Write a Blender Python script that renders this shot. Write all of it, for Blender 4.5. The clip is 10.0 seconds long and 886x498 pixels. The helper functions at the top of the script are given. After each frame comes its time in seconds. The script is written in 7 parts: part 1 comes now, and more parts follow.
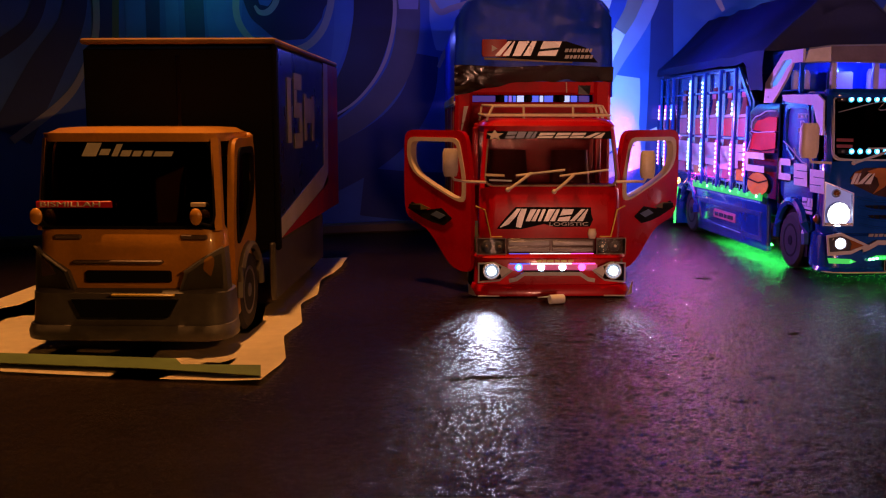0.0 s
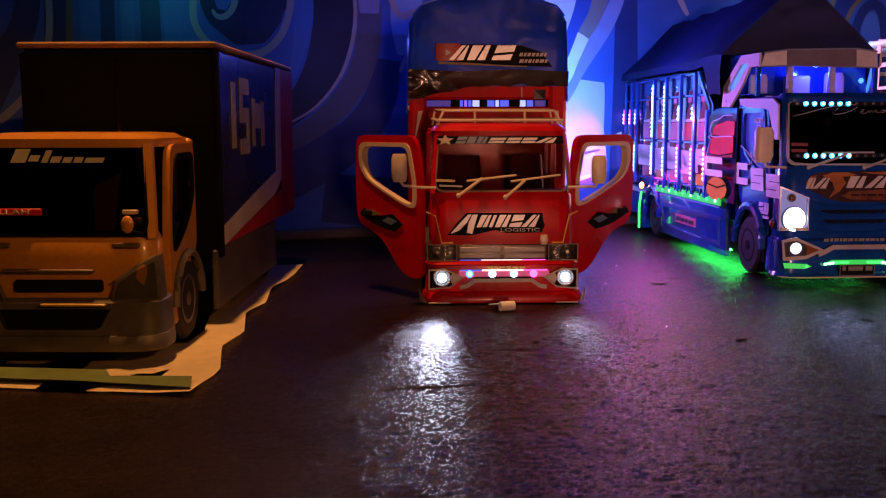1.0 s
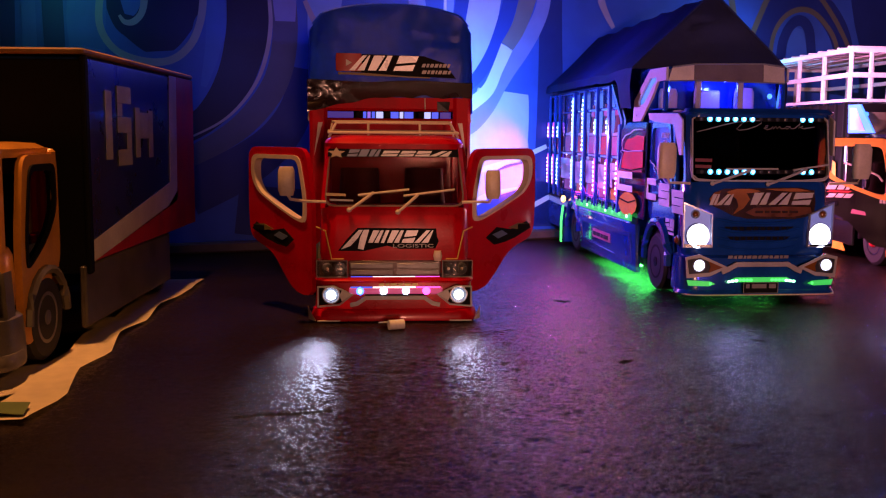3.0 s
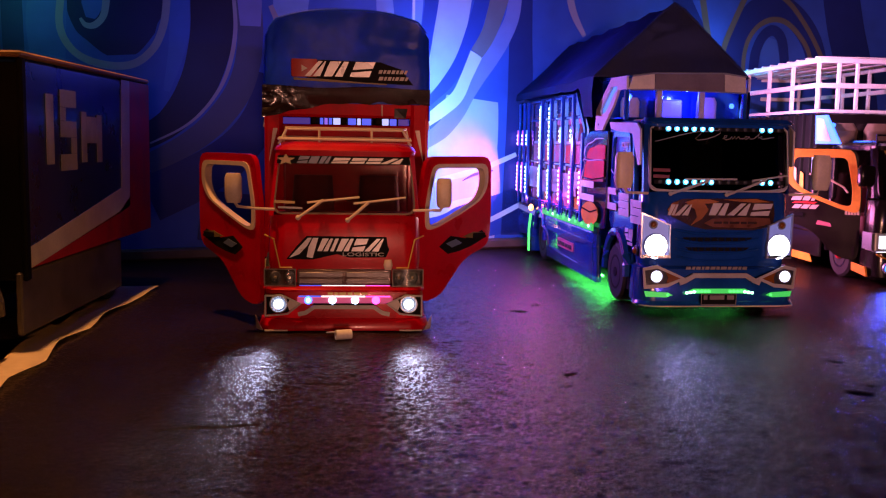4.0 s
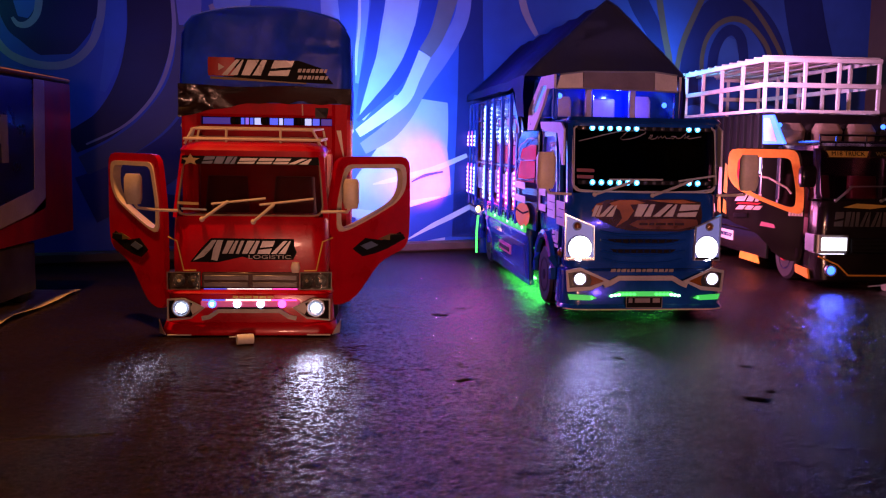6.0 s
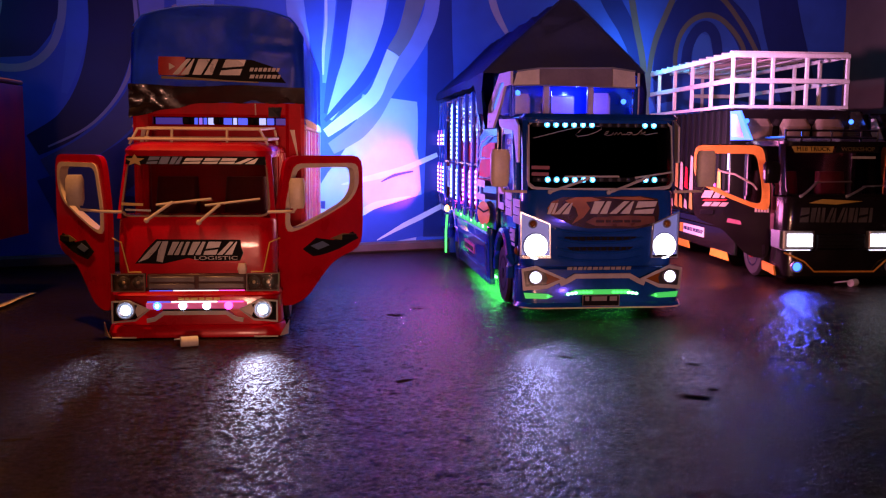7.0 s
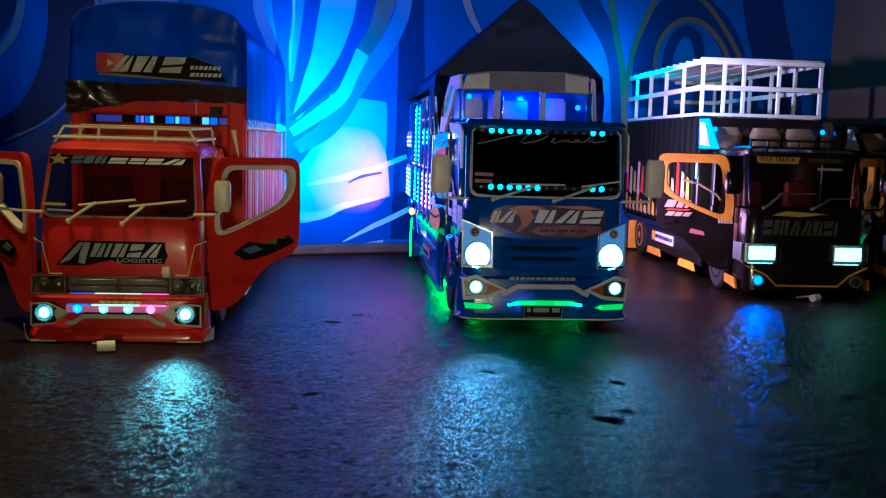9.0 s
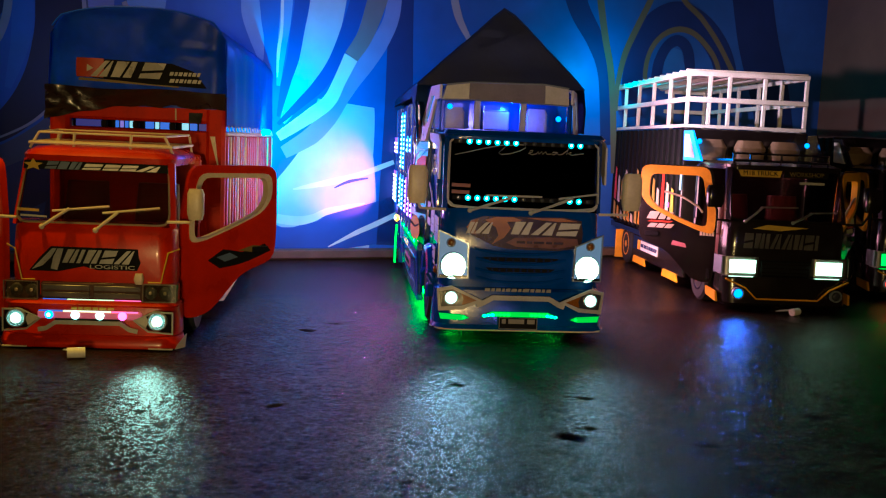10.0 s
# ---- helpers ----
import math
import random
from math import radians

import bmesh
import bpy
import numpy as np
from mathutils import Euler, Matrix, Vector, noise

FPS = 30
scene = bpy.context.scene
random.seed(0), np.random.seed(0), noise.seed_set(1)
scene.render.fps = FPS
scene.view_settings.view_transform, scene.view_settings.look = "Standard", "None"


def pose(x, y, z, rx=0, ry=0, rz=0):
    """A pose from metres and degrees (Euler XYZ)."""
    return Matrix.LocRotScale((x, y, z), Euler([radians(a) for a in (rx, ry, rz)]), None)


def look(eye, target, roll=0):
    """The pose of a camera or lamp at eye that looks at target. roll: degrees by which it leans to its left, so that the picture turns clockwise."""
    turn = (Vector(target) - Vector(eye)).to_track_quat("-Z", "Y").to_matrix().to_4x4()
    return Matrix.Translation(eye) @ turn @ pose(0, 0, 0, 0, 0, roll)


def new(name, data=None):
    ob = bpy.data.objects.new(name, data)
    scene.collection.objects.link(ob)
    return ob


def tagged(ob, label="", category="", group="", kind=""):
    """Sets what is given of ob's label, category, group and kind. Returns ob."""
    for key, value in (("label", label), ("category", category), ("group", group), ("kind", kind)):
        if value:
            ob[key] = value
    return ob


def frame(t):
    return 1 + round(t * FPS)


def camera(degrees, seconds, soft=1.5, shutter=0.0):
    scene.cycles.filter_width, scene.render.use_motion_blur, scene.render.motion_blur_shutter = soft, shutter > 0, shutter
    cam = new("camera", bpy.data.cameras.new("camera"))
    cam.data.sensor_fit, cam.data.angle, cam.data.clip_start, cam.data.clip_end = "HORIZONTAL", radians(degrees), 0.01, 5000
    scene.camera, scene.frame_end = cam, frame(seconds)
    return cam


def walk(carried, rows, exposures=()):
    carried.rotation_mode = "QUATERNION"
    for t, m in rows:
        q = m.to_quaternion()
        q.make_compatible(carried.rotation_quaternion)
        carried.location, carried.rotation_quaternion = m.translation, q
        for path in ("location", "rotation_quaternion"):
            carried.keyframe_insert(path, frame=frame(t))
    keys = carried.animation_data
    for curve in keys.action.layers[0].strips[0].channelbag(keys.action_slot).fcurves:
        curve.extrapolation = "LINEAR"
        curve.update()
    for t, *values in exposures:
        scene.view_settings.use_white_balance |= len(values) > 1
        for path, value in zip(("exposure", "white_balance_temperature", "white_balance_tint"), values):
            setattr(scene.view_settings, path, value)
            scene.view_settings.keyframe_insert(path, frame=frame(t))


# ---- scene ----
cam = camera(50.0, 10.0, soft=1.2)
PATH = [
    (0, (0.046, 0.011, 0.195), (-0.018, 1.992, -0.075), 0.0),
    (0.5, (0.066, 0.019, 0.195), (0.017, 2.001, -0.071), -0.2),
    (1, (0.082, 0.026, 0.195), (0.053, 2.009, -0.065), -0.1),
    (1.5, (0.101, 0.034, 0.194), (0.094, 2.017, -0.061), -0.1),
    (2, (0.118, 0.042, 0.195), (0.14, 2.026, -0.057), 0.2),
    (2.5, (0.136, 0.049, 0.197), (0.175, 2.034, -0.051), 0.3),
    (4, (0.199, 0.071, 0.2), (0.272, 2.057, -0.026), 1.0),
    (4.5, (0.217, 0.073, 0.199), (0.295, 2.059, -0.026), 1.1),
    (5, (0.241, 0.078, 0.199), (0.322, 2.064, -0.024), 1.2),
    (6.5, (0.319, 0.097, 0.198), (0.391, 2.083, -0.022), 0.7),
    (7, (0.344, 0.101, 0.196), (0.422, 2.088, -0.023), 0.4),
    (7.5, (0.368, 0.107, 0.198), (0.435, 2.093, -0.021), 0.5),
    (8, (0.39, 0.115, 0.2), (0.441, 2.102, -0.023), 0.8),
    (8.5, (0.409, 0.124, 0.201), (0.458, 2.111, -0.025), 1.3),
    (9, (0.426, 0.126, 0.205), (0.48, 2.113, -0.019), 1.6),
    (9.5, (0.44, 0.126, 0.212), (0.497, 2.113, -0.011), 2.0),
    (10, (0.453, 0.126, 0.217), (0.506, 2.113, -0.006), 2.5),
]
# the coloured lamps swing the picture's tint from pink to blue, and part of the way back
walk(cam, [(t, look(eye, target, roll)) for t, eye, target, roll in PATH],
     [(0, 0.0, 6600, 20), (1.5, 0.0, 6600, 22), (2.5, 0.0, 6500, 29), (4.0, 0.0, 6500, 34), (7.1, 0.0, 6400, 34), (7.5, 0.03, 3400, -50), (8.5, -0.05, 3400, -56), (9.4, 0.0, 4400, -76), (10, 0.03, 6500, -72)])

# ---- light ----
world = bpy.data.worlds.new("night")
scene.world = world
world.use_nodes = True
world.node_tree.nodes["Background"].inputs[0].default_value = (1.0, 0.62, 0.35, 1)
world.node_tree.nodes["Background"].inputs[1].default_value = 0.006


def lamp(name, kind, where, power, colour, radius=0.02, target=None, cone=60, blend=0.6, size=None):
    data = bpy.data.lights.new(name, kind)
    data.energy, data.color = power, colour
    if kind == "AREA":
        data.shape = "RECTANGLE"
        data.size, data.size_y = size
    else:
        data.shadow_soft_size = radius
    if kind == "SPOT":
        data.spot_size, data.spot_blend = radians(cone), blend
    ob = new(name, data)
    ob.matrix_world = look(where, target) if target else Matrix.Translation(where)
    return ob


# ceiling bulb near the back wall, and two unseen warm fills on the truck fronts
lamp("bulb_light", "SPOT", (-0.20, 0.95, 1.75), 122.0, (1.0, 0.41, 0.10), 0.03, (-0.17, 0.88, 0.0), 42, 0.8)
lamp("yellow_cab_fill", "SPOT", (0.70, -0.15, 0.55), 17.0, (1.0, 0.42, 0.10), 0.01, (-0.26, 0.90, 0.17), 24, 1.0)
lamp("warm_front_fill", "SPOT", (0.45, -1.3, 0.17), 110.0, (1.0, 0.45, 0.27), 0.10, (0.50, 1.25, 0.240), 31, 1.0)


# ---- materials ----
def rgb(c):
    return (c[0], c[1], c[2], 1.0)


def surface(name, colour, rough=0.5, metal=0.0, vary=0.15, scale=60.0, bump=0.1, coat=0.0, grime=0.25, second=None, spec=0.5):
    """A painted or raw surface: grain and grime at two scales, fine relief, uneven gloss."""
    m = bpy.data.materials.new(name)
    m.use_nodes = True
    t = m.node_tree
    b = t.nodes["Principled BSDF"]
    tc = t.nodes.new("ShaderNodeTexCoord")
    fine, wide = t.nodes.new("ShaderNodeTexNoise"), t.nodes.new("ShaderNodeTexNoise")
    fine.inputs["Scale"].default_value, wide.inputs["Scale"].default_value = scale * 6, scale * 0.5
    fine.inputs["Detail"].default_value, wide.inputs["Detail"].default_value = 6, 4
    for n in (fine, wide):
        t.links.new(tc.outputs["Object"], n.inputs["Vector"])
    dark = tuple(c * (1 - grime) for c in colour) if second is None else second
    mix = t.nodes.new("ShaderNodeMix")
    mix.data_type = "RGBA"
    mix.inputs[6].default_value, mix.inputs[7].default_value = rgb(dark), rgb(colour)
    ramp = t.nodes.new("ShaderNodeMapRange")
    ramp.inputs[1].default_value, ramp.inputs[2].default_value = 0.35, 0.6
    t.links.new(wide.outputs["Fac"], ramp.inputs[0])
    t.links.new(ramp.outputs[0], mix.inputs[0])
    hue = t.nodes.new("ShaderNodeHueSaturation")
    val = t.nodes.new("ShaderNodeMapRange")
    val.inputs[3].default_value, val.inputs[4].default_value = 1 - vary, 1 + vary
    t.links.new(fine.outputs["Fac"], val.inputs[0])
    t.links.new(val.outputs[0], hue.inputs["Value"])
    t.links.new(mix.outputs[2], hue.inputs["Color"])
    t.links.new(hue.outputs["Color"], b.inputs["Base Color"])
    rr = t.nodes.new("ShaderNodeMapRange")
    rr.inputs[3].default_value, rr.inputs[4].default_value = max(0.02, rough - 0.12), min(1, rough + 0.12)
    t.links.new(wide.outputs["Fac"], rr.inputs[0])
    t.links.new(rr.outputs[0], b.inputs["Roughness"])
    b.inputs["Metallic"].default_value = metal
    b.inputs["Specular IOR Level"].default_value = spec
    b.inputs["Coat Weight"].default_value = coat
    b.inputs["Coat Roughness"].default_value = 0.08
    if bump:
        bp = t.nodes.new("ShaderNodeBump")
        bp.inputs["Strength"].default_value, bp.inputs["Distance"].default_value = bump, 0.001
        t.links.new(fine.outputs["Fac"], bp.inputs["Height"])
        t.links.new(bp.outputs["Normal"], b.inputs["Normal"])
    return m


def glow(name, colour, strength):
    m = bpy.data.materials.new(name)
    m.use_nodes = True
    b = m.node_tree.nodes["Principled BSDF"]
    b.inputs["Base Color"].default_value = rgb(tuple(0.3 * c + 0.04 for c in colour))
    b.inputs["Emission Color"].default_value = rgb(colour)
    b.inputs["Emission Strength"].default_value = strength
    return m


def clear(name, colour, rough=0.02):
    m = bpy.data.materials.new(name)
    m.use_nodes = True
    b = m.node_tree.nodes["Principled BSDF"]
    b.inputs["Base Color"].default_value = rgb(colour)
    b.inputs["Roughness"].default_value = rough
    b.inputs["Transmission Weight"].default_value = 1.0
    b.inputs["IOR"].default_value = 1.45
    return m


YELLOW = surface("yellow_paint", (0.62, 0.27, 0.03), 0.35, coat=0.4, grime=0.2)
GREY = surface("grey_primer", (0.14, 0.125, 0.12), 0.42, grime=0.4)
RED = surface("red_paint", (0.46, 0.003, 0.006), 0.3, spec=0.25, coat=0.25, grime=0.25)
REDWOOD = surface("red_painted_board", (0.46, 0.003, 0.006), 0.55, spec=0.15, grime=0.3)
BLUE = surface("blue_paint", (0.005, 0.050, 0.27), 0.16, coat=1.0, grime=0.25)
BLACK = surface("black_paint", (0.010, 0.007, 0.007), 0.2, spec=0.5, coat=0.3, grime=0.2)
FLATBLACK = surface("black_board", (0.004, 0.004, 0.005), 0.75, grime=0.3, spec=0.15)
WHITE = surface("white_paint", (0.75, 0.72, 0.66), 0.4, grime=0.15)
CREAM = surface("cream_plastic", (0.62, 0.52, 0.4), 0.45, grime=0.15)
BROWN = surface("brown_board", (0.14, 0.09, 0.07), 0.5)
BEIGE = surface("beige_board", (0.5, 0.48, 0.46), 0.45, grime=0.15)
TAUPE = surface("taupe_board", (0.13, 0.11, 0.13), 0.4)
REFLECTOR = surface("lamp_reflector", (0.46, 0.52, 0.62), 0.22, metal=0.6, vary=0.05, grime=0.1)
NAVY = surface("navy_tarp", (0.007, 0.018, 0.12), 0.65, scale=25, bump=0.25, grime=0.35)
TARP = surface("blue_tarp", (0.02, 0.10, 0.90), 0.34, scale=18, bump=0.05, grime=0.25, spec=0.15)
FOIL = surface("clear_film", (0.030, 0.016, 0.018), 0.26, scale=30, bump=0.03, coat=0.5, spec=0.5)
RUBBER = surface("rubber", (0.012, 0.012, 0.012), 0.75, grime=0.3)
CHROME = surface("chrome", (0.8, 0.8, 0.82), 0.12, metal=1.0, vary=0.05, grime=0.1)
STEEL = surface("dull_metal", (0.32, 0.31, 0.3), 0.4, metal=0.8)
DARKGLASS = clear("tinted_glass", (0.045, 0.04, 0.04))
REDGLASS = clear("bronze_glass", (0.68, 0.52, 0.5))
LENS = clear("lamp_glass", (0.9, 0.9, 0.9), 0.05)
PAPER = surface("cream_paper", (0.88, 0.78, 0.58), 0.7, scale=12, grime=0.12, bump=0.15)
GREEN = surface("green_edge", (0.10, 0.16, 0.05), 0.6)
SMOKE = surface("smoky_strip", (0.10, 0.06, 0.055), 0.15, coat=0.5)
ORANGE = surface("orange_paint", (0.80, 0.36, 0.03), 0.4)
GOLD = surface("gold_decal", (0.55, 0.36, 0.06), 0.4)
BOXBLUE = surface("blue_box_panel", (0.010, 0.03, 0.18), 0.3, coat=0.3)
SILVER = surface("silver_decal", (0.36, 0.36, 0.355), 0.3, metal=0.25, grime=0.3)
SLATEGREY = surface("worn_grey_print", (0.22, 0.21, 0.20), 0.5)
SHELL = surface("dark_lamp_shell", (0.045, 0.05, 0.06), 0.18, coat=0.8, grime=0.2)
NIGHTBLUE = surface("night_blue_gloss", (0.004, 0.016, 0.075), 0.16, coat=1.0, grime=0.3)
DARKDECAL = surface("dark_brown_decal", (0.045, 0.022, 0.012), 0.25, coat=0.8, grime=0.5)
ORANGEDECAL = surface("orange_decal", (0.36, 0.13, 0.018), 0.3, coat=0.8, grime=0.45, scale=90)
RUSTDECAL = surface("rust_decal", (0.16, 0.055, 0.018), 0.3, coat=0.8, grime=0.5, scale=90)
LILACPRINT = surface("lilac_white_print", (0.66, 0.60, 0.70), 0.45)
LILACPANEL = surface("pale_lilac_panel", (0.42, 0.38, 0.52), 0.4)
PINKPRINT = surface("pink_print", (0.55, 0.16, 0.22), 0.45)
MAROONPRINT = surface("maroon_print", (0.16, 0.015, 0.012), 0.5)
SLATEBLUE = surface("slate_blue_decal", (0.10, 0.14, 0.24), 0.4)
OLIVE = surface("olive_print", (0.16, 0.12, 0.03), 0.5)
DULLSILVER = surface("dull_silver_letters", (0.11, 0.10, 0.10), 0.35, metal=0.4, grime=0.4)
DECALGREY = surface("grey_decal", (0.40, 0.40, 0.39), 0.45)
DECALRED = surface("red_decal", (0.62, 0.02, 0.02), 0.4)
BRICK = surface("faded_red_print", (0.30, 0.02, 0.015), 0.45)
RATTAN = surface("rattan", (0.22, 0.14, 0.08), 0.6, scale=90, bump=0.5)
WOOD = surface("raw_wood", (0.30, 0.16, 0.07), 0.7, scale=20, grime=0.45)

AMBER = surface("amber_plastic", (0.20, 0.065, 0.008), 0.25, coat=0.6)
# lens plate glows of itself, in place of the bulb's scattered light
LITLENS = glow("lit_lamp_lens", (0.34, 0.42, 1.0), 0.30)
# bar body glows faintly, for the beads' light spread along it
BARGLOW = glow("pink_lit_bar", (1.0, 0.12, 0.30), 0.35)
GLOW_STRIPWHITE = glow("pale_violet_strip", (0.55, 0.50, 1.0), 1.6)
PALEGLASS = glow("lit_frosted_glass", (0.55, 0.75, 0.9), 0.5)
GLOW_WHITE = glow("white_led", (0.8, 0.92, 1.0), 8)
GLOW_SOFT = glow("soft_white_led", (0.85, 0.93, 1.0), 4)
GLOW_BLUE = glow("blue_led", (0.03, 0.16, 1.0), 4)
GLOW_CYAN = glow("cyan_led", (0.03, 0.5, 0.9), 3)
GLOW_GREEN = glow("green_led", (0.01, 0.9, 0.12), 2.2)
GLOW_GREEN_DIM = glow("green_panel_light", (0.0, 0.65, 0.09), 0.85)
GLOW_MINT = glow("mint_led", (0.25, 1.0, 0.55), 5)
GLOW_ICE = glow("ice_led", (0.55, 0.85, 1.0), 9)
GLOW_LILAC = glow("lilac_led", (0.85, 0.55, 1.0), 8)
GLOW_BLUE_DIM = glow("blue_window_light", (0.05, 0.22, 1.0), 1.4)
STRIP_BLUE = glow("blue_strip", (0.02, 0.10, 1.0), 3.2)
STRIP_VIOLET = glow("violet_strip", (0.28, 0.05, 1.0), 2.8)
STRIP_PALE = glow("pale_strip", (0.10, 0.30, 1.0), 3.2)
DIM_VIOLET = glow("violet_segment", (0.35, 0.18, 1.0), 0.7)
DIM_BLUE = glow("blue_segment", (0.06, 0.14, 1.0), 0.8)
DIM_PINK = glow("pink_segment", (1.0, 0.08, 0.45), 2.0)
DIM_PALE = glow("pale_segment", (0.45, 0.55, 1.0), 1.1)
DIM_NIGHT = glow("night_segment", (0.05, 0.04, 0.5), 0.35)
DIM_WHITE = glow("white_segment", (0.9, 0.85, 0.8), 1.6)
GLOW_BAR_BLUE = glow("blue_bar_led", (0.03, 0.12, 1.0), 7)
GLOW_BAR_WHITE = glow("white_bar_led", (0.55, 0.8, 1.0), 6)
GLOW_BAR_PINK = glow("pink_bar_led", (1.0, 0.06, 0.6), 6)
FILM = surface("dark_blue_window_film", (0.03, 0.06, 0.32), 0.3, coat=0.3)
GLOW_UNDER = glow("green_underglow", (0.01, 0.9, 0.12), 14)
GLOW_AMBER = glow("amber_led", (1.0, 0.45, 0.05), 6)
GLOW_RED = glow("red_led", (1.0, 0.03, 0.04), 7)


def concrete():
    """Dark, worn cement floor: brown grime, pitted relief and a damp gloss."""
    m = surface("cement_floor", (0.016, 0.0095, 0.0066), 0.19, scale=7, second=(0.009, 0.0054, 0.0040), vary=0.3, bump=0)
    t = m.node_tree
    b = t.nodes["Principled BSDF"]
    b.inputs["Specular IOR Level"].default_value = 0.10
    tc = t.nodes.new("ShaderNodeTexCoord")
    pits, grit = t.nodes.new("ShaderNodeTexNoise"), t.nodes.new("ShaderNodeTexNoise")
    pits.inputs["Scale"].default_value, pits.inputs["Detail"].default_value = 760, 4
    grit.inputs["Scale"].default_value, grit.inputs["Detail"].default_value = 2000, 2
    add = t.nodes.new("ShaderNodeMath")
    add.operation = "MULTIPLY_ADD"
    add.inputs[1].default_value = 0.5
    for n in (pits, grit):
        t.links.new(tc.outputs["Object"], n.inputs["Vector"])
    t.links.new(grit.outputs["Fac"], add.inputs[0])
    t.links.new(pits.outputs["Fac"], add.inputs[2])
    bp = t.nodes.new("ShaderNodeBump")
    bp.inputs["Strength"].default_value, bp.inputs["Distance"].default_value = 1.0, 0.00085
    t.links.new(add.outputs[0], bp.inputs["Height"])
    t.links.new(bp.outputs["Normal"], b.inputs["Normal"])
    return m


CEMENT = concrete()
WALLBLUE = surface("mural_blue", (0.04, 0.14, 0.62), 0.55, scale=5, grime=0.45)
M_DEEP = surface("mural_navy", (0.012, 0.035, 0.2), 0.55, scale=5)
M_SKY = surface("mural_sky", (0.20, 0.38, 0.80), 0.55, scale=5, grime=0.2)
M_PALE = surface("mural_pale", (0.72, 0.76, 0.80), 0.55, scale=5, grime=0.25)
M_MIST = surface("mural_mist", (0.46, 0.55, 0.74), 0.55, scale=5, grime=0.2)
M_DEEP2 = surface("mural_royal", (0.02, 0.075, 0.42), 0.55, scale=5, grime=0.3)
M_SKY2 = surface("mural_mid", (0.05, 0.17, 0.62), 0.55, scale=5, grime=0.3)
M_LILAC = surface("mural_lilac", (0.22, 0.27, 0.62), 0.55, scale=5, grime=0.25)
M_SLATE = surface("mural_slate", (0.08, 0.10, 0.21), 0.55, scale=5, grime=0.3)
M_OLIVE = surface("mural_olive", (0.14, 0.14, 0.11), 0.55, scale=5, grime=0.3)
M_GREY = surface("mural_grey", (0.36, 0.35, 0.46), 0.55, scale=5, grime=0.25)
M_NIGHT = surface("mural_black_blue", (0.006, 0.012, 0.06), 0.55, scale=5, grime=0.3)
M_NIGHT2 = surface("mural_deep_night", (0.008, 0.02, 0.12), 0.55, scale=5, grime=0.3)
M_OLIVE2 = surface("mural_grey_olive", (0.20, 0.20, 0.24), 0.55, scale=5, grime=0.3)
BROWNWALL = surface("brown_plaster", (0.20, 0.13, 0.10), 0.7, scale=5, grime=0.35)


# ---- mesh helpers ----
def part(name, bm, material, parent=None, label="", smooth=True):
    """Links a bmesh as one mesh object under a thing or a part."""
    me = bpy.data.meshes.new(name)
    bmesh.ops.recalc_face_normals(bm, faces=bm.faces)
    for f in bm.faces:
        f.smooth = smooth
    bm.to_mesh(me)
    bm.free()
    if smooth:
        me.set_sharp_from_angle(angle=radians(35))
    me.materials.append(material)
    ob = new(name, me)
    ob.parent = parent
    if label:
        ob["label"] = label
    return ob


def thing(name, m, label, category, group="", kind=""):
    ob = new(name)
    ob.empty_display_size = 0.05
    ob.matrix_world = m
    return tagged(ob, label, category, group, kind)


def rring(hw, y0, y1, z, r, n=4, xc=0.0):
    """A rounded rectangle, level at z."""
    r = max(1e-4, min(r, hw * 0.99, (y1 - y0) * 0.49))
    out = []
    for cx, cy, a in ((hw - r, y0 + r, -90), (hw - r, y1 - r, 0), (-hw + r, y1 - r, 90), (-hw + r, y0 + r, 180)):
        for k in range(n + 1):
            q = radians(a + 90 * k / n)
            out.append((xc + cx + r * math.cos(q), cy + r * math.sin(q), z))
    return out


def loft(bm, rings, cap=True):
    vs = [[bm.verts.new(p) for p in ring] for ring in rings]
    n = len(vs[0])
    for a, b in zip(vs, vs[1:]):
        for k in range(n):
            bm.faces.new((a[k], a[(k + 1) % n], b[(k + 1) % n], b[k]))
    if cap:
        bm.faces.new(vs[0][::-1])
        bm.faces.new(vs[-1])
    return bm


def cbox(bm, x0, x1, y0, y1, z0, z1, b=0.0015):
    """A box with chamfered edges."""
    b = min(b, abs(x1 - x0) * 0.3, abs(y1 - y0) * 0.3, abs(z1 - z0) * 0.3)
    xc, hw = (x0 + x1) / 2, abs(x1 - x0) / 2
    return loft(bm, [rring(hw - b, y0 + b, y1 - b, z0, b, 1, xc), rring(hw, y0, y1, z0 + b, b, 1, xc),
                     rring(hw, y0, y1, z1 - b, b, 1, xc), rring(hw - b, y0 + b, y1 - b, z1, b, 1, xc)])


def tube(bm, pts, r, n=6):
    """A round bar along a line of points."""
    pts = [Vector(p) for p in pts]
    rings = []
    for k, p in enumerate(pts):
        d = (pts[min(k + 1, len(pts) - 1)] - pts[max(k - 1, 0)]).normalized()
        u = d.cross(Vector((0, 0, 1)) if abs(d.z) < 0.9 else Vector((1, 0, 0))).normalized()
        v = d.cross(u)
        rings.append([p + r * (math.cos(6.2832 * i / n) * u + math.sin(6.2832 * i / n) * v) for i in range(n)])
    return loft(bm, rings)


def slab(bm, pts, thick):
    """A flat polygon given thickness along the vector thick."""
    thick = Vector(thick)
    return loft(bm, [[Vector(p) for p in pts], [Vector(p) + thick for p in pts]])


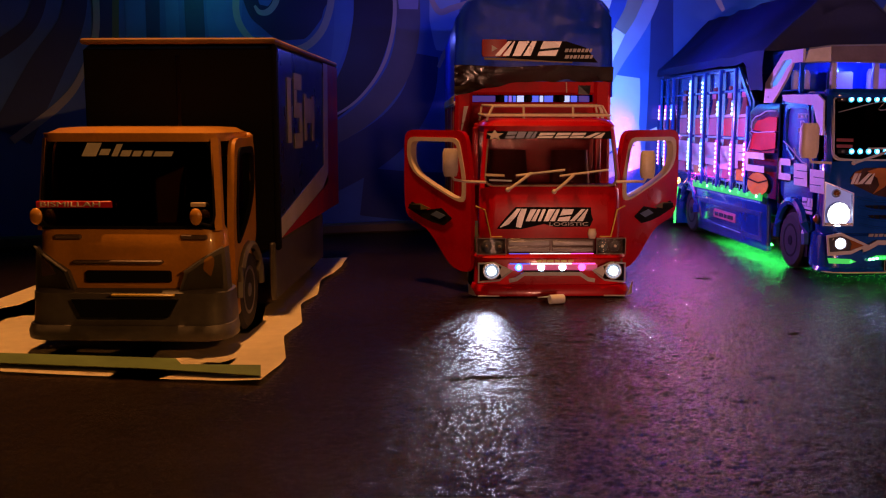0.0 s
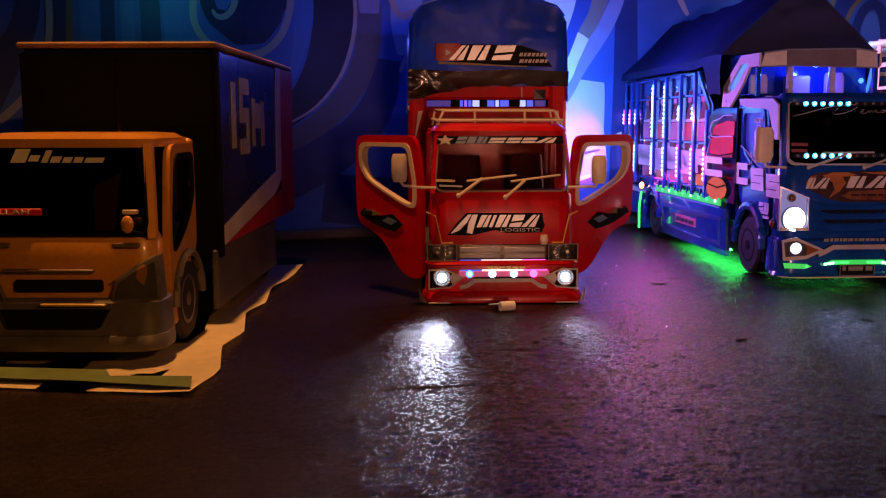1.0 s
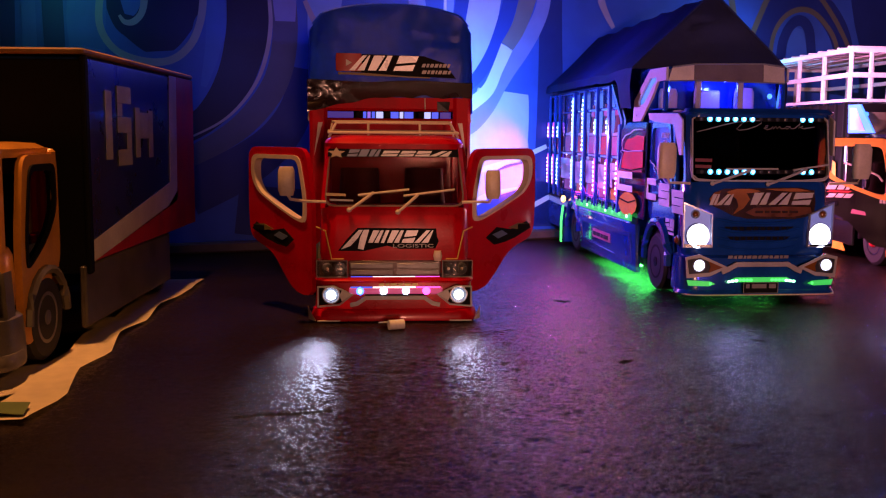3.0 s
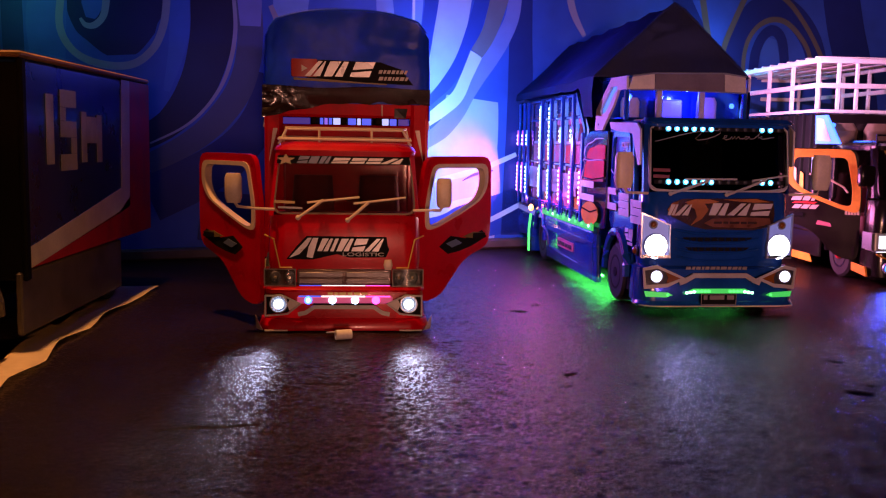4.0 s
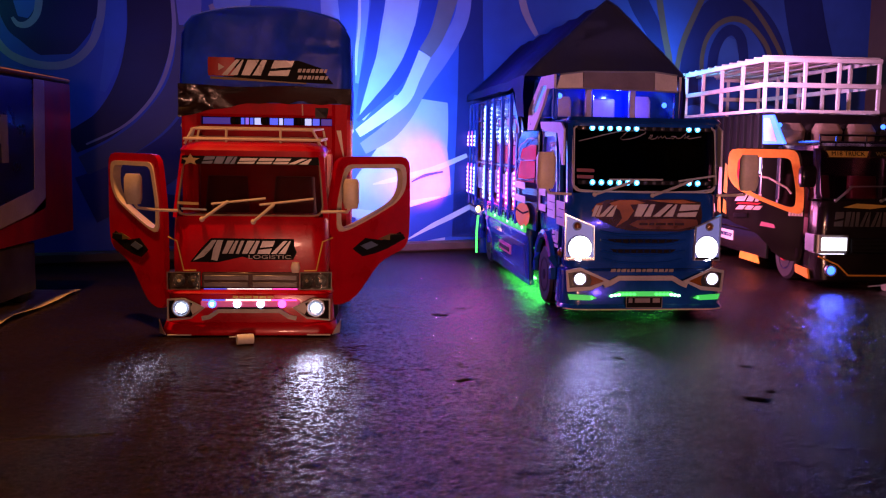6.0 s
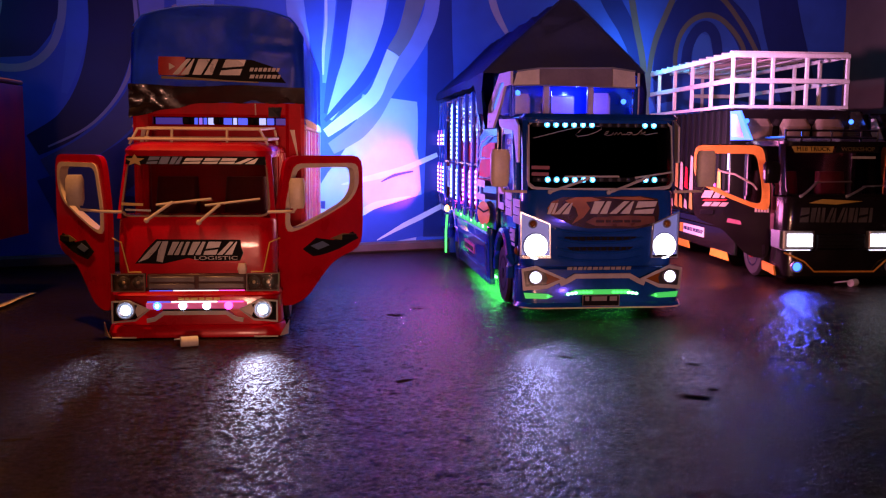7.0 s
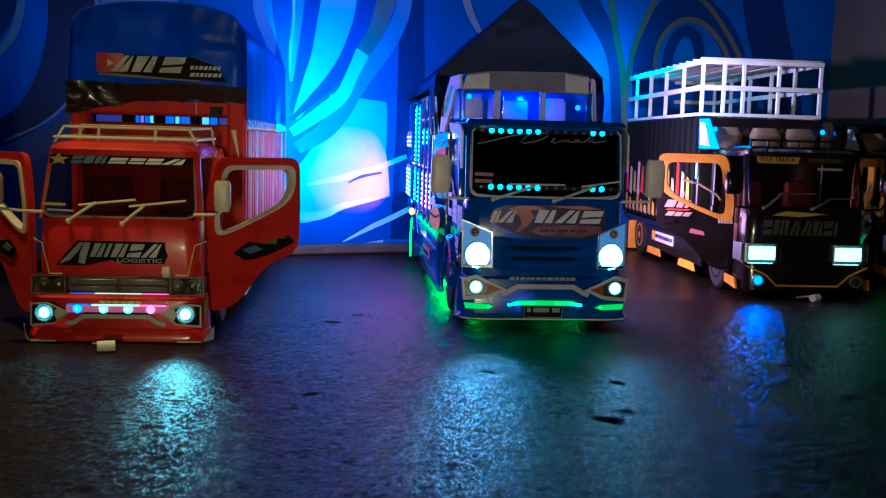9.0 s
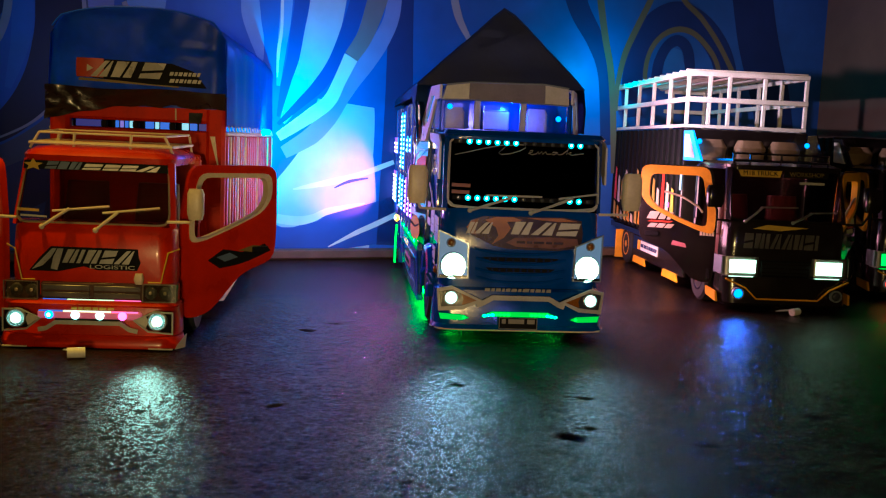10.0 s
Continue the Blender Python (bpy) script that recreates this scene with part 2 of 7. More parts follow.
def hoop(bm, outer, inner, thick):
    """A flat frame between two polygons of the same count, given thickness."""
    thick = Vector(thick)
    o0, i0 = [bm.verts.new(p) for p in outer], [bm.verts.new(p) for p in inner]
    o1, i1 = [bm.verts.new(Vector(p) + thick) for p in outer], [bm.verts.new(Vector(p) + thick) for p in inner]
    n = len(o0)
    for k in range(n):
        j = (k + 1) % n
        for q in ((o0[k], o0[j], i0[j], i0[k]), (o1[k], i1[k], i1[j], o1[j]), (o0[k], o1[k], o1[j], o0[j]), (i0[k], i0[j], i1[j], i1[k])):
            bm.faces.new(q)
    return bm


def ball(bm, c, r, sx=1.0, sy=1.0, sz=1.0, seg=12):
    m = Matrix.Translation(c) @ Matrix.Diagonal((sx, sy, sz, 1))
    bmesh.ops.create_uvsphere(bm, u_segments=seg, v_segments=seg // 2 + 2, radius=r, matrix=m)
    return bm


def turned(bm, c, profile, n=24):
    """A turned form about an axle along x through c; profile of (offset along x, radius)."""
    return loft(bm, [[(c[0] + dx, c[1] + r * math.cos(6.2832 * k / n), c[2] + r * math.sin(6.2832 * k / n)) for k in range(n)] for dx, r in profile])


def NB():
    return bmesh.new()


def lettering(name, text, size, m, material, parent, label="", width=None, shear=0.0):
    """Raised letters in the built-in font, set in the plane that m gives (x along, z up)."""
    cu = bpy.data.curves.new(name, "FONT")
    cu.body, cu.size, cu.extrude, cu.align_x, cu.align_y, cu.shear = text, size, 0.0004, "CENTER", "CENTER", shear
    tmp = bpy.data.objects.new(name, cu)
    me = bpy.data.meshes.new_from_object(tmp)
    bpy.data.objects.remove(tmp)
    bpy.data.curves.remove(cu)
    if width:
        xs = [v.co.x for v in me.vertices]
        k = width / (max(xs) - min(xs))
        for v in me.vertices:
            v.co.x *= k
    me.transform(m @ pose(0, 0, 0, 90))
    me.materials.clear()
    me.materials.append(material)
    ob = new(name, me)
    ob.parent = parent
    if label:
        ob["label"] = label
    return ob


# ---- structure ----
def lattice(xs, ys, cell, seed):
    """Smooth random heights on a lattice of the given cell, at every x and y."""
    g = np.random.default_rng(seed).random((256, 256)) - 0.5
    u, v = xs / cell + 4096, ys / cell + 4096
    i, j = np.floor(u).astype(int), np.floor(v).astype(int)
    fu, fv = u - i, v - j
    fu, fv = fu * fu * (3 - 2 * fu), fv * fv * (3 - 2 * fv)
    a = g[(i % 256)[:, None], (j % 256)[None, :]]
    b = g[((i + 1) % 256)[:, None], (j % 256)[None, :]]
    c = g[(i % 256)[:, None], ((j + 1) % 256)[None, :]]
    d = g[((i + 1) % 256)[:, None], ((j + 1) % 256)[None, :]]
    return (a * (1 - fu)[:, None] + b * fu[:, None]) * (1 - fv)[None, :] + (c * (1 - fu)[:, None] + d * fu[:, None]) * fv[None, :]


def rough_floor():
    """One sheet: close grain where the trucks stand, wide meshes beyond."""
    xs = np.concatenate([np.linspace(-6, -0.42, 24), np.arange(-0.4, 1.25, 0.0017), np.linspace(1.27, 7, 24)])
    ys = np.concatenate([np.linspace(-6, 0.40, 24), np.arange(0.415, 1.42, 0.0017), np.linspace(1.45, 5, 16)])
    h = -0.0006 + 0.0005 * lattice(xs, ys, 0.0031, 1) + 0.0007 * lattice(xs, ys, 0.0017, 6) + 0.0004 * lattice(xs, ys, 0.0071, 2) + 0.0006 * lattice(xs, ys, 0.026, 3)
    pits = lattice(xs, ys, 0.030, 4) + 0.7 * lattice(xs, ys, 0.011, 5)
    h -= 0.0012 * np.clip(pits - 0.44, 0, 0.3) / 0.3
    fade = np.clip((np.minimum(xs + 0.4, 1.25 - xs)) / 0.05, 0, 1)[:, None] * np.clip((np.minimum(ys - 0.415, 1.42 - ys)) / 0.05, 0, 1)[None, :]
    h = np.minimum(h * fade, 0.0007)
    # a thin crack and a few chipped hollows
    X, Y = xs[:, None], ys[None, :]
    h = h - 0.0022 * np.exp(-((Y - 0.712 - 0.194 * (X - 0.028) - 0.0012 * np.sin(X * 160)) / 0.0016) ** 2) * (X > 0.028) * (X < 0.095)
    for x, y, r in ((0.494, 0.968, 0.0035), (0.605, 0.938, 0.004), (0.574, 0.824, 0.0075), (0.594, 0.844, 0.003), (0.332, 1.187, 0.006), (0.342, 0.879, 0.004)):
        h = h - 0.004 * np.exp(-(((X - x) / (r * 1.4)) ** 2 + ((Y - y + 0.003 * np.sin(X * 230)) / r) ** 2) ** 2)
    nx, ny = len(xs), len(ys)
    co = np.empty((nx, ny, 3), np.float32)
    co[:, :, 0], co[:, :, 1], co[:, :, 2] = xs[:, None], ys[None, :], h
    k = np.arange(nx * ny).reshape(nx, ny)
    quads = np.stack([k[:-1, :-1], k[1:, :-1], k[1:, 1:], k[:-1, 1:]], -1).reshape(-1, 4)
    me = bpy.data.meshes.new("floor")
    me.vertices.add(nx * ny)
    me.vertices.foreach_set("co", co.ravel())
    me.loops.add(quads.size)
    me.loops.foreach_set("vertex_index", quads.ravel().astype(np.int32))
    me.polygons.add(len(quads))
    me.polygons.foreach_set("loop_start", np.arange(0, quads.size, 4, dtype=np.int32))
    me.update(calc_edges=True)
    me.validate()
    me.polygons.foreach_set("use_smooth", np.ones(len(quads), bool))
    me.materials.append(CEMENT)
    return new("floor", me)


floor = tagged(rough_floor(), "dark brown worn cement floor with damp gloss", "floor", kind="structure")

WALL_YAW = math.degrees(math.atan(0.42))
WALL = pose(0, 1.72, 0, 0, 0, WALL_YAW)      # local x along the wall, y into it, z up
bm = NB()
slab(bm, [(-3.2, 0, -0.05), (1.47, 0, -0.05), (1.47, 0, 2.6), (-3.2, 0, 2.6)], (0, 0.12, 0))
wall_back = part("wall_back", bm, WALLBLUE, smooth=False)
wall_back.matrix_world = WALL
tagged(wall_back, "blue wall painted with a swirling mural", "wall", kind="structure")

WR = pose(1.35, 2.287, 0, 0, 0, -76)
bm = NB()
slab(bm, [(0, 0, -0.05), (5, 0, -0.05), (5, 0, 2.6), (0, 0, 2.6)], (0, 0.12, 0))
wall_right = part("wall_right", bm, BROWNWALL, smooth=False)
wall_right.matrix_world = WR
tagged(wall_right, "dim brown plaster wall beside the mural", "wall", kind="structure")
bm = NB()
for x0, x1, y0, y1 in ((-3.4, -3.28, -4, 2), (-3.4, 3.0, -4.1, -4.0)):
    cbox(bm, x0, x1, y0, y1, -0.05, 2.6, 0.01)
tagged(part("wall_front", bm, BROWNWALL), "dim brown plaster walls closing the room", "wall", kind="structure")
bm = NB()
cbox(bm, -3.6, 3.6, -4.3, 3.2, 2.6, 2.7, 0.01)
tagged(part("ceiling", bm, BROWNWALL), "dim plain plaster ceiling", "ceiling", kind="structure")

# wooden lath along the foot of the wall
bm = NB()
cbox(bm, -3.1, 1.44, -0.022, -0.003, 0.0, 0.018, 0.003)
lath = part("baseboard", bm, BROWN)
lath.matrix_world = WALL
tagged(lath, "brown wooden lath along the foot of the mural wall", "baseboard", kind="structure")


def stroke(pts, widths, material, lift, name="painted_stroke"):
    """A painted band on the mural, smooth through its points, a thin coat on the wall."""
    bm = NB()
    P = [Vector((p[0], 0, p[1])) for p in pts]
    W = widths if isinstance(widths, (list, tuple)) else [widths] * len(P)
    line = []
    for k in range(len(P) - 1):
        a, b, c, d = P[max(k - 1, 0)], P[k], P[k + 1], P[min(k + 2, len(P) - 1)]
        for i in range(8):
            s = i / 8
            p = 0.5 * (2 * b + (c - a) * s + (2 * a - 5 * b + 4 * c - d) * s * s + (3 * b - a - 3 * c + d) * s ** 3)
            line.append((p, W[k] + (W[k + 1] - W[k]) * s))
    line.append((P[-1], W[-1]))
    left, right = [], []
    for k, (p, w) in enumerate(line):
        d = line[min(k + 1, len(line) - 1)][0] - line[max(k - 1, 0)][0]
        nrm = Vector((-d.z, 0, d.x)).normalized() * w / 2
        left.append(p + nrm)
        right.append(p - nrm)
    vs = [[bm.verts.new(q + Vector((0, -lift * 0.35, 0))) for q in side] for side in (left, right)]
    for k in range(len(line) - 1):
        bm.faces.new((vs[0][k], vs[0][k + 1], vs[1][k + 1], vs[1][k]))
    return part(name, bm, material, wall_back, smooth=False)


# bands and curls of the mural, and darker areas of its wall
stroke([(-0.191, 0.469), (-0.19, 0.363), (-0.211, 0.272)], [0.032, 0.032, 0.009], M_SKY2, 0.002)
stroke([(-0.142, 0.482), (-0.136, 0.402), (-0.143, 0.338), (-0.166, 0.274), (-0.207, 0.222), (-0.26, 0.19)], [0.068, 0.071, 0.068, 0.059, 0.044, 0.035], M_NIGHT, 0.0022)
stroke([(-0.285, 0.46), (-0.286, 0.391), (-0.282, 0.357), (-0.279, 0.326)], [0.142, 0.143, 0.11, 0.042], M_NIGHT2, 0.0016)
stroke([(-0.321, 0.44), (-0.321, 0.401), (-0.324, 0.38)], [0.033, 0.031, 0.013], M_SKY2, 0.0024)
stroke([(-0.36, 0.436), (-0.367, 0.402), (-0.369, 0.368), (-0.361, 0.343), (-0.343, 0.323), (-0.313, 0.311), (-0.279, 0.309), (-0.252, 0.318), (-0.229, 0.341), (-0.216, 0.37), (-0.21, 0.401), (-0.207, 0.45)], [0.011, 0.011, 0.011, 0.011, 0.011, 0.012, 0.012, 0.012, 0.012, 0.012, 0.012, 0.012], M_GREY, 0.003)
stroke([(-0.299, 0.442), (-0.301, 0.403), (-0.306, 0.383), (-0.318, 0.37), (-0.331, 0.369), (-0.339, 0.379)], [0.011, 0.011, 0.01, 0.01, 0.008, 0.004], M_GREY, 0.0032)
stroke([(-0.105, 0.477), (-0.101, 0.423), (-0.099, 0.378), (-0.106, 0.331), (-0.121, 0.288), (-0.149, 0.247), (-0.185, 0.215), (-0.238, 0.188)], [0.006, 0.006, 0.007, 0.007, 0.006, 0.005, 0.004, 0.003], M_GREY, 0.003)
stroke([(-0.08, 0.479), (-0.077, 0.425), (-0.074, 0.37), (-0.081, 0.314), (-0.1, 0.267), (-0.14, 0.218), (-0.185, 0.184), (-0.243, 0.154)], [0.043, 0.043, 0.043, 0.043, 0.043, 0.04, 0.036, 0.031], M_SLATE, 0.0026)
stroke([(-0.078, 0.479), (-0.075, 0.425), (-0.074, 0.384)], [0.041, 0.041, 0.034], M_LILAC, 0.0028)
stroke([(-0.043, 0.307), (-0.055, 0.241), (-0.094, 0.183), (-0.159, 0.136), (-0.24, 0.099)], [0.048, 0.058, 0.066, 0.073, 0.079], M_DEEP, 0.0018)
stroke([(-0.382, 0.434), (-0.388, 0.367), (-0.386, 0.308)], [0.056, 0.057, 0.048], M_SKY2, 0.0014)
# wide navy band, darkens the wall towards its foot
stroke([(-0.16, 0.071), (-0.066, 0.06), (0.064, 0.052), (0.214, 0.044)], [0.083, 0.087, 0.093, 0.1], M_DEEP, 0.0016)
stroke([(-0.004, 0.441), (-0.009, 0.364), (-0.014, 0.315)], [0.064, 0.053, 0.017], M_SKY, 0.0024)
stroke([(-0.04, 0.42), (-0.019, 0.383), (0.007, 0.389), (0.039, 0.4)], [0.008, 0.011, 0.011, 0.009], M_GREY, 0.0032)
stroke([(-0.019, 0.286), (-0.003, 0.316), (0.023, 0.328)], [0.006, 0.01, 0.009], M_GREY, 0.0032)
stroke([(0.304, 0.512), (0.295, 0.424), (0.281, 0.355), (0.257, 0.304), (0.225, 0.239)], [0.078, 0.068, 0.057, 0.039, 0.01], M_MIST, 0.0012)
stroke([(0.341, 0.279), (0.332, 0.198), (0.313, 0.117), (0.283, 0.035)], [0.107, 0.128, 0.191, 0.232], M_MIST, 0.0011)
stroke([(0.23, 0.504), (0.226, 0.418), (0.22, 0.36), (0.216, 0.302)], [0.024, 0.02, 0.016, 0.006], M_SKY, 0.002)
stroke([(0.219, 0.503), (0.22, 0.408), (0.215, 0.36), (0.214, 0.316)], [0.005, 0.005, 0.006, 0.003], M_PALE, 0.0026)
stroke([(0.162, 0.497), (0.166, 0.423), (0.178, 0.376), (0.186, 0.339)], [0.027, 0.033, 0.024, 0.004], M_SKY, 0.002)
stroke([(0.258, 0.507), (0.255, 0.449), (0.248, 0.401), (0.241, 0.352), (0.228, 0.303), (0.217, 0.249)], [0.027, 0.027, 0.025, 0.022, 0.016, 0.005], M_DEEP2, 0.0022)
stroke([(0.372, 0.519), (0.357, 0.459), (0.338, 0.398), (0.316, 0.347), (0.288, 0.306), (0.257, 0.275), (0.217, 0.236)], [0.03, 0.03, 0.03, 0.026, 0.023, 0.016, 0.006], M_DEEP2, 0.0024)
# one band in two colours, grey-olive above and pale below
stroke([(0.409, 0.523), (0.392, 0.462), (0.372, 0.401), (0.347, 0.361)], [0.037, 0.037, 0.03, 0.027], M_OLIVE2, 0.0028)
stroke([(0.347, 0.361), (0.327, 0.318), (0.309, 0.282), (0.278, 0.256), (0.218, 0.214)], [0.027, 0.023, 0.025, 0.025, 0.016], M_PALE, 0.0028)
stroke([(0.425, 0.525), (0.423, 0.445), (0.402, 0.393), (0.376, 0.353), (0.352, 0.32), (0.332, 0.289), (0.308, 0.252), (0.277, 0.218), (0.228, 0.187)], [0.029, 0.029, 0.031, 0.032, 0.03, 0.028, 0.032, 0.031, 0.022], M_LILAC, 0.0026)
# upright navy band puts the shade beside the blue truck into the wall colour
stroke([(0.442, 0.527), (0.44, 0.406), (0.442, 0.263), (0.438, 0.128), (0.436, 0.023)], [0.04, 0.049, 0.056, 0.056, 0.057], M_DEEP, 0.0022)
stroke([(0.247, 0.123), (0.281, 0.13), (0.323, 0.139), (0.371, 0.152), (0.436, 0.177)], [0.002, 0.009, 0.012, 0.011, 0.008], M_PALE, 0.003)
stroke([(0.323, 0.127), (0.35, 0.139), (0.387, 0.146)], [0.002, 0.006, 0.003], M_DEEP2, 0.0034)
stroke([(0.2, 0.074), (0.251, 0.067), (0.284, 0.072), (0.316, 0.086), (0.383, 0.1)], [0.016, 0.017, 0.014, 0.012, 0.002], M_PALE, 0.003)
stroke([(0.19, 0.036), (0.252, 0.03), (0.325, 0.047), (0.412, 0.065), (0.479, 0.081)], [0.046, 0.052, 0.067, 0.078, 0.092], M_DEEP2, 0.0022)
stroke([(0.315, 0.02), (0.368, 0.046), (0.403, 0.061), (0.468, 0.091)], [0.002, 0.009, 0.01, 0.009], M_PALE, 0.0032)
stroke([(0.532, 0.536), (0.552, 0.456), (0.581, 0.407)], [0.016, 0.016, 0.009], M_GREY, 0.003)
stroke([(0.786, 0.563), (0.816, 0.49), (0.86, 0.427), (0.884, 0.362), (0.899, 0.226)], [0.052, 0.047, 0.04, 0.03, 0.03], M_DEEP, 0.0022)
stroke([(0.853, 0.57), (0.865, 0.505), (0.88, 0.44), (0.898, 0.374), (0.909, 0.295), (0.92, 0.169)], [0.016, 0.016, 0.016, 0.016, 0.015, 0.014], M_OLIVE, 0.003)
stroke([(1.014, 0.587), (0.98, 0.516), (0.953, 0.463), (0.929, 0.41), (0.917, 0.353), (0.916, 0.296)], [0.014, 0.014, 0.014, 0.014, 0.012, 0.008], M_OLIVE, 0.0031)
stroke([(0.958, 0.286), (0.95, 0.343), (0.959, 0.407), (0.988, 0.465), (1.035, 0.496), (1.082, 0.497), (1.133, 0.471), (1.174, 0.427), (1.198, 0.369)], [0.048, 0.048, 0.05, 0.054, 0.055, 0.056, 0.057, 0.058, 0.059], M_DEEP, 0.0022)
stroke([(0.984, 0.345), (0.982, 0.385), (0.992, 0.424), (1.018, 0.455), (1.056, 0.471), (1.096, 0.467), (1.135, 0.442), (1.164, 0.409), (1.183, 0.356)], [0.011, 0.011, 0.011, 0.011, 0.012, 0.012, 0.012, 0.012, 0.012], M_OLIVE, 0.003)
stroke([(1.029, 0.577), (1.069, 0.53), (1.115, 0.499), (1.165, 0.45), (1.208, 0.394)], [0.011, 0.012, 0.012, 0.012, 0.012], M_OLIVE, 0.0032)
stroke([(1.01, 0.358), (1.014, 0.399), (1.033, 0.435), (1.061, 0.448), (1.087, 0.427), (1.098, 0.363)], [0.026, 0.026, 0.023, 0.023, 0.027, 0.027], M_DEEP, 0.0023)
stroke([(1.057, 0.361), (1.054, 0.401), (1.059, 0.431)], [0.061, 0.052, 0.02], M_SKY2, 0.0024)
stroke([(1.235, 0.61), (1.271, 0.47), (1.325, 0.327), (1.368, 0.14)], [0.109, 0.111, 0.107, 0.1], M_DEEP, 0.0022)
stroke([(-0.767, 0.272), (-0.703, 0.314), (-0.671, 0.35), (-0.656, 0.408)], [0.03, 0.025, 0.02, 0.02], M_DEEP, 0.0022)
stroke([(-0.712, 0.171), (-0.658, 0.274), (-0.619, 0.343), (-0.607, 0.41)], [0.06, 0.05, 0.035, 0.03], M_DEEP, 0.0022)
stroke([(-0.712, 0.163), (-0.645, 0.215), (-0.611, 0.258), (-0.585, 0.327), (-0.583, 0.412)], [0.012, 0.012, 0.01, 0.01, 0.01], M_GREY, 0.003)
stroke([(-0.567, 0.412), (-0.574, 0.301)], [0.03, 0.03], M_DEEP, 0.0022)
stroke([(-0.552, 0.413), (-0.557, 0.301)], [0.01, 0.01], M_OLIVE, 0.003)
stroke([(-0.525, 0.415), (-0.525, 0.302)], [0.03, 0.03], M_SKY2, 0.0022)
stroke([(-0.498, 0.416), (-0.5, 0.303)], [0.022, 0.02], M_DEEP, 0.0024)
stroke([(-0.436, 0.419), (-0.434, 0.306)], [0.03, 0.03], M_DEEP, 0.0022)
stroke([(-0.47, 0.417), (-0.469, 0.304)], [0.02, 0.02], M_SKY2, 0.0022)


# ---- truck parts ----
def wheel(parent, x, y, z, r, w, rim=STEEL, side=-1):
    """A wheel on an axle; side -1: its face looks to -x."""
    t = part("wheel", turned(NB(), (x, y, z), [(-w / 2, r * 0.62), (-w / 2, r * 0.9), (-w * 0.36, r), (w * 0.36, r), (w / 2, r * 0.9), (w / 2, r * 0.62)]), RUBBER, parent)
    s = side * w / 2
    part("rim", turned(NB(), (x, y, z), [(s * 0.3, r * 0.62), (s * 1.02, r * 0.6), (s * 1.02, r * 0.52), (s * 0.5, r * 0.44), (s * 0.5, r * 0.2), (s * 1.05, r * 0.17), (s * 1.05, 0.001)]), rim, t)
    return t


def chassis(parent, length, hw, wheels, r=0.037, rims=None):
    for s in (-1, 1):
        part("chassis_rail", cbox(NB(), s * 0.035 - 0.006, s * 0.035 + 0.006, 0.05, length - 0.02, r * 1.0, r * 1.0 + 0.014), FLATBLACK, parent)
    for i, y in enumerate(wheels):
        part("axle", turned(NB(), (0, y, r), [(-hw + 0.01, 0.005), (hw - 0.01, 0.005)], 10), FLATBLACK, parent)
        for s in (-1, 1):
            wheel(parent, s * (hw - 0.014), y, r, r, 0.024, rims[i] if rims else STEEL, s)


def mirror(parent, x, y, z, s, arm_from, material=CREAM, w=0.012, h=0.03):
    m = part("mirror", loft(NB(), [rring(w * 0.8, y - 0.004, y + 0.006, z - h / 2, 0.004, 3, x), rring(w, y - 0.006, y + 0.007, z - h * 0.3, 0.005, 3, x),
                                  rring(w, y - 0.006, y + 0.007, z + h * 0.35, 0.005, 3, x), rring(w * 0.8, y - 0.004, y + 0.005, z + h / 2, 0.004, 3, x)]), material, parent)
    part("mirror_arm", tube(NB(), [arm_from, (arm_from[0] + s * 0.02, arm_from[1] - 0.006, arm_from[2] + 0.001), (x - s * 0.004, y, z - h * 0.62), (x, y, z - h * 0.4)], 0.0017), material, m)
    return m


def wipers(parent, P, spots, material=CREAM):
    """Wiper arms lying on the windscreen: spots of (foot, joint, blade start, blade end), each as (x, z)."""
    k = P["slope"] / (P["zw1"] - P["zw0"])

    def on(p, off):
        return (p[0], k * max(0.0, p[1] - P["zw0"]) - off, p[1])

    for foot, joint, a, b in spots:
        mid = ((foot[0] + joint[0]) / 2, (foot[1] + joint[1]) / 2)
        w = part("wiper", tube(NB(), [on(foot, 0.004), on(mid, 0.0065), on(joint, 0.006)], 0.0017), material, parent)
        part("blade", tube(NB(), [on(a, 0.0035), on(b, 0.0035)], 0.0012), material, w)
        part("pivot", ball(NB(), on(foot, 0.0025), 0.0028, 1, 0.8, 1, 8), material, w)


def rounded(pts, r, n=3):
    """A polygon of (along, up) with each corner rounded; the same count of points for every polygon of as many corners."""
    out = []
    for k, p in enumerate(pts):
        p, a, b = Vector(p), Vector(pts[k - 1]), Vector(pts[(k + 1) % len(pts)])
        ra, rb = min(r, (a - p).length * 0.45), min(r, (b - p).length * 0.45)
        u, v = p + (a - p).normalized() * ra, p + (b - p).normalized() * rb
        for i in range(n + 1):
            t = i / n
            out.append(tuple((1 - t) ** 2 * u + 2 * t * (1 - t) * p + t * t * v))
    return out


def door_shape(D, z0, z1, zmid):
    """Door outline and window outline, as (along, up)."""
    outer = [(0.0, z0), (0.0, zmid), (0.010, z1), (D - 0.001, z1), (D, zmid - 0.01), (D * 0.98, z0 + 0.058), (D * 0.62, z0 + 0.045), (D * 0.28, z0 + 0.004)]
    inner = [(0.009, zmid - 0.024), (0.009, zmid + 0.004), (0.020, z1 - 0.009), (D - 0.009, z1 - 0.009), (D - 0.008, zmid + 0.022), (D - 0.020, zmid + 0.006), (D * 0.55, zmid - 0.008), (D * 0.22, zmid - 0.022)]
    return rounded(outer, 0.014), rounded(inner, 0.010)


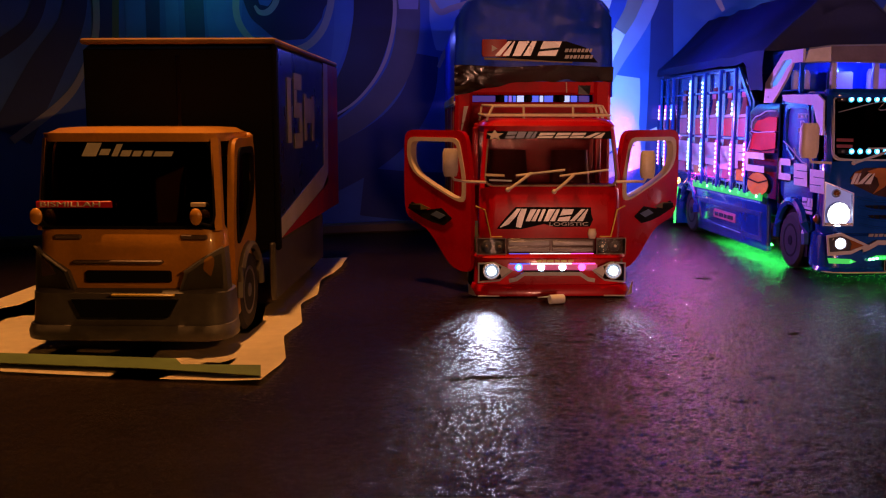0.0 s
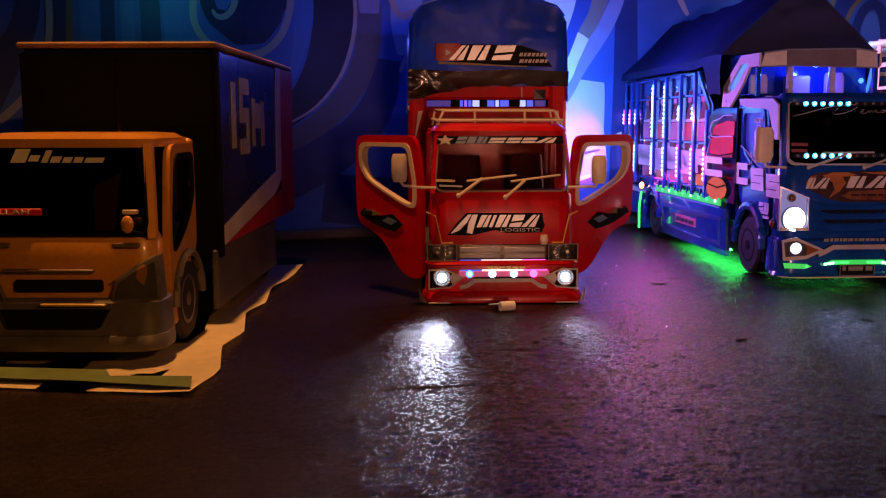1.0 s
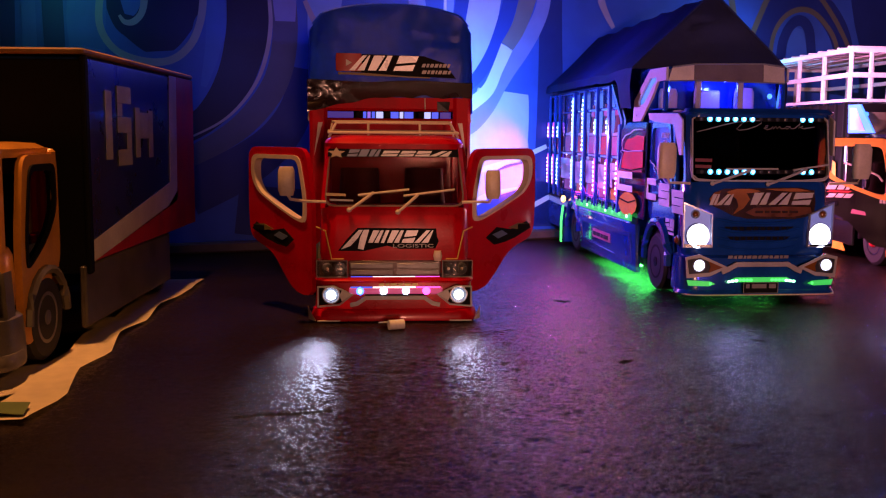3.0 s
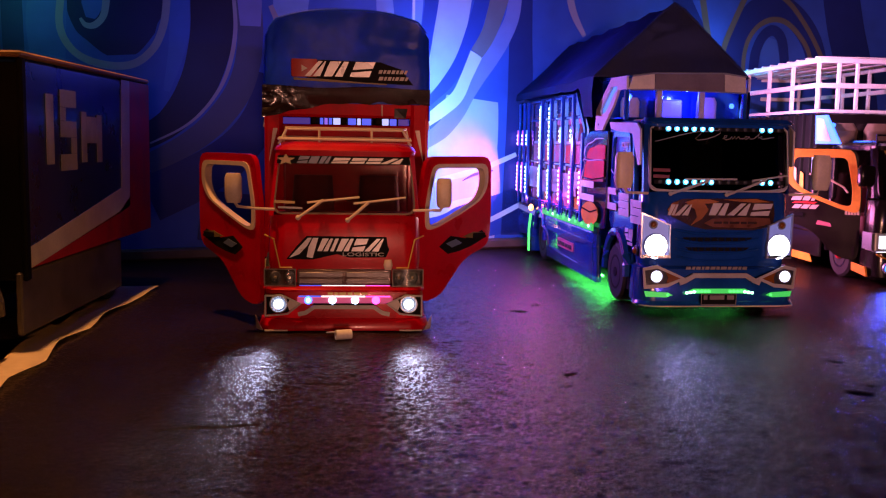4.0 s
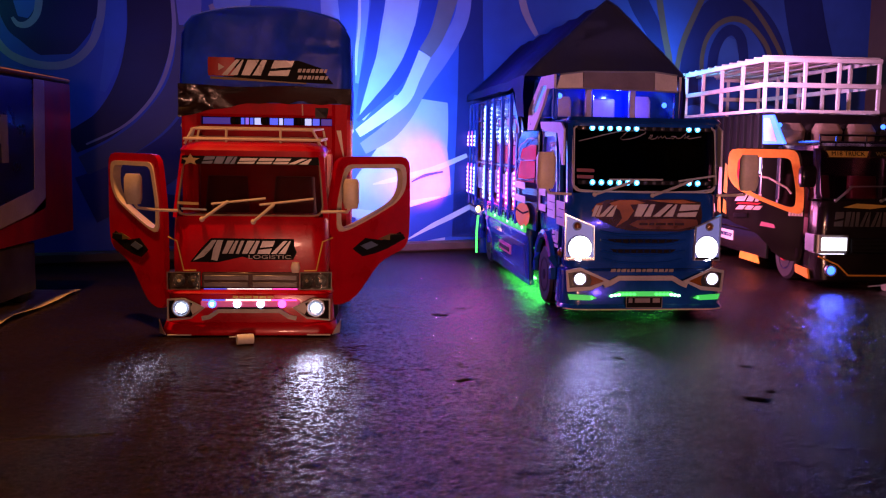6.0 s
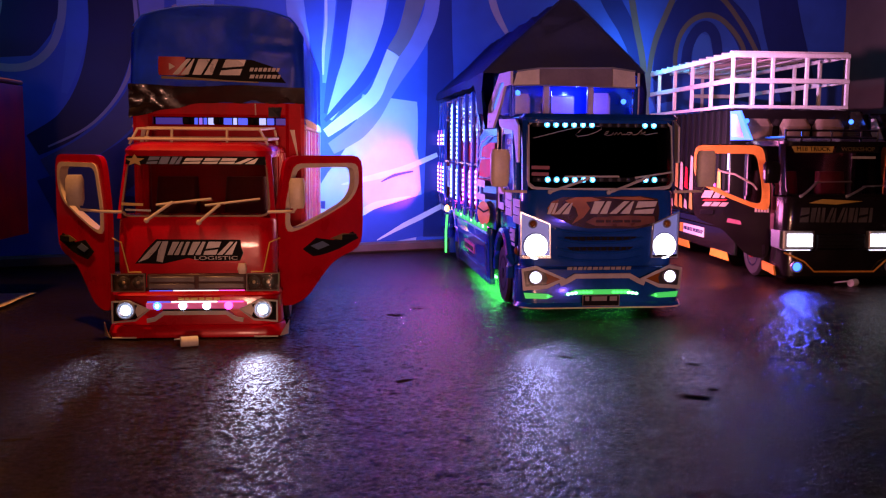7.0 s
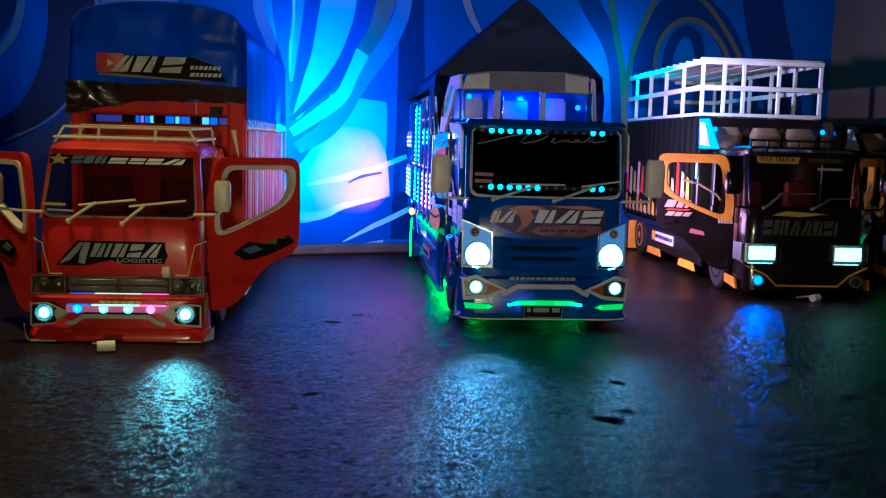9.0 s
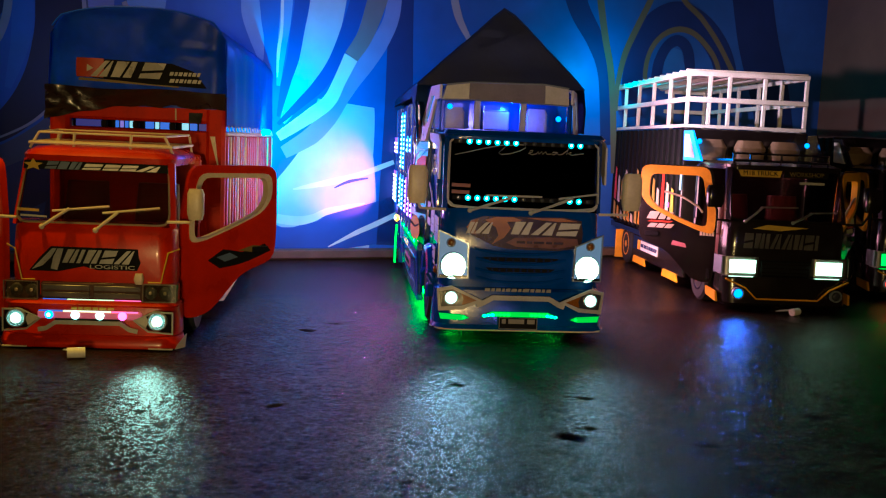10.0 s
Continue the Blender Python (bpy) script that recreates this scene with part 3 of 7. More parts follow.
def door(parent, m, P, material, trim, glass=None, label="", decal=None):
    """A cab door in its own plane (x along from the hinge, z up, y its thickness), set by m."""
    o, i = door_shape(P["door"], P["zd"], P["zw1"] - 0.001, P["zw0"] + 0.004)
    d = part("door", hoop(NB(), [(a, 0, b) for a, b in o], [(a, 0, b) for a, b in i], (0, 0.006, 0)), material, parent, label)
    d.matrix_local = m
    grow = [(sum(p[0] for p in i) / len(i), sum(p[1] for p in i) / len(i))] * len(i)
    big = [(a + (a - g[0]) * P.get("trim", 0.02), b + (b - g[1]) * P.get("trim", 0.02)) for (a, b), g in zip(i, grow)]
    small = [(a - (a - g[0]) * 0.10, b - (b - g[1]) * 0.10) for (a, b), g in zip(i, grow)]
    part("window_trim", hoop(NB(), [(a, -0.0015, b) for a, b in big], [(a, -0.0015, b) for a, b in small], (0, 0.009, 0)), trim, d)
    if glass:
        part("window_glass", slab(NB(), [(a, 0.002, b) for a, b in small], (0, 0.0015, 0)), glass, d)
    if decal == "mark":
        for a, b, z0, z1, mt in ((0.0860, 0.1000, 0.1190, 0.1300, CREAM), (0.0740, 0.0835, 0.1190, 0.1300, CREAM), (0.0660, 0.0715, 0.1190, 0.1300, CREAM), (0.0660, 0.0985, 0.1145, 0.1172, DECALRED),
                                 (0.0880, 0.0985, 0.1065, 0.1128, CREAM), (0.0760, 0.0860, 0.1065, 0.1128, CREAM), (0.0640, 0.0740, 0.1065, 0.1128, CREAM)):
            plate("door_mark", [(a, z0), (b, z0), (b - 0.005, z1), (a - 0.005, z1)], -0.0002, mt, d, label="small cream slanted mark")
        for x in (0.0020, 0.0062, 0.0104, 0.0146, 0.0188):
            plate("door_word", [(x, 0.0995), (x + 0.0034, 0.0995), (x + 0.0034, 0.1055), (x, 0.1055)], -0.0002, CREAM, d)
        plate("door_badge", [(0.0400, 0.0800), (0.0620, 0.0830), (0.0600, 0.0895), (0.0420, 0.0860)], -0.0002, PINKPRINT, d, label="small pink badge")
        part("grab_rail", tube(NB(), [(0.020, -0.004, 0.133), (0.026, -0.006, 0.141), (0.052, -0.006, 0.155), (0.076, -0.004, 0.160)], 0.0016, 6), CREAM, d, "pale grab rail")
    elif decal:
        y = -0.0008
        part("door_decal", slab(NB(), [(0.030, y, 0.083), (0.048, y, 0.094), (0.072, y, 0.090), (0.100, y, 0.098), (0.108, y, 0.090), (0.080, y, 0.080), (0.062, y, 0.076), (0.044, y, 0.074)], (0, -0.0006, 0)), FLATBLACK, d, "dark painted swoosh", smooth=False)
        part("door_flash", slab(NB(), [(0.066, y - 0.0008, 0.092), (0.085, y - 0.0008, 0.097), (0.104, y - 0.0008, 0.095), (0.088, y - 0.0008, 0.089)], (0, -0.0005, 0)), OLIVE, d, smooth=False)
        part("door_flash", slab(NB(), [(0.040, y - 0.0008, 0.086), (0.056, y - 0.0008, 0.090), (0.066, y - 0.0008, 0.085), (0.050, y - 0.0008, 0.081)], (0, -0.0005, 0)), SLATEBLUE, d, smooth=False)
    part("door_handle", cbox(NB(), P["door"] * 0.72, P["door"] * 0.9, -0.003, 0.0, P["zw0"] - 0.034, P["zw0"] - 0.027, 0.001), FLATBLACK, d)
    return d


def cab(parent, P, body, lower, trim, glass=DARKGLASS, open_doors=(None, None), seats=BLACK, doorlabel="", door_trim=None, door_glass=None, seal=None, decals=False):
    """A forward-control cab: front, roof, pillars, floor, back, windscreen and two doors."""
    hw, h1, zw0, zw1, zr, dep, sl = P["hw"], P["hw1"], P["zw0"], P["zw1"], P["zr"], P["dep"], P["slope"]
    c = part("cab_front", loft(NB(), [rring(hw - 0.003, 0.0, 0.040, P["zb"], 0.014), rring(hw, -0.001, 0.040, P["zb"] + 0.02, 0.016), rring(hw, -0.002, 0.040, (P["zb"] + zw0) / 2, 0.018),
                                      rring(hw - 0.001, 0.0, 0.040, zw0 - 0.006, 0.018), rring(hw - 0.004, 0.003, 0.038, zw0, 0.016)]), body, parent)
    part("cab_floor", cbox(NB(), -hw + 0.008, hw - 0.008, 0.036, dep, 0.055, 0.066), lower, parent)
    part("cab_back", cbox(NB(), -hw + 0.002, hw - 0.002, dep - 0.006, dep, 0.06, zr - 0.006, 0.003), body, parent)
    part("roof", loft(NB(), [rring(h1 + 0.001, sl - 0.004, dep + 0.001, zw1 - 0.003, 0.016), rring(h1 + 0.003, sl - 0.005, dep + 0.001, zw1 + 0.004, 0.018),
                             rring(h1 + 0.001, sl, dep, zr - 0.005, 0.018), rring(h1 - 0.006, sl + 0.008, dep - 0.006, zr - 0.001, 0.016), rring(h1 - 0.02, sl + 0.02, dep - 0.02, zr, 0.012)]), body, parent)
    for s in (-1, 1):
        part("pillar", slab(NB(), [(s * (hw - 0.006), 0.001, zw0 - 0.003), (s * (hw - 0.001), 0.006, zw0 - 0.003), (s * (h1 + 0.001), sl + 0.004, zw1), (s * (h1 - 0.004), sl - 0.002, zw1)], (0, 0.007, 0)), body, parent)
        part("rear_pillar", cbox(NB(), s * (hw - 0.004) - 0.004, s * (hw - 0.004) + 0.004, dep - 0.016, dep - 0.004, zw0 - 0.01, zw1 + 0.002), body, parent)
        part("seat", loft(NB(), [rring(0.026, 0.075, 0.115, 0.066, 0.008, 3, s * 0.038), rring(0.028, 0.072, 0.118, 0.095, 0.01, 3, s * 0.038), rring(0.026, 0.105, 0.122, 0.099, 0.008, 3, s * 0.038), rring(0.022, 0.112, 0.128, 0.158, 0.008, 3, s * 0.038)]), seats, parent)
    part("dashboard", loft(NB(), [rring(hw - 0.01, 0.02, 0.055, zw0 - 0.03, 0.008), rring(hw - 0.01, 0.012, 0.05, zw0 - 0.008, 0.008), rring(hw - 0.014, 0.016, 0.04, zw0 - 0.002, 0.006)]), FLATBLACK, parent)
    ws = part("windscreen", slab(NB(), [(-hw + 0.005, 0.003, zw0 - 0.002), (hw - 0.005, 0.003, zw0 - 0.002), (h1 - 0.003, sl, zw1), (-h1 + 0.003, sl, zw1)], (0, 0.002, 0)), glass, parent)
    k = sl / (zw1 - zw0)
    wide = [(-hw + 0.005, zw0 - 0.001), (hw - 0.005, zw0 - 0.001), (h1 - 0.003, zw1 - 0.001), (-h1 + 0.003, zw1 - 0.001)]
    thin = [(-hw + 0.0067, zw0 + 0.0008), (hw - 0.0067, zw0 + 0.0008), (h1 - 0.0047, zw1 - 0.0026), (-h1 + 0.0047, zw1 - 0.0026)]
    part("window_seal", hoop(NB(), [(x, k * (z - zw0) - 0.0005, z) for x, z in rounded(wide, 0.011)], [(x, k * (z - zw0) - 0.0005, z) for x, z in rounded(thin, 0.010)], (0, 0.003, 0)), seal or trim, ws)
    for n, s in enumerate((-1, 1)):
        base = pose(s * (hw + 0.0005), 0.038, 0)
        if open_doors[n] is None:
            m = base @ Matrix(((0, s * -1, 0, 0), (1, 0, 0, 0), (0, 0, 1, 0), (0, 0, 0, 1)))
        else:
            a, hx, hy = open_doors[n] if isinstance(open_doors[n], tuple) else (open_doors[n], hw + 0.0005, 0.038)
            base = pose(s * hx, hy, 0)
            a = radians(a)
            d = Vector((s * math.sin(a), math.cos(a), 0))
            q = Vector((-s * math.cos(a), math.sin(a), 0))
            m = base @ Matrix(((d.x, q.x, 0, 0), (d.y, q.y, 0, 0), (0, 0, 1, 0), (0, 0, 0, 1)))
        door(parent, m, P, body, door_trim or trim, None if open_doors[n] is not None else (door_glass or glass), doorlabel, decals)
    return c


def bumper(parent, hw, z0, z1, material, label=""):
    return part("bumper", loft(NB(), [rring(hw - 0.004, -0.010, 0.045, z0, 0.02), rring(hw, -0.014, 0.045, z0 + 0.004, 0.022), rring(hw - 0.001, -0.010, 0.045, (z0 + z1) / 2, 0.02),
                                      rring(hw - 0.002, -0.009, 0.042, z1 - 0.003, 0.018), rring(hw - 0.006, -0.004, 0.04, z1, 0.016)]), material, parent, label)


def turned_front(c, profile, n=24):
    """A turned form about an axis along y through c, opening forward; profile of (distance forward, radius)."""
    return loft(NB(), [[(c[0] + r * math.cos(6.2832 * i / n), c[1] - d, c[2] + r * math.sin(6.2832 * i / n)) for i in range(n)] for d, r in profile])


def round_lamp(parent, name, x, y, z, r, glowmat, rim=REFLECTOR, core=0.92):
    """A round lamp facing forward: rim and glowing lens."""
    m = pose(x, y, z, 0, 0, -90)
    bm = turned(NB(), (0, 0, 0), [(0.0, r * 1.35), (0.004, r * 1.3), (0.004, r * 1.02), (0.001, r * 0.98), (0.0, r * 0.5)], 20)
    bm.transform(m)
    a = part(name, bm, rim, parent)
    bm = ball(NB(), (x, y - 0.0025, z), r * core, 1, 0.45, 1)
    part("lens", bm, glowmat, a)
    return a


def bars(name, parent, spec, material, y, x0, z0, shear=0.0, depth=0.0006, label="", m=None):
    """Plain bars standing in for lettering, a part each; spec of (x, width, z, height)."""
    for x, w, z, h in spec:
        bm = slab(NB(), [(x0 + x + shear * z, y, z0 + z), (x0 + x + w + shear * z, y, z0 + z), (x0 + x + w + shear * (z + h), y, z0 + z + h), (x0 + x + shear * (z + h), y, z0 + z + h)], (0, -depth, 0))
        if m is not None:
            bm.transform(m)
        part(name, bm, material, parent, label, smooth=False)


SIDE = Matrix(((0, 1, 0, 0), (-1, 0, 0, 0), (0, 0, 1, 0), (0, 0, 0, 1)))   # turns a front-facing plane to face -x
SIDER = Matrix(((0, -1, 0, 0), (1, 0, 0, 0), (0, 0, 1, 0), (0, 0, 0, 1)))  # turns it to face +x


def plate(name, pts, y, material, parent, depth=0.0005, label="", m=None, smooth=False):
    """A thin flat shape of (x, z) points that faces forward."""
    bm = slab(NB(), [(x, y, z) for x, z in pts], (0, -depth, 0))
    if m is not None:
        bm.transform(m)
    return part(name, bm, material, parent, label, smooth)


def ribbon(name, pts, w, y, material, parent, depth=0.001, label="", m=None):
    """A flat band of width w along a line of (x, z) points, mitred at its bends."""
    P = [Vector(p) for p in pts]
    up, low = [], []
    for k, p in enumerate(P):
        a, b = P[max(k - 1, 0)], P[min(k + 1, len(P) - 1)]
        d = ((p - a).normalized() if p != a else Vector((0, 0))) + ((b - p).normalized() if b != p else Vector((0, 0)))
        d.normalize()
        n = Vector((-d.y, d.x)) * w / 2
        up.append(p + n)
        low.append(p - n)
    return plate(name, [tuple(p) for p in up + low[::-1]], y, material, parent, depth, label, m)


def blocks(name, parent, spec, material, y, z0, h, shear=0.4, depth=0.0006, label="", m=None):
    """Plain slanted blocks with a slit, standing in for a name: spec of (x, width, slit), the slit cut, step, wedge or none."""
    for x, w, slit in spec:
        if slit == "cut":
            shapes = [[(0, 0), (0.44, 0), (0.60, 1), (0, 1)], [(0.58, 0), (1, 0), (1, 1), (0.74, 1)]]
        elif slit == "step":
            shapes = [[(0, 0), (1, 0), (1, 0.42), (0, 0.30)], [(0, 0.46), (1, 0.58), (1, 1), (0, 1)]]
        elif slit == "wedge":
            shapes = [[(-0.1, 0), (0.30, 0), (0.75, 1), (0.45, 1)], [(0.48, 0), (1, 0), (1, 1), (0.90, 1)]]
        else:
            shapes = [[(0, 0), (1, 0), (1, 1), (0, 1)]]
        for q in shapes:
            plate(name, [(x + w * a + shear * h * b, z0 + h * b) for a, b in q], y, material, parent, depth, label, m)


def block_letter(name, parent, letter, w, h, t, material, y, m, shear=0.0, depth=0.0006, label=""):
    """A squared capital letter out of one flat shape, x to the right, z up from its foot."""
    shapes = {"C": [(0, 0), (w, 0), (w, t), (t, t), (t, h - t), (w, h - t), (w, h), (0, h)],
              "S": [(0, 0), (w, 0), (w, (h + t) / 2), (t, (h + t) / 2), (t, h - t), (w, h - t), (w, h), (0, h), (0, (h - t) / 2), (w - t, (h - t) / 2), (w - t, t), (0, t)],
              "F": [(0, 0), (t, 0), (t, (h - t) / 2), (w * 0.85, (h - t) / 2), (w * 0.85, (h + t) / 2), (t, (h + t) / 2), (t, h - t), (w, h - t), (w, h), (0, h)],
              "E": [(0, 0), (w, 0), (w, t), (t, t), (t, (h - t) / 2), (w * 0.85, (h - t) / 2), (w * 0.85, (h + t) / 2), (t, (h + t) / 2), (t, h - t), (w, h - t), (w, h), (0, h)]}
    return plate(name, [(x + shear * z, z) for x, z in shapes[letter]], y, material, parent, depth, label, m)


def led(parent, c, r, dome, core=None, name="led", flat=0.5):
    """A lamp bead facing forward: a coloured dome for its halo, and its bright core."""
    d = part(name, ball(NB(), c, r, 1, flat, 1, 10), dome, parent)
    if core:
        part("core", ball(NB(), (c[0], c[1] - r * flat * 0.62, c[2]), r * 0.55, 1, flat * 1.1, 1, 8), core, d)
    return d


# ---- yellow box truck ----
def yellow_truck():
    T = thing("toy_truck", pose(-0.240, 0.782, 0.003, 0, 0, 0.0), "yellow toy box truck with dark blue cargo box on paper", "toy truck", "toy trucks in a row")
    P = dict(hw=0.079, hw1=0.073, zb=0.052, zw0=0.104, zw1=0.177, zr=0.186, dep=0.125, slope=0.012, door=0.083, zd=0.02)
    chassis(T, 0.58, 0.082, (0.085, 0.44))
    cab(T, P, YELLOW, YELLOW, YELLOW, seal=FLATBLACK, door_trim=FLATBLACK)
    bumper(T, 0.085, 0.010, 0.053, GREY, "unpainted grey bumper")
    # grey headlamp corners, grille slot, gold strip
    for s in (-1, 1):
        h = part("headlamp", slab(NB(), [(s * 0.043, -0.0065, 0.050), (s * 0.049, -0.0065, 0.068), (s * 0.066, -0.0045, 0.080), (s * 0.0795, 0.004, 0.087), (s * 0.0815, 0.004, 0.050)], (0, 0.014, 0)), GREY, T, "grey moulded headlamp")
        part("lens", slab(NB(), [(s * 0.047, -0.0085, 0.053), (s * 0.052, -0.0085, 0.067), (s * 0.067, -0.0065, 0.077), (s * 0.077, 0.0015, 0.082), (s * 0.0785, 0.0015, 0.053)], (0, 0.0018, 0)), LENS, h)
        part("lamp_rib", tube(NB(), [(s * 0.049, -0.0092, 0.068), (s * 0.066, -0.0072, 0.080), (s * 0.079, 0.001, 0.0875)], 0.0010, 6), GREY, h)
        mm = part("mirror", ball(NB(), (s * 0.066 - 0.006, -0.008, 0.1135), 0.0065, 0.8, 0.5, 1.1, 10), YELLOW, T, "small yellow mirror")
        part("mirror_arm", tube(NB(), [(s * 0.070, 0.002, 0.105), (s * 0.068 - 0.005, -0.007, 0.108), (s * 0.066 - 0.006, -0.006, 0.112)], 0.0014, 6), FLATBLACK, mm)
        part("fender", tube(NB(), [(s * 0.081, 0.085 + 0.042 * math.cos(a / 10 * math.pi), 0.037 + 0.042 * math.sin(a / 10 * math.pi)) for a in range(11)], 0.004), GREY, T)
    part("grille", cbox(NB(), -0.036, 0.036, -0.004, 0.004, 0.058, 0.068), FLATBLACK, T)
    part("grille_bar", cbox(NB(), -0.045, 0.03, -0.006, 0.0, 0.074, 0.077, 0.0008), BROWN, T)
    part("bumper_slot", slab(NB(), [(-0.044, -0.0145, 0.046), (0.044, -0.0145, 0.046), (0.036, -0.0155, 0.031), (-0.036, -0.0155, 0.031)], (0, 0.006, 0)), FLATBLACK, T)
    part("bumper_lip", loft(NB(), [rring(0.086, -0.0165, 0.04, 0.012, 0.02), rring(0.087, -0.0175, 0.04, 0.018, 0.022), rring(0.085, -0.0150, 0.04, 0.024, 0.02)]), GREY, T)
    part("gold_strip", cbox(NB(), -0.010, 0.042, -0.0165, -0.012, 0.0485, 0.0505, 0.0005), GOLD, T)
    for x in (-0.06, 0.045):
        part("vent", cbox(NB(), x, x + 0.022, -0.0035, 0.0, 0.094, 0.098, 0.0008), BROWN, T)
    # word on the windscreen, sticker and paper on the dashboard
    bars("windscreen_script", T, [(0, 0.012, 0, 0.011), (0.014, 0.008, 0.001, 0.005), (0.025, 0.005, 0.0, 0.010), (0.032, 0.008, 0.0, 0.005), (0.042, 0.007, 0, 0.0045), (0.051, 0.007, 0, 0.0045), (0.060, 0.015, 0, 0.004)], WHITE, 0.0075, -0.038, 0.162, shear=0.5, label="white script word as plain bars")
    part("sticker", cbox(NB(), -0.075, -0.012, -0.001, 0.0022, 0.120, 0.1255, 0.0004), DECALRED, T)
    lettering("sticker_text", "BISMILLAH", 0.0058, pose(-0.046, -0.0016, 0.1228), WHITE, T, "white capital letters", 0.05)
    part("sticker", cbox(NB(), 0.054, 0.066, -0.002, 0.0022, 0.121, 0.1245, 0.0004), CREAM, T)
    # cargo box: black front, blue sides with white and red stripes, wooden top edge
    hw, y0, y1, z0, z1 = 0.094, 0.160, 0.567, 0.074, 0.264
    B = part("cargo_box", cbox(NB(), -hw, hw, y0, y1, z0, z1, 0.003), BOXBLUE, T, "dark blue cargo box with white and red stripes")
    part("front_board", cbox(NB(), -hw + 0.001, hw - 0.001, y0 - 0.006, y0 - 0.0005, z0 - 0.01, z1 - 0.004), FLATBLACK, B)
    part("top_edge", cbox(NB(), -hw - 0.001, hw + 0.001, y0 - 0.008, y1 + 0.002, z1 + 0.0005, z1 + 0.006, 0.002), WOOD, B)
    part("corner_strip", cbox(NB(), -0.004 + hw, hw + 0.0015, y0 - 0.007, y0 + 0.003, z0 - 0.01, z1), FLATBLACK, B)
    part("board_seam", cbox(NB(), -0.002, 0.002, y0 - 0.0075, y0 - 0.006, z0, z1 - 0.01, 0.0005), BLACK, B)
    for s, M in ((1, SIDER), (-1, SIDE)):
        o = hw + 0.0003
        f = -1 if s < 0 else 1
        for name, mt, d0, d1 in (("stripe", WHITE, 0.0, 0.024), ("red_stripe", DECALRED, 0.024, 0.095)):
            # slanted band along the foot, rising into an upright band towards the rear
            ym = 0.442
            pts = [(y0 + 0.004, 0.0945 - d0), (ym - 0.010, 0.1330 - d0 * 1.1), (ym + d0 * 1.35, 0.1345 - d0 * 0.5), (ym + 0.006 + d0 * 1.35, z1 - 0.001), (ym + 0.006 + d1 * 1.35, z1 - 0.001), (ym + d1 * 1.35, 0.1345 - d1), (ym - 0.004, 0.1320 - d1 * 1.1), (y0 + 0.004, 0.0945 - d1)]
            pts = [(min(a, y1 - 0.001), max(b, z0 + 0.001)) for a, b in pts]
            part(name, slab(NB(), [(s * o, a, b) for a, b in pts], (s * 0.0006, 0, 0)), mt, B, smooth=False)
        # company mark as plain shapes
        bars("company_mark", B, ((0, 0.019, 0.006, 0.067), (0.037, 0.045, 0.062, 0.017), (0.037, 0.015, 0.0485, 0.0132), (0.037, 0.045, 0.032, 0.0162), (0.067, 0.015, 0.0155, 0.0162), (0.037, 0.045, -0.001, 0.0162),
                                 (0.097, 0.016, 0.006, 0.053), (0.146, 0.017, 0.005, 0.052), (0.1135, 0.0150, 0.026, 0.028), (0.129, 0.0165, 0.026, 0.028)), DECALGREY, 0, 0, 0,
             label="worn silver-white mark", m=Matrix.Translation((s * (o + 0.0002), 0.2085 if s > 0 else y1 - 0.10, 0.1620)) @ M)
        part("side_guard", cbox(NB(), s * 0.088 - 0.003, s * 0.088 + 0.003, y0 - 0.01, y1 - 0.12, 0.014, z0 - 0.002), GREY, B, "grey primed side guard")
    return T


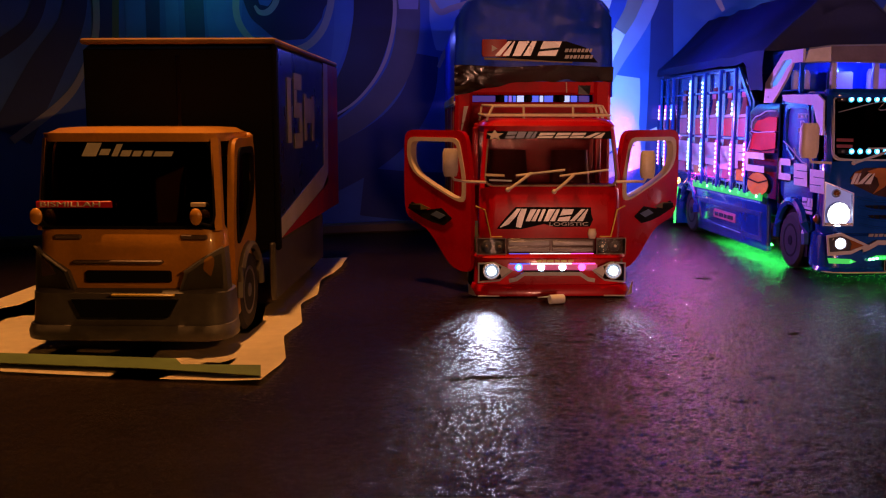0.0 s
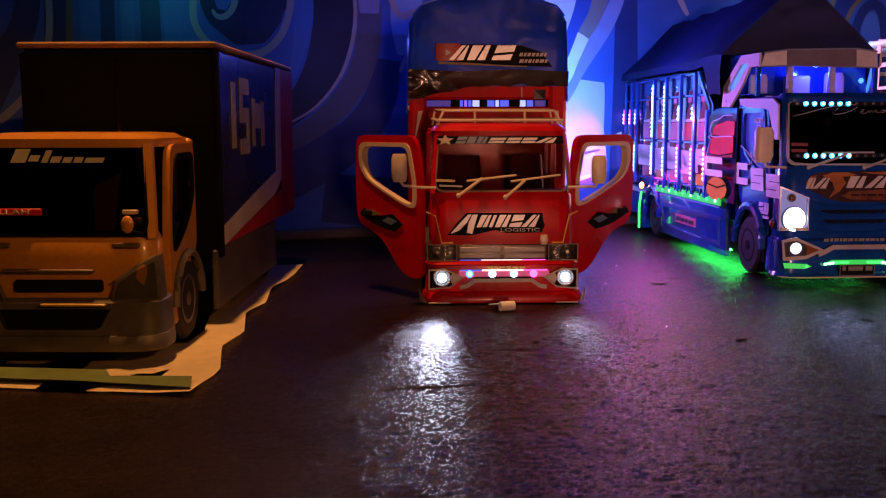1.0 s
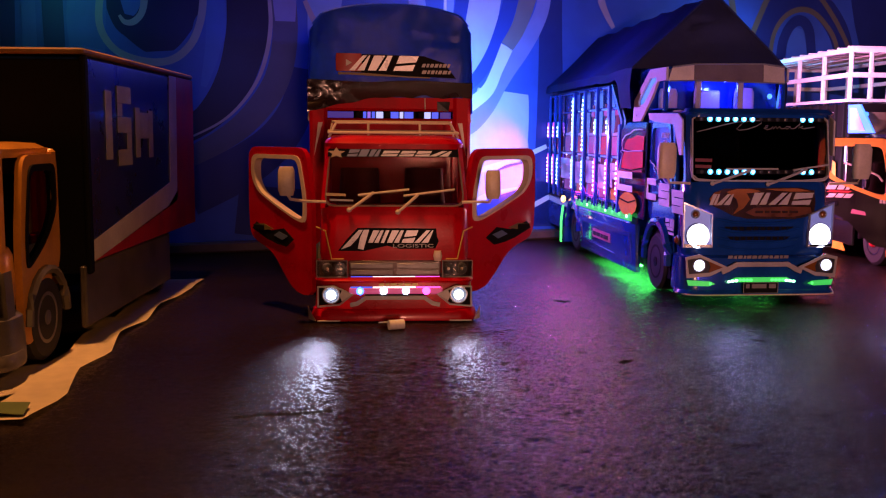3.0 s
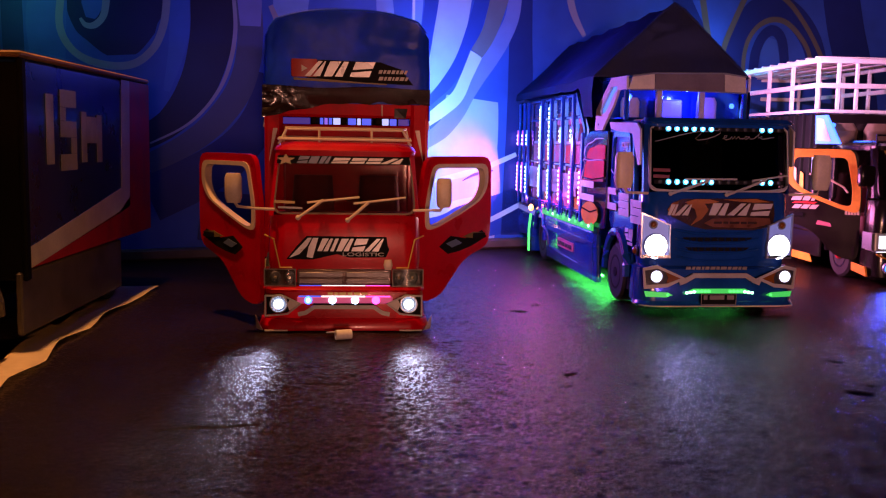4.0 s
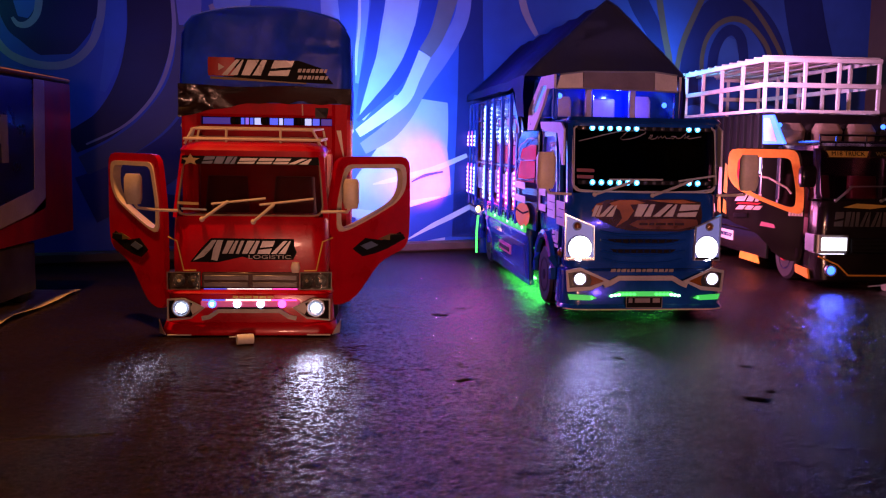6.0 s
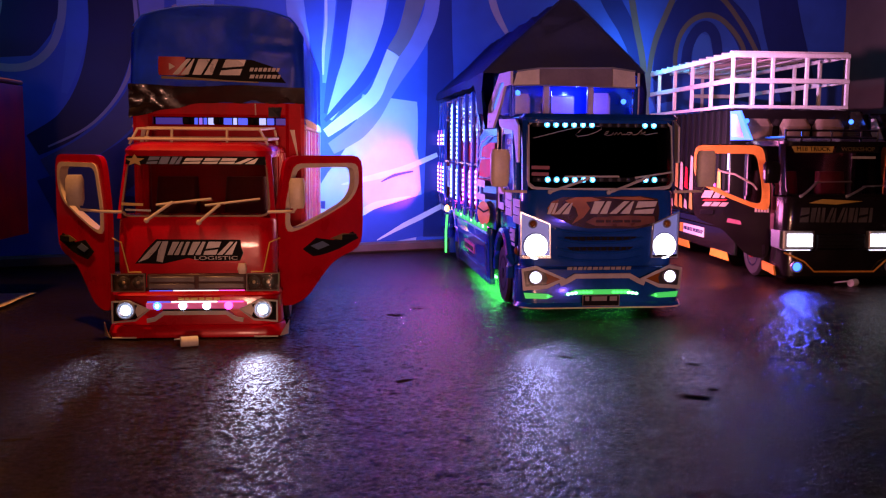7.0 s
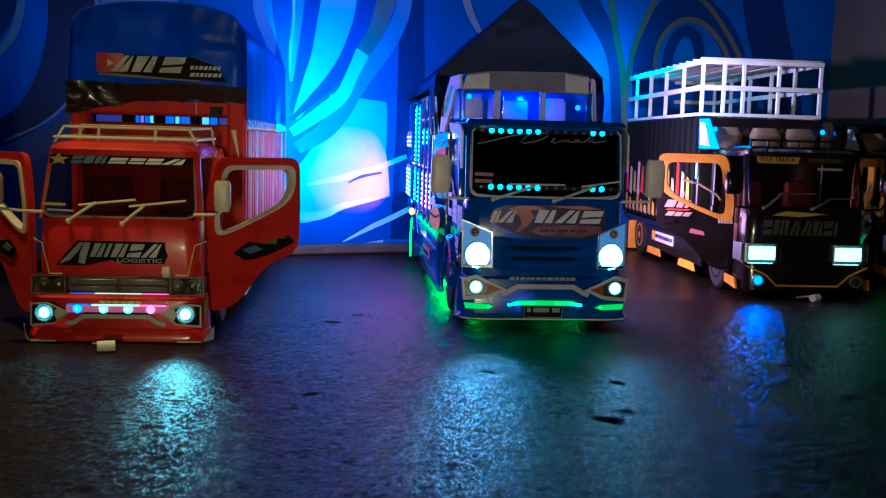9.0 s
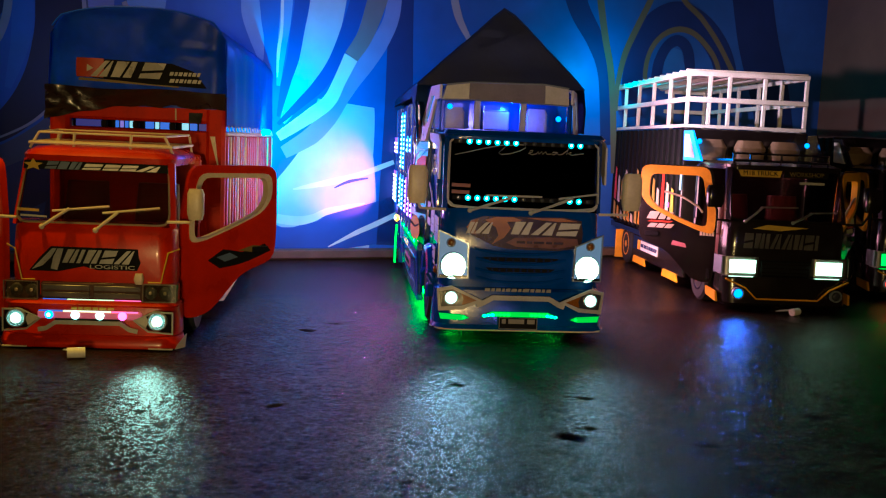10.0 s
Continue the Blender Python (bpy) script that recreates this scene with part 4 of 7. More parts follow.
# ---- red truck ----
def red_truck():
    T = thing("toy_truck", pose(0.132, 1.067, 0.0, 0, 0, 3.2), "red toy cargo truck with both doors open and a blue tarpaulin", "toy truck", "toy trucks in a row")
    P = dict(hw=0.080, hw1=0.0725, zb=0.05, zw0=0.1225, zw1=0.184, zr=0.197, dep=0.15, slope=0.02, door=0.116, zd=0.022)
    k = P["slope"] / (P["zw1"] - P["zw0"])
    chassis(T, 0.72, 0.09, (0.09, 0.56))
    cab(T, P, RED, RED, CREAM, glass=REDGLASS, decals=True, seal=BROWN, open_doors=((41, 0.0885, 0.008), (50, 0.0805, 0.030)), seats=surface("dark_red_seat", (0.12, 0.01, 0.01), 0.6))
    b = bumper(T, 0.085, 0.010, 0.0455, RED)
    part("front_lip", loft(NB(), [rring(0.088, -0.016, 0.03, 0.001, 0.02), rring(0.089, -0.0165, 0.03, 0.006, 0.02), rring(0.087, -0.013, 0.03, 0.013, 0.02)]), RED, b)
    part("bumper_ledge", loft(NB(), [rring(0.084, -0.0115, 0.03, 0.0415, 0.018), rring(0.085, -0.0125, 0.03, 0.0435, 0.018), rring(0.083, -0.0085, 0.03, 0.0462, 0.016)]), RED, b)
    for s in (-1, 1):
        part("lip_corner", slab(NB(), [(s * 0.0915, -0.006, 0.002), (s * 0.0835, -0.0165, 0.0015), (s * 0.0865, -0.0165, 0.007), (s * 0.0925, -0.004, 0.0155)], (0, 0.003, 0)), CREAM, b, "worn cream lip corner")
        part("lip_scuff", cbox(NB(), s * 0.070 - 0.012, s * 0.070 + 0.012, -0.0172, -0.016, 0.0008, 0.0024, 0.0003), CREAM, b)
        # unlit headlamp: dark bowl, two reflectors, clear cover
        h = part("headlamp", loft(NB(), [rring(0.0160, -0.0035, 0.015, 0.0470, 0.004, 3, s * 0.0665), rring(0.0165, -0.003, 0.015, 0.0645, 0.004, 3, s * 0.0665)]), SMOKE, T, "unlit smoky headlamp")
        for i, x in enumerate((0.0575, 0.0715)):
            part("reflector", ball(NB(), (s * x, -0.0036, 0.0555), 0.0062, 0.95, 0.2, 1.05, 12), DULLSILVER, h)
            part("bulb", ball(NB(), (s * x, -0.0052, 0.0555), 0.0017, 1, 1, 1, 8), CREAM, h)
        part("lens", loft(NB(), [rring(0.0155, -0.0085, -0.0062, 0.0478, 0.001, 3, s * 0.0665), rring(0.0158, -0.0078, -0.0062, 0.0637, 0.001, 3, s * 0.0665)]), LENS, h)
        part("lamp_edge", hoop(NB(), [(s * 0.0500, -0.0085, 0.0466), (s * 0.0830, -0.0085, 0.0468), (s * 0.0832, -0.0078, 0.0650), (s * 0.0502, -0.0078, 0.0648)],
                               [(s * 0.0510, -0.0085, 0.0474), (s * 0.0822, -0.0085, 0.0476), (s * 0.0823, -0.0078, 0.0642), (s * 0.0511, -0.0078, 0.0640)], (0, -0.0006, 0)), BROWN, h)
        q = part("fog_housing", slab(NB(), [(s * 0.080, -0.0125, 0.0365), (s * 0.0640, -0.0150, 0.0375), (s * 0.0470, -0.0160, 0.0300), (s * 0.0585, -0.0150, 0.0205), (s * 0.080, -0.0125, 0.0180)], (0, -0.0022, 0)), FLATBLACK, T)
        part("fog_trim", hoop(NB(), [(s * 0.0818, -0.0150, 0.0385), (s * 0.0640, -0.0176, 0.0397), (s * 0.0435, -0.0186, 0.0303), (s * 0.0580, -0.0176, 0.0185), (s * 0.0818, -0.0150, 0.0160)],
                              [(s * 0.0803, -0.0150, 0.0370), (s * 0.0642, -0.0176, 0.0381), (s * 0.0462, -0.0186, 0.0302), (s * 0.0585, -0.0176, 0.0202), (s * 0.0803, -0.0150, 0.0176)], (0, -0.0012, 0)), DECALGREY, q)
        part("fog_wing", slab(NB(), [(s * 0.0560, -0.0181, 0.0345), (s * 0.0462, -0.0188, 0.0302), (s * 0.0560, -0.0181, 0.0230), (s * 0.0585, -0.0180, 0.0290)], (0, -0.0012, 0)), BEIGE, q, "pale pointed lamp wing")
        f = part("fog_lamp", turned_front((s * 0.0672, -0.0165, 0.0300), [(0.0, 0.0098), (0.0045, 0.0092), (0.0045, 0.0080), (0.0018, 0.0070), (0.0010, 0.0030)]), REFLECTOR, T)
        part("lens", ball(NB(), (s * 0.0672, -0.0185, 0.0300), 0.0064, 1, 0.3, 1), PALEGLASS, f)
        part("bulb", ball(NB(), (s * 0.0672, -0.0205, 0.0300), 0.0050, 1, 0.4, 1), GLOW_WHITE, f)
        part("grille_line", tube(NB(), [(s * 0.0835, 0.004, 0.0995), (s * 0.0735, -0.0030, 0.0958), (s * 0.0670, -0.0035, 0.0660), (s * 0.0545, -0.0038, 0.0660)], 0.0008), GOLD, T)
    part("grille", cbox(NB(), -0.0495, 0.0495, -0.0030, 0.003, 0.0475, 0.0642), SMOKE, T, "dull smoky grille strip")
    for x0, x1, z in ((-0.047, -0.002, 0.0585), (0.002, 0.047, 0.0585), (-0.047, -0.002, 0.0515), (0.002, 0.047, 0.0515)):
        part("grille_pane", cbox(NB(), x0, x1, -0.0044, -0.0030, z - 0.0026, z + 0.0026, 0.0006), DULLSILVER, T)
    part("grille_nub", loft(NB(), [rring(0.0035, -0.0065, -0.001, 0.0640, 0.002, 3, 0.0458), rring(0.0048, -0.0075, -0.001, 0.0690, 0.002, 3, 0.0458), rring(0.0036, -0.0062, -0.001, 0.0745, 0.002, 3, 0.0458)]), CREAM, T, "small pale plastic nub")
    # light bar with beads in the bumper, and the thin glowing line above it
    bar = part("light_bar", cbox(NB(), -0.0485, 0.0505, -0.0158, -0.008, 0.0295, 0.0372), BARGLOW, b)
    for x, dome, core in ((-0.0370, GLOW_BAR_BLUE, GLOW_BAR_WHITE), (-0.0121, GLOW_BAR_WHITE, GLOW_WHITE), (0.0114, GLOW_BAR_WHITE, GLOW_WHITE), (0.0330, GLOW_BAR_PINK, GLOW_BAR_PINK)):
        led(bar, (x, -0.0166, 0.0335), 0.0042, dome, core, flat=0.45)
    for x0, x1, g in ((-0.047, -0.024, DIM_BLUE), (-0.0235, 0.022, DIM_WHITE), (0.0225, 0.048, DIM_PINK)):
        part("light_line", cbox(NB(), x0, x1, -0.0165, -0.0157, 0.0366, 0.0382, 0.0004), g, bar, "thin glowing line")
        part("upper_line", cbox(NB(), x0, x1, -0.0048, -0.0040, 0.0466, 0.0474, 0.0002), g, T, "thin glowing line")
    part("bumper_vent", cbox(NB(), -0.032, 0.034, -0.0168, -0.0100, 0.0285, 0.0300, 0.0005), FLATBLACK, b)
    bars("bumper_word", b, [(0, 0.0055, 0, 0.0026), (0.0068, 0.004, 0, 0.0026), (0.012, 0.007, 0, 0.0026), (0.0205, 0.005, 0, 0.0026), (0.027, 0.0065, 0, 0.0026), (0.035, 0.006, 0, 0.0026)], GOLD, -0.0128, -0.0169, 0.0386, label="small gold words as bars")
    ribbon("bumper_trim", [(-0.0475, 0.0185), (-0.0400, 0.0200), (-0.0310, 0.0262), (0.0310, 0.0262), (0.0400, 0.0200), (0.0475, 0.0185)], 0.0042, -0.0150, DECALGREY, b, 0.0022, "grey bumper moulding")
    # company name on the front as plain blocks, with the plain word under it
    plate("front_decal", [(-0.0605, 0.0745), (-0.0500, 0.0880), (-0.0395, 0.0990), (0.0440, 0.0985), (0.0450, 0.0900), (0.0470, 0.0850), (0.0435, 0.0770), (0.0050, 0.0765), (-0.0080, 0.0800), (-0.0330, 0.0742)], -0.0022, FLATBLACK, T)
    plate("front_name", [(-0.0575, 0.0759), (-0.0381, 0.0971), (-0.0340, 0.0971), (-0.0392, 0.0885), (-0.0470, 0.0800)], -0.0029, SILVER, T, label="silver name as plain shapes")
    plate("front_name", [(-0.0330, 0.0971), (-0.0273, 0.0971), (-0.0333, 0.0758), (-0.0394, 0.0770), (-0.0372, 0.0880)], -0.0029, SILVER, T)
    blocks("front_name", T, [(-0.0285, 0.0110, "cut"), (-0.0150, 0.0035, ""), (-0.0085, 0.0125, "cut"), (0.0070, 0.0125, "step"), (0.0220, 0.0135, "wedge")], SILVER, -0.0029, 0.0832, 0.0133, 0.42)
    lettering("front_word", "LOGISTIC", 0.0052, pose(0.0195, -0.0032, 0.0798), DECALGREY, T, "small grey capital letters", 0.043)
    # name strip along the top of the windscreen
    ys = k * 0.055 - 0.0020
    plate("windscreen_band", [(-0.0715, 0.1738), (0.0690, 0.1738), (0.0680, 0.1822), (-0.0705, 0.1822)], ys, FLATBLACK, T)
    plate("windscreen_star", [(-0.0735 + 0.0115 + r * math.cos(a), 0.1777 + r * 0.62 * math.sin(a)) for r, a in ((0.0045 if i % 2 else 0.0100, math.pi / 2 + i * math.pi / 5) for i in range(10))], ys - 0.0007, GOLD, T, label="dull yellow star")
    blocks("windscreen_name", T, [(-0.0510, 0.0105, "step"), (-0.0390, 0.0090, ""), (-0.0280, 0.0100, "cut")], SLATEBLUE, ys - 0.0007, 0.1742, 0.0075, 0.5, label="slate blue name as plain shapes")
    blocks("windscreen_name", T, [(-0.0150, 0.0170, "step"), (0.0045, 0.0150, "step"), (0.0215, 0.0150, "step"), (0.0385, 0.0190, "wedge")], WHITE, ys - 0.0007, 0.1746, 0.0058, 0.7, label="white name as plain shapes")
    plate("windscreen_sticker", [(-0.0730, 0.1330), (-0.0520, 0.1325), (-0.0520, 0.1350), (-0.0730, 0.1360)], k * 0.011 - 0.0022, GOLD, T)
    plate("windscreen_sticker", [(-0.0690, 0.1278), (-0.0440, 0.1270), (-0.0440, 0.1288), (-0.0690, 0.1298)], k * 0.006 - 0.0022, DECALGREY, T)
    wipers(T, P, (((-0.0483, 0.1181), (-0.0223, 0.1368), (-0.0392, 0.1338), (0.0152, 0.1399)), ((0.0031, 0.1160), (0.0243, 0.1344), (0.0092, 0.1332), (0.0639, 0.1399))))
    mirror(T, 0.1025, -0.018, 0.1465, 1, (0.072, 0.0, 0.1265), w=0.0080, h=0.030)
    mirror(T, -0.1125, -0.018, 0.1490, -1, (-0.073, 0.0, 0.1265), w=0.0085, h=0.030)
    # roof rack
    R = part("roof_rack", tube(NB(), [(-0.0705, 0.030, 0.1995), (0.0700, 0.030, 0.1995), (0.074, 0.12, 0.2015), (-0.074, 0.12, 0.2015), (-0.0705, 0.030, 0.1995)], 0.0016), CREAM, T)
    part("rail", tube(NB(), [(-0.0625, 0.036, 0.2100), (0.0610, 0.036, 0.2100), (0.070, 0.118, 0.2125), (-0.070, 0.118, 0.2125), (-0.0625, 0.036, 0.2100)], 0.0013), CREAM, R)
    for x, y, xt in ((-0.0705, 0.031, -0.0625), (-0.028, 0.031, -0.028), (0.028, 0.031, 0.028), (0.0700, 0.031, 0.0610), (-0.073, 0.119, -0.070), (0.073, 0.119, 0.070)):
        part("post", tube(NB(), [(x, y, 0.1940), (xt, y + 0.004, 0.2105)], 0.0014), CREAM, R)
    for y in (0.058, 0.086):
        part("crossbar", tube(NB(), [(-0.071, y, 0.2003), (0.071, y, 0.2003)], 0.0011), CREAM, R)
    # cargo bed: red headboard with a slot, slatted sides, tarpaulin
    hw, y0, y1 = 0.098, 0.186, 0.775
    H = part("headboard", cbox(NB(), -hw, hw, y0, y0 + 0.008, 0.05, 0.2175), REDWOOD, T)
    part("headboard_top", cbox(NB(), -hw, hw, y0 - 0.002, y0 + 0.008, 0.2265, 0.262, 0.003), REDWOOD, H)
    for s in (-1, 1):
        part("headboard_post", cbox(NB(), s * (hw - 0.009) - 0.011, s * (hw - 0.009) + 0.011, y0 - 0.006, y0 + 0.01, 0.05, 0.262, 0.004), REDWOOD, H)
        part("stay", slab(NB(), [(s * (hw - 0.009), y0 - 0.0095, 0.212), (s * (hw - 0.0145), y0 - 0.0095, 0.212), (s * (hw - 0.004), y0 - 0.0095, 0.172)], (0, 0.003, 0)), CREAM, H, "cream pointed stay")
    for x in (-0.040, -0.004, 0.038):
        part("slot_post", cbox(NB(), x - 0.0035, x + 0.0035, y0, y0 + 0.006, 0.2175, 0.2265), FLATBLACK, H)
    part("slot_lamp", cbox(NB(), -0.084, 0.084, y0 + 0.03, y0 + 0.034, 0.2165, 0.2275), FLATBLACK, H)
    for x0, x1, g in ((-0.080, -0.046, DIM_NIGHT), (-0.034, -0.030, DIM_BLUE), (-0.0285, -0.0245, DIM_VIOLET), (-0.023, -0.019, DIM_BLUE), (-0.0175, -0.0085, DIM_PALE), (0.001, 0.011, DIM_BLUE), (0.0125, 0.0170, DIM_PALE), (0.0185, 0.030, DIM_BLUE), (0.044, 0.052, DIM_PALE), (0.0535, 0.062, DIM_BLUE), (0.064, 0.078, DIM_NIGHT)):
        part("slot_led", cbox(NB(), x0, x1, y0 + 0.028, y0 + 0.0298, 0.2180, 0.2262, 0.0004), g, H, "small blue glowing segment")
    part("hanging_tag", slab(NB(), [(0.058, y0 - 0.0030, 0.2385), (0.058, y0 - 0.0045, 0.2270), (0.072, y0 - 0.0055, 0.2265), (0.074, y0 - 0.0030, 0.2385)], (0, -0.0008, 0)), CHROME, H, "small shiny foil tag")
    part("tag_wire", tube(NB(), [(0.0425, y0 - 0.003, 0.2425), (0.0430, y0 - 0.004, 0.2290)], 0.0009), CREAM, H)
    part("bed", cbox(NB(), -hw, hw, y0, y1, 0.052, 0.064), RED, T)
    part("tailboard", cbox(NB(), -hw, hw, y1 - 0.006, y1, 0.064, 0.215), RED, T)
    for s in (-1, 1):
        S = part("side_board", cbox(NB(), s * (hw - 0.004) - 0.002, s * (hw - 0.004) + 0.002, y0 + 0.01, y1 - 0.008, 0.064, 0.212), RED, T)
        n = 24
        for i in range(n):
            y = y0 + 0.02 + (y1 - y0 - 0.04) * i / (n - 1)
            part("slat", cbox(NB(), s * hw - 0.003, s * hw + 0.003, y - 0.0045, y + 0.0045, 0.066, 0.213, 0.001), GOLD if i % 6 == 1 else CREAM if i % 9 == 4 else RED, S)
        part("top_rope", tube(NB(), [(s * (hw + 0.002), y0 + (y1 - y0) * i / 60, 0.2150 + 0.0018 * (i % 2)) for i in range(61)], 0.0022), CREAM, S)
        for i in range(20):
            y = y0 + 0.015 + (y1 - y0 - 0.03) * i / 19
            part("lashing", tube(NB(), [(s * (hw + 0.003), y, 0.2255), (s * (hw + 0.0045), y + 0.006, 0.2165)], 0.0010, 5), CREAM, S)
        part("side_flap", slab(NB(), [(s * (hw - 0.002), 0.170, 0.052), (s * (hw - 0.002), 0.46, 0.050), (s * (hw - 0.002), 0.47, 0.034), (s * (hw - 0.002), 0.30, 0.022), (s * (hw - 0.002), 0.20, 0.014), (s * (hw - 0.002), 0.165, 0.020)], (s * 0.003, 0, 0)), CREAM, S, "cream side skirt")
    tarp(T, hw + 0.002, y0 - 0.004, y1 + 0.002)
    return T


def tarp(T, hw, y0, y1):
    """Blue tarpaulin over hoops: arched top, sagging sides, wrinkled front."""
    nx, rows = 18, 30

    def crown(u):
        return 0.3545 - 0.019 * abs(u) ** 2.4 - 0.013 * max(0.0, abs(u) - 0.86) / 0.14

    bm = NB()
    grid = []
    for j in range(rows + 1):
        y = y0 + (y1 - y0) * j / rows
        sag = 0.003 * math.sin((y - y0) * 55)
        top = []
        for i in range(nx + 1):
            u = -1 + 2 * i / nx
            top.append((u * (hw - 0.001), y, crown(u) + sag * (1 - u * u) * 0.6 + 0.0015 * noise.noise(Vector((u * 5, y * 20, 3)))))
        side = [(z, 0.0025 * noise.noise(Vector((y * 30, z * 30, 1))) + 0.002 * math.sin(y * 70 + z * 12)) for z in (0.224, 0.245, 0.27, 0.30, 0.315)]
        left = [(-hw - w, y, z) for z, w in side]
        right = [(hw + w, y, z) for z, w in side][::-1]
        grid.append([bm.verts.new(p) for p in left + top + right])
    for a, b in zip(grid, grid[1:]):
        for i in range(len(a) - 1):
            bm.faces.new((a[i], a[i + 1], b[i + 1], b[i]))
    bmesh.ops.solidify(bm, geom=bm.faces[:], thickness=0.0012)
    C = part("tarpaulin", bm, TARP, T, "blue plastic tarpaulin, wrinkled")
    # front sheet with soft folds
    bm = NB()
    vs = []
    nz = 24
    for i in range(nz + 1):
        row = []
        for j in range(nx * 2 + 1):
            u = -1 + j / nx
            top, low = crown(u), 0.243
            z = low + (top - low) * i / nz
            fold = 0.0045 * noise.noise(Vector((u * 1.6 + z * 12, z * 14 - u * 1.2, 5))) + 0.0010 * noise.noise(Vector((u * 6, z * 40, 9)))
            fold += 0.0022 * math.exp(-((z - 0.318 + 0.010 * u) / 0.0035) ** 2) * max(0.0, u) - 0.0018 * math.exp(-((z - 0.300 - 0.02 * (u - 0.5)) / 0.004) ** 2) * max(0.0, u - 0.1)
            row.append(bm.verts.new((u * hw, y0 - 0.004 + fold + 0.008 * max(0, abs(u) - 0.93) / 0.07, z)))
        vs.append(row)
    for a, b in zip(vs, vs[1:]):
        for j in range(len(a) - 1):
            bm.faces.new((a[j], a[j + 1], b[j + 1], b[j]))
    bmesh.ops.solidify(bm, geom=bm.faces[:], thickness=0.001)
    part("front_sheet", bm, TARP, C)
    part("hem", tube(NB(), [(u / 20 * hw, y0 - 0.0055, crown(u / 20) + 0.0006) for u in range(-19, 20)], 0.0012, 6), TARP, C, "stitched tarpaulin hem")
    # crinkled clear film along the lower edge, bunched at one end
    bm = NB()
    vs = []
    for i in range(17):
        row = []
        for j in range(73):
            u = -1 + j / 36
            low = 0.2235 + 0.0195 * min(1.0, max(0.0, (u + 1) / 0.85)) ** 0.8 + 0.0008 * math.sin(u * 17)
            top = 0.2625 + 0.0012 * math.sin(u * 5)
            z = low + (top - low) * i / 16
            v = Vector((u * 5.0, z * 75, 2))
            bunch = 0.06 + 0.85 / (1 + math.exp((u + 0.62) * 11))
            fold = (0.012 * abs(noise.noise(v * 0.55)) + 0.0022 * abs(noise.noise(v * 2.1 + Vector((3, u * 4, 0))))) * bunch
            row.append(bm.verts.new((u * (hw + 0.001) - 0.003 * max(0, -u - 0.8), y0 - 0.0095 - fold + 0.25 * (0.2625 - z) * (1 - min(1.0, bunch)), z)))
        vs.append(row)
    for a, b in zip(vs, vs[1:]):
        for j in range(len(a) - 1):
            bm.faces.new((a[j], a[j + 1], b[j + 1], b[j]))
    bmesh.ops.solidify(bm, geom=bm.faces[:], thickness=0.0006)
    part("film", bm, FOIL, C, "crinkled dark clear plastic film")
    # channel mark as plain shapes
    ym = y0 - 0.0105
    part("mark_red", loft(NB(), [rring(0.0150, ym - 0.0016, ym + 0.0012, 0.2738, 0.001, 2, -0.0512), rring(0.0158, ym - 0.0016, ym + 0.0012, 0.2770, 0.001, 2, -0.0512), rring(0.0158, ym - 0.0016, ym + 0.0012, 0.2920, 0.001, 2, -0.0512), rring(0.0150, ym - 0.0016, ym + 0.0012, 0.2952, 0.001, 2, -0.0512)]), BRICK, C)
    plate("mark_arrow", [(-0.0545, 0.2800), (-0.0545, 0.2880), (-0.0475, 0.2840)], ym - 0.0018, DECALGREY, C)
    plate("mark_shade", [(-0.0490, 0.2730), (-0.0350, 0.2945), (0.0400, 0.2930), (0.0650, 0.2850), (0.0800, 0.2665), (0.0200, 0.2685)], ym - 0.0006, FLATBLACK, C)
    blocks("mark_letter", C, [(-0.0490, 0.0165, "wedge"), (-0.0280, 0.0225, "cut"), (0.0030, 0.0235, "step")], SILVER, ym - 0.0016, 0.2748, 0.0180, 0.42, label="silver-white mark as plain shapes")
    for z, x0, spec in ((0.2795, 0.0375, (0.004, 0.003, 0.004, 0.004, 0.003, 0.004, 0.003)), (0.2715, 0.0375, (0.005, 0.003, 0.004, 0.002, 0.004, 0.005, 0.003))):
        x = x0
        for w in spec:
            plate("mark_small", [(x, z), (x + w, z), (x + w + 0.0015, z + 0.0042), (x + 0.0015, z + 0.0042)], ym - 0.0016, DECALGREY, C)
            x += w + 0.0015
    plate("mark_under", [(-0.0640, 0.2700), (0.0480, 0.2660), (0.0480, 0.2690), (-0.0640, 0.2730)], ym - 0.0002, OLIVE, C)
    return C


# ---- blue truck ----
def blue_truck():
    T = thing("toy_truck", pose(0.570, 1.1975, 0.0, 0, 0, 4.6), "blue toy cargo truck with navy gabled tarpaulin and many coloured lights", "toy truck", "toy trucks in a row")
    P = dict(hw=0.092, hw1=0.090, zb=0.045, zw0=0.146, zw1=0.2245, zr=0.232, dep=0.155, slope=0.010, door=0.102, zd=0.035)
    k = P["slope"] / (P["zw1"] - P["zw0"])
    chassis(T, 0.76, 0.1, (0.085, 0.510), rims=(FLATBLACK, FLATBLACK))
    cab(T, P, BLUE, BLUE, DECALGREY, door_trim=BLUE, door_glass=FILM)
    blue_front(T, P, k)
    blue_cab_sides(T)
    blue_visor(T)
    blue_bed(T)
    return T


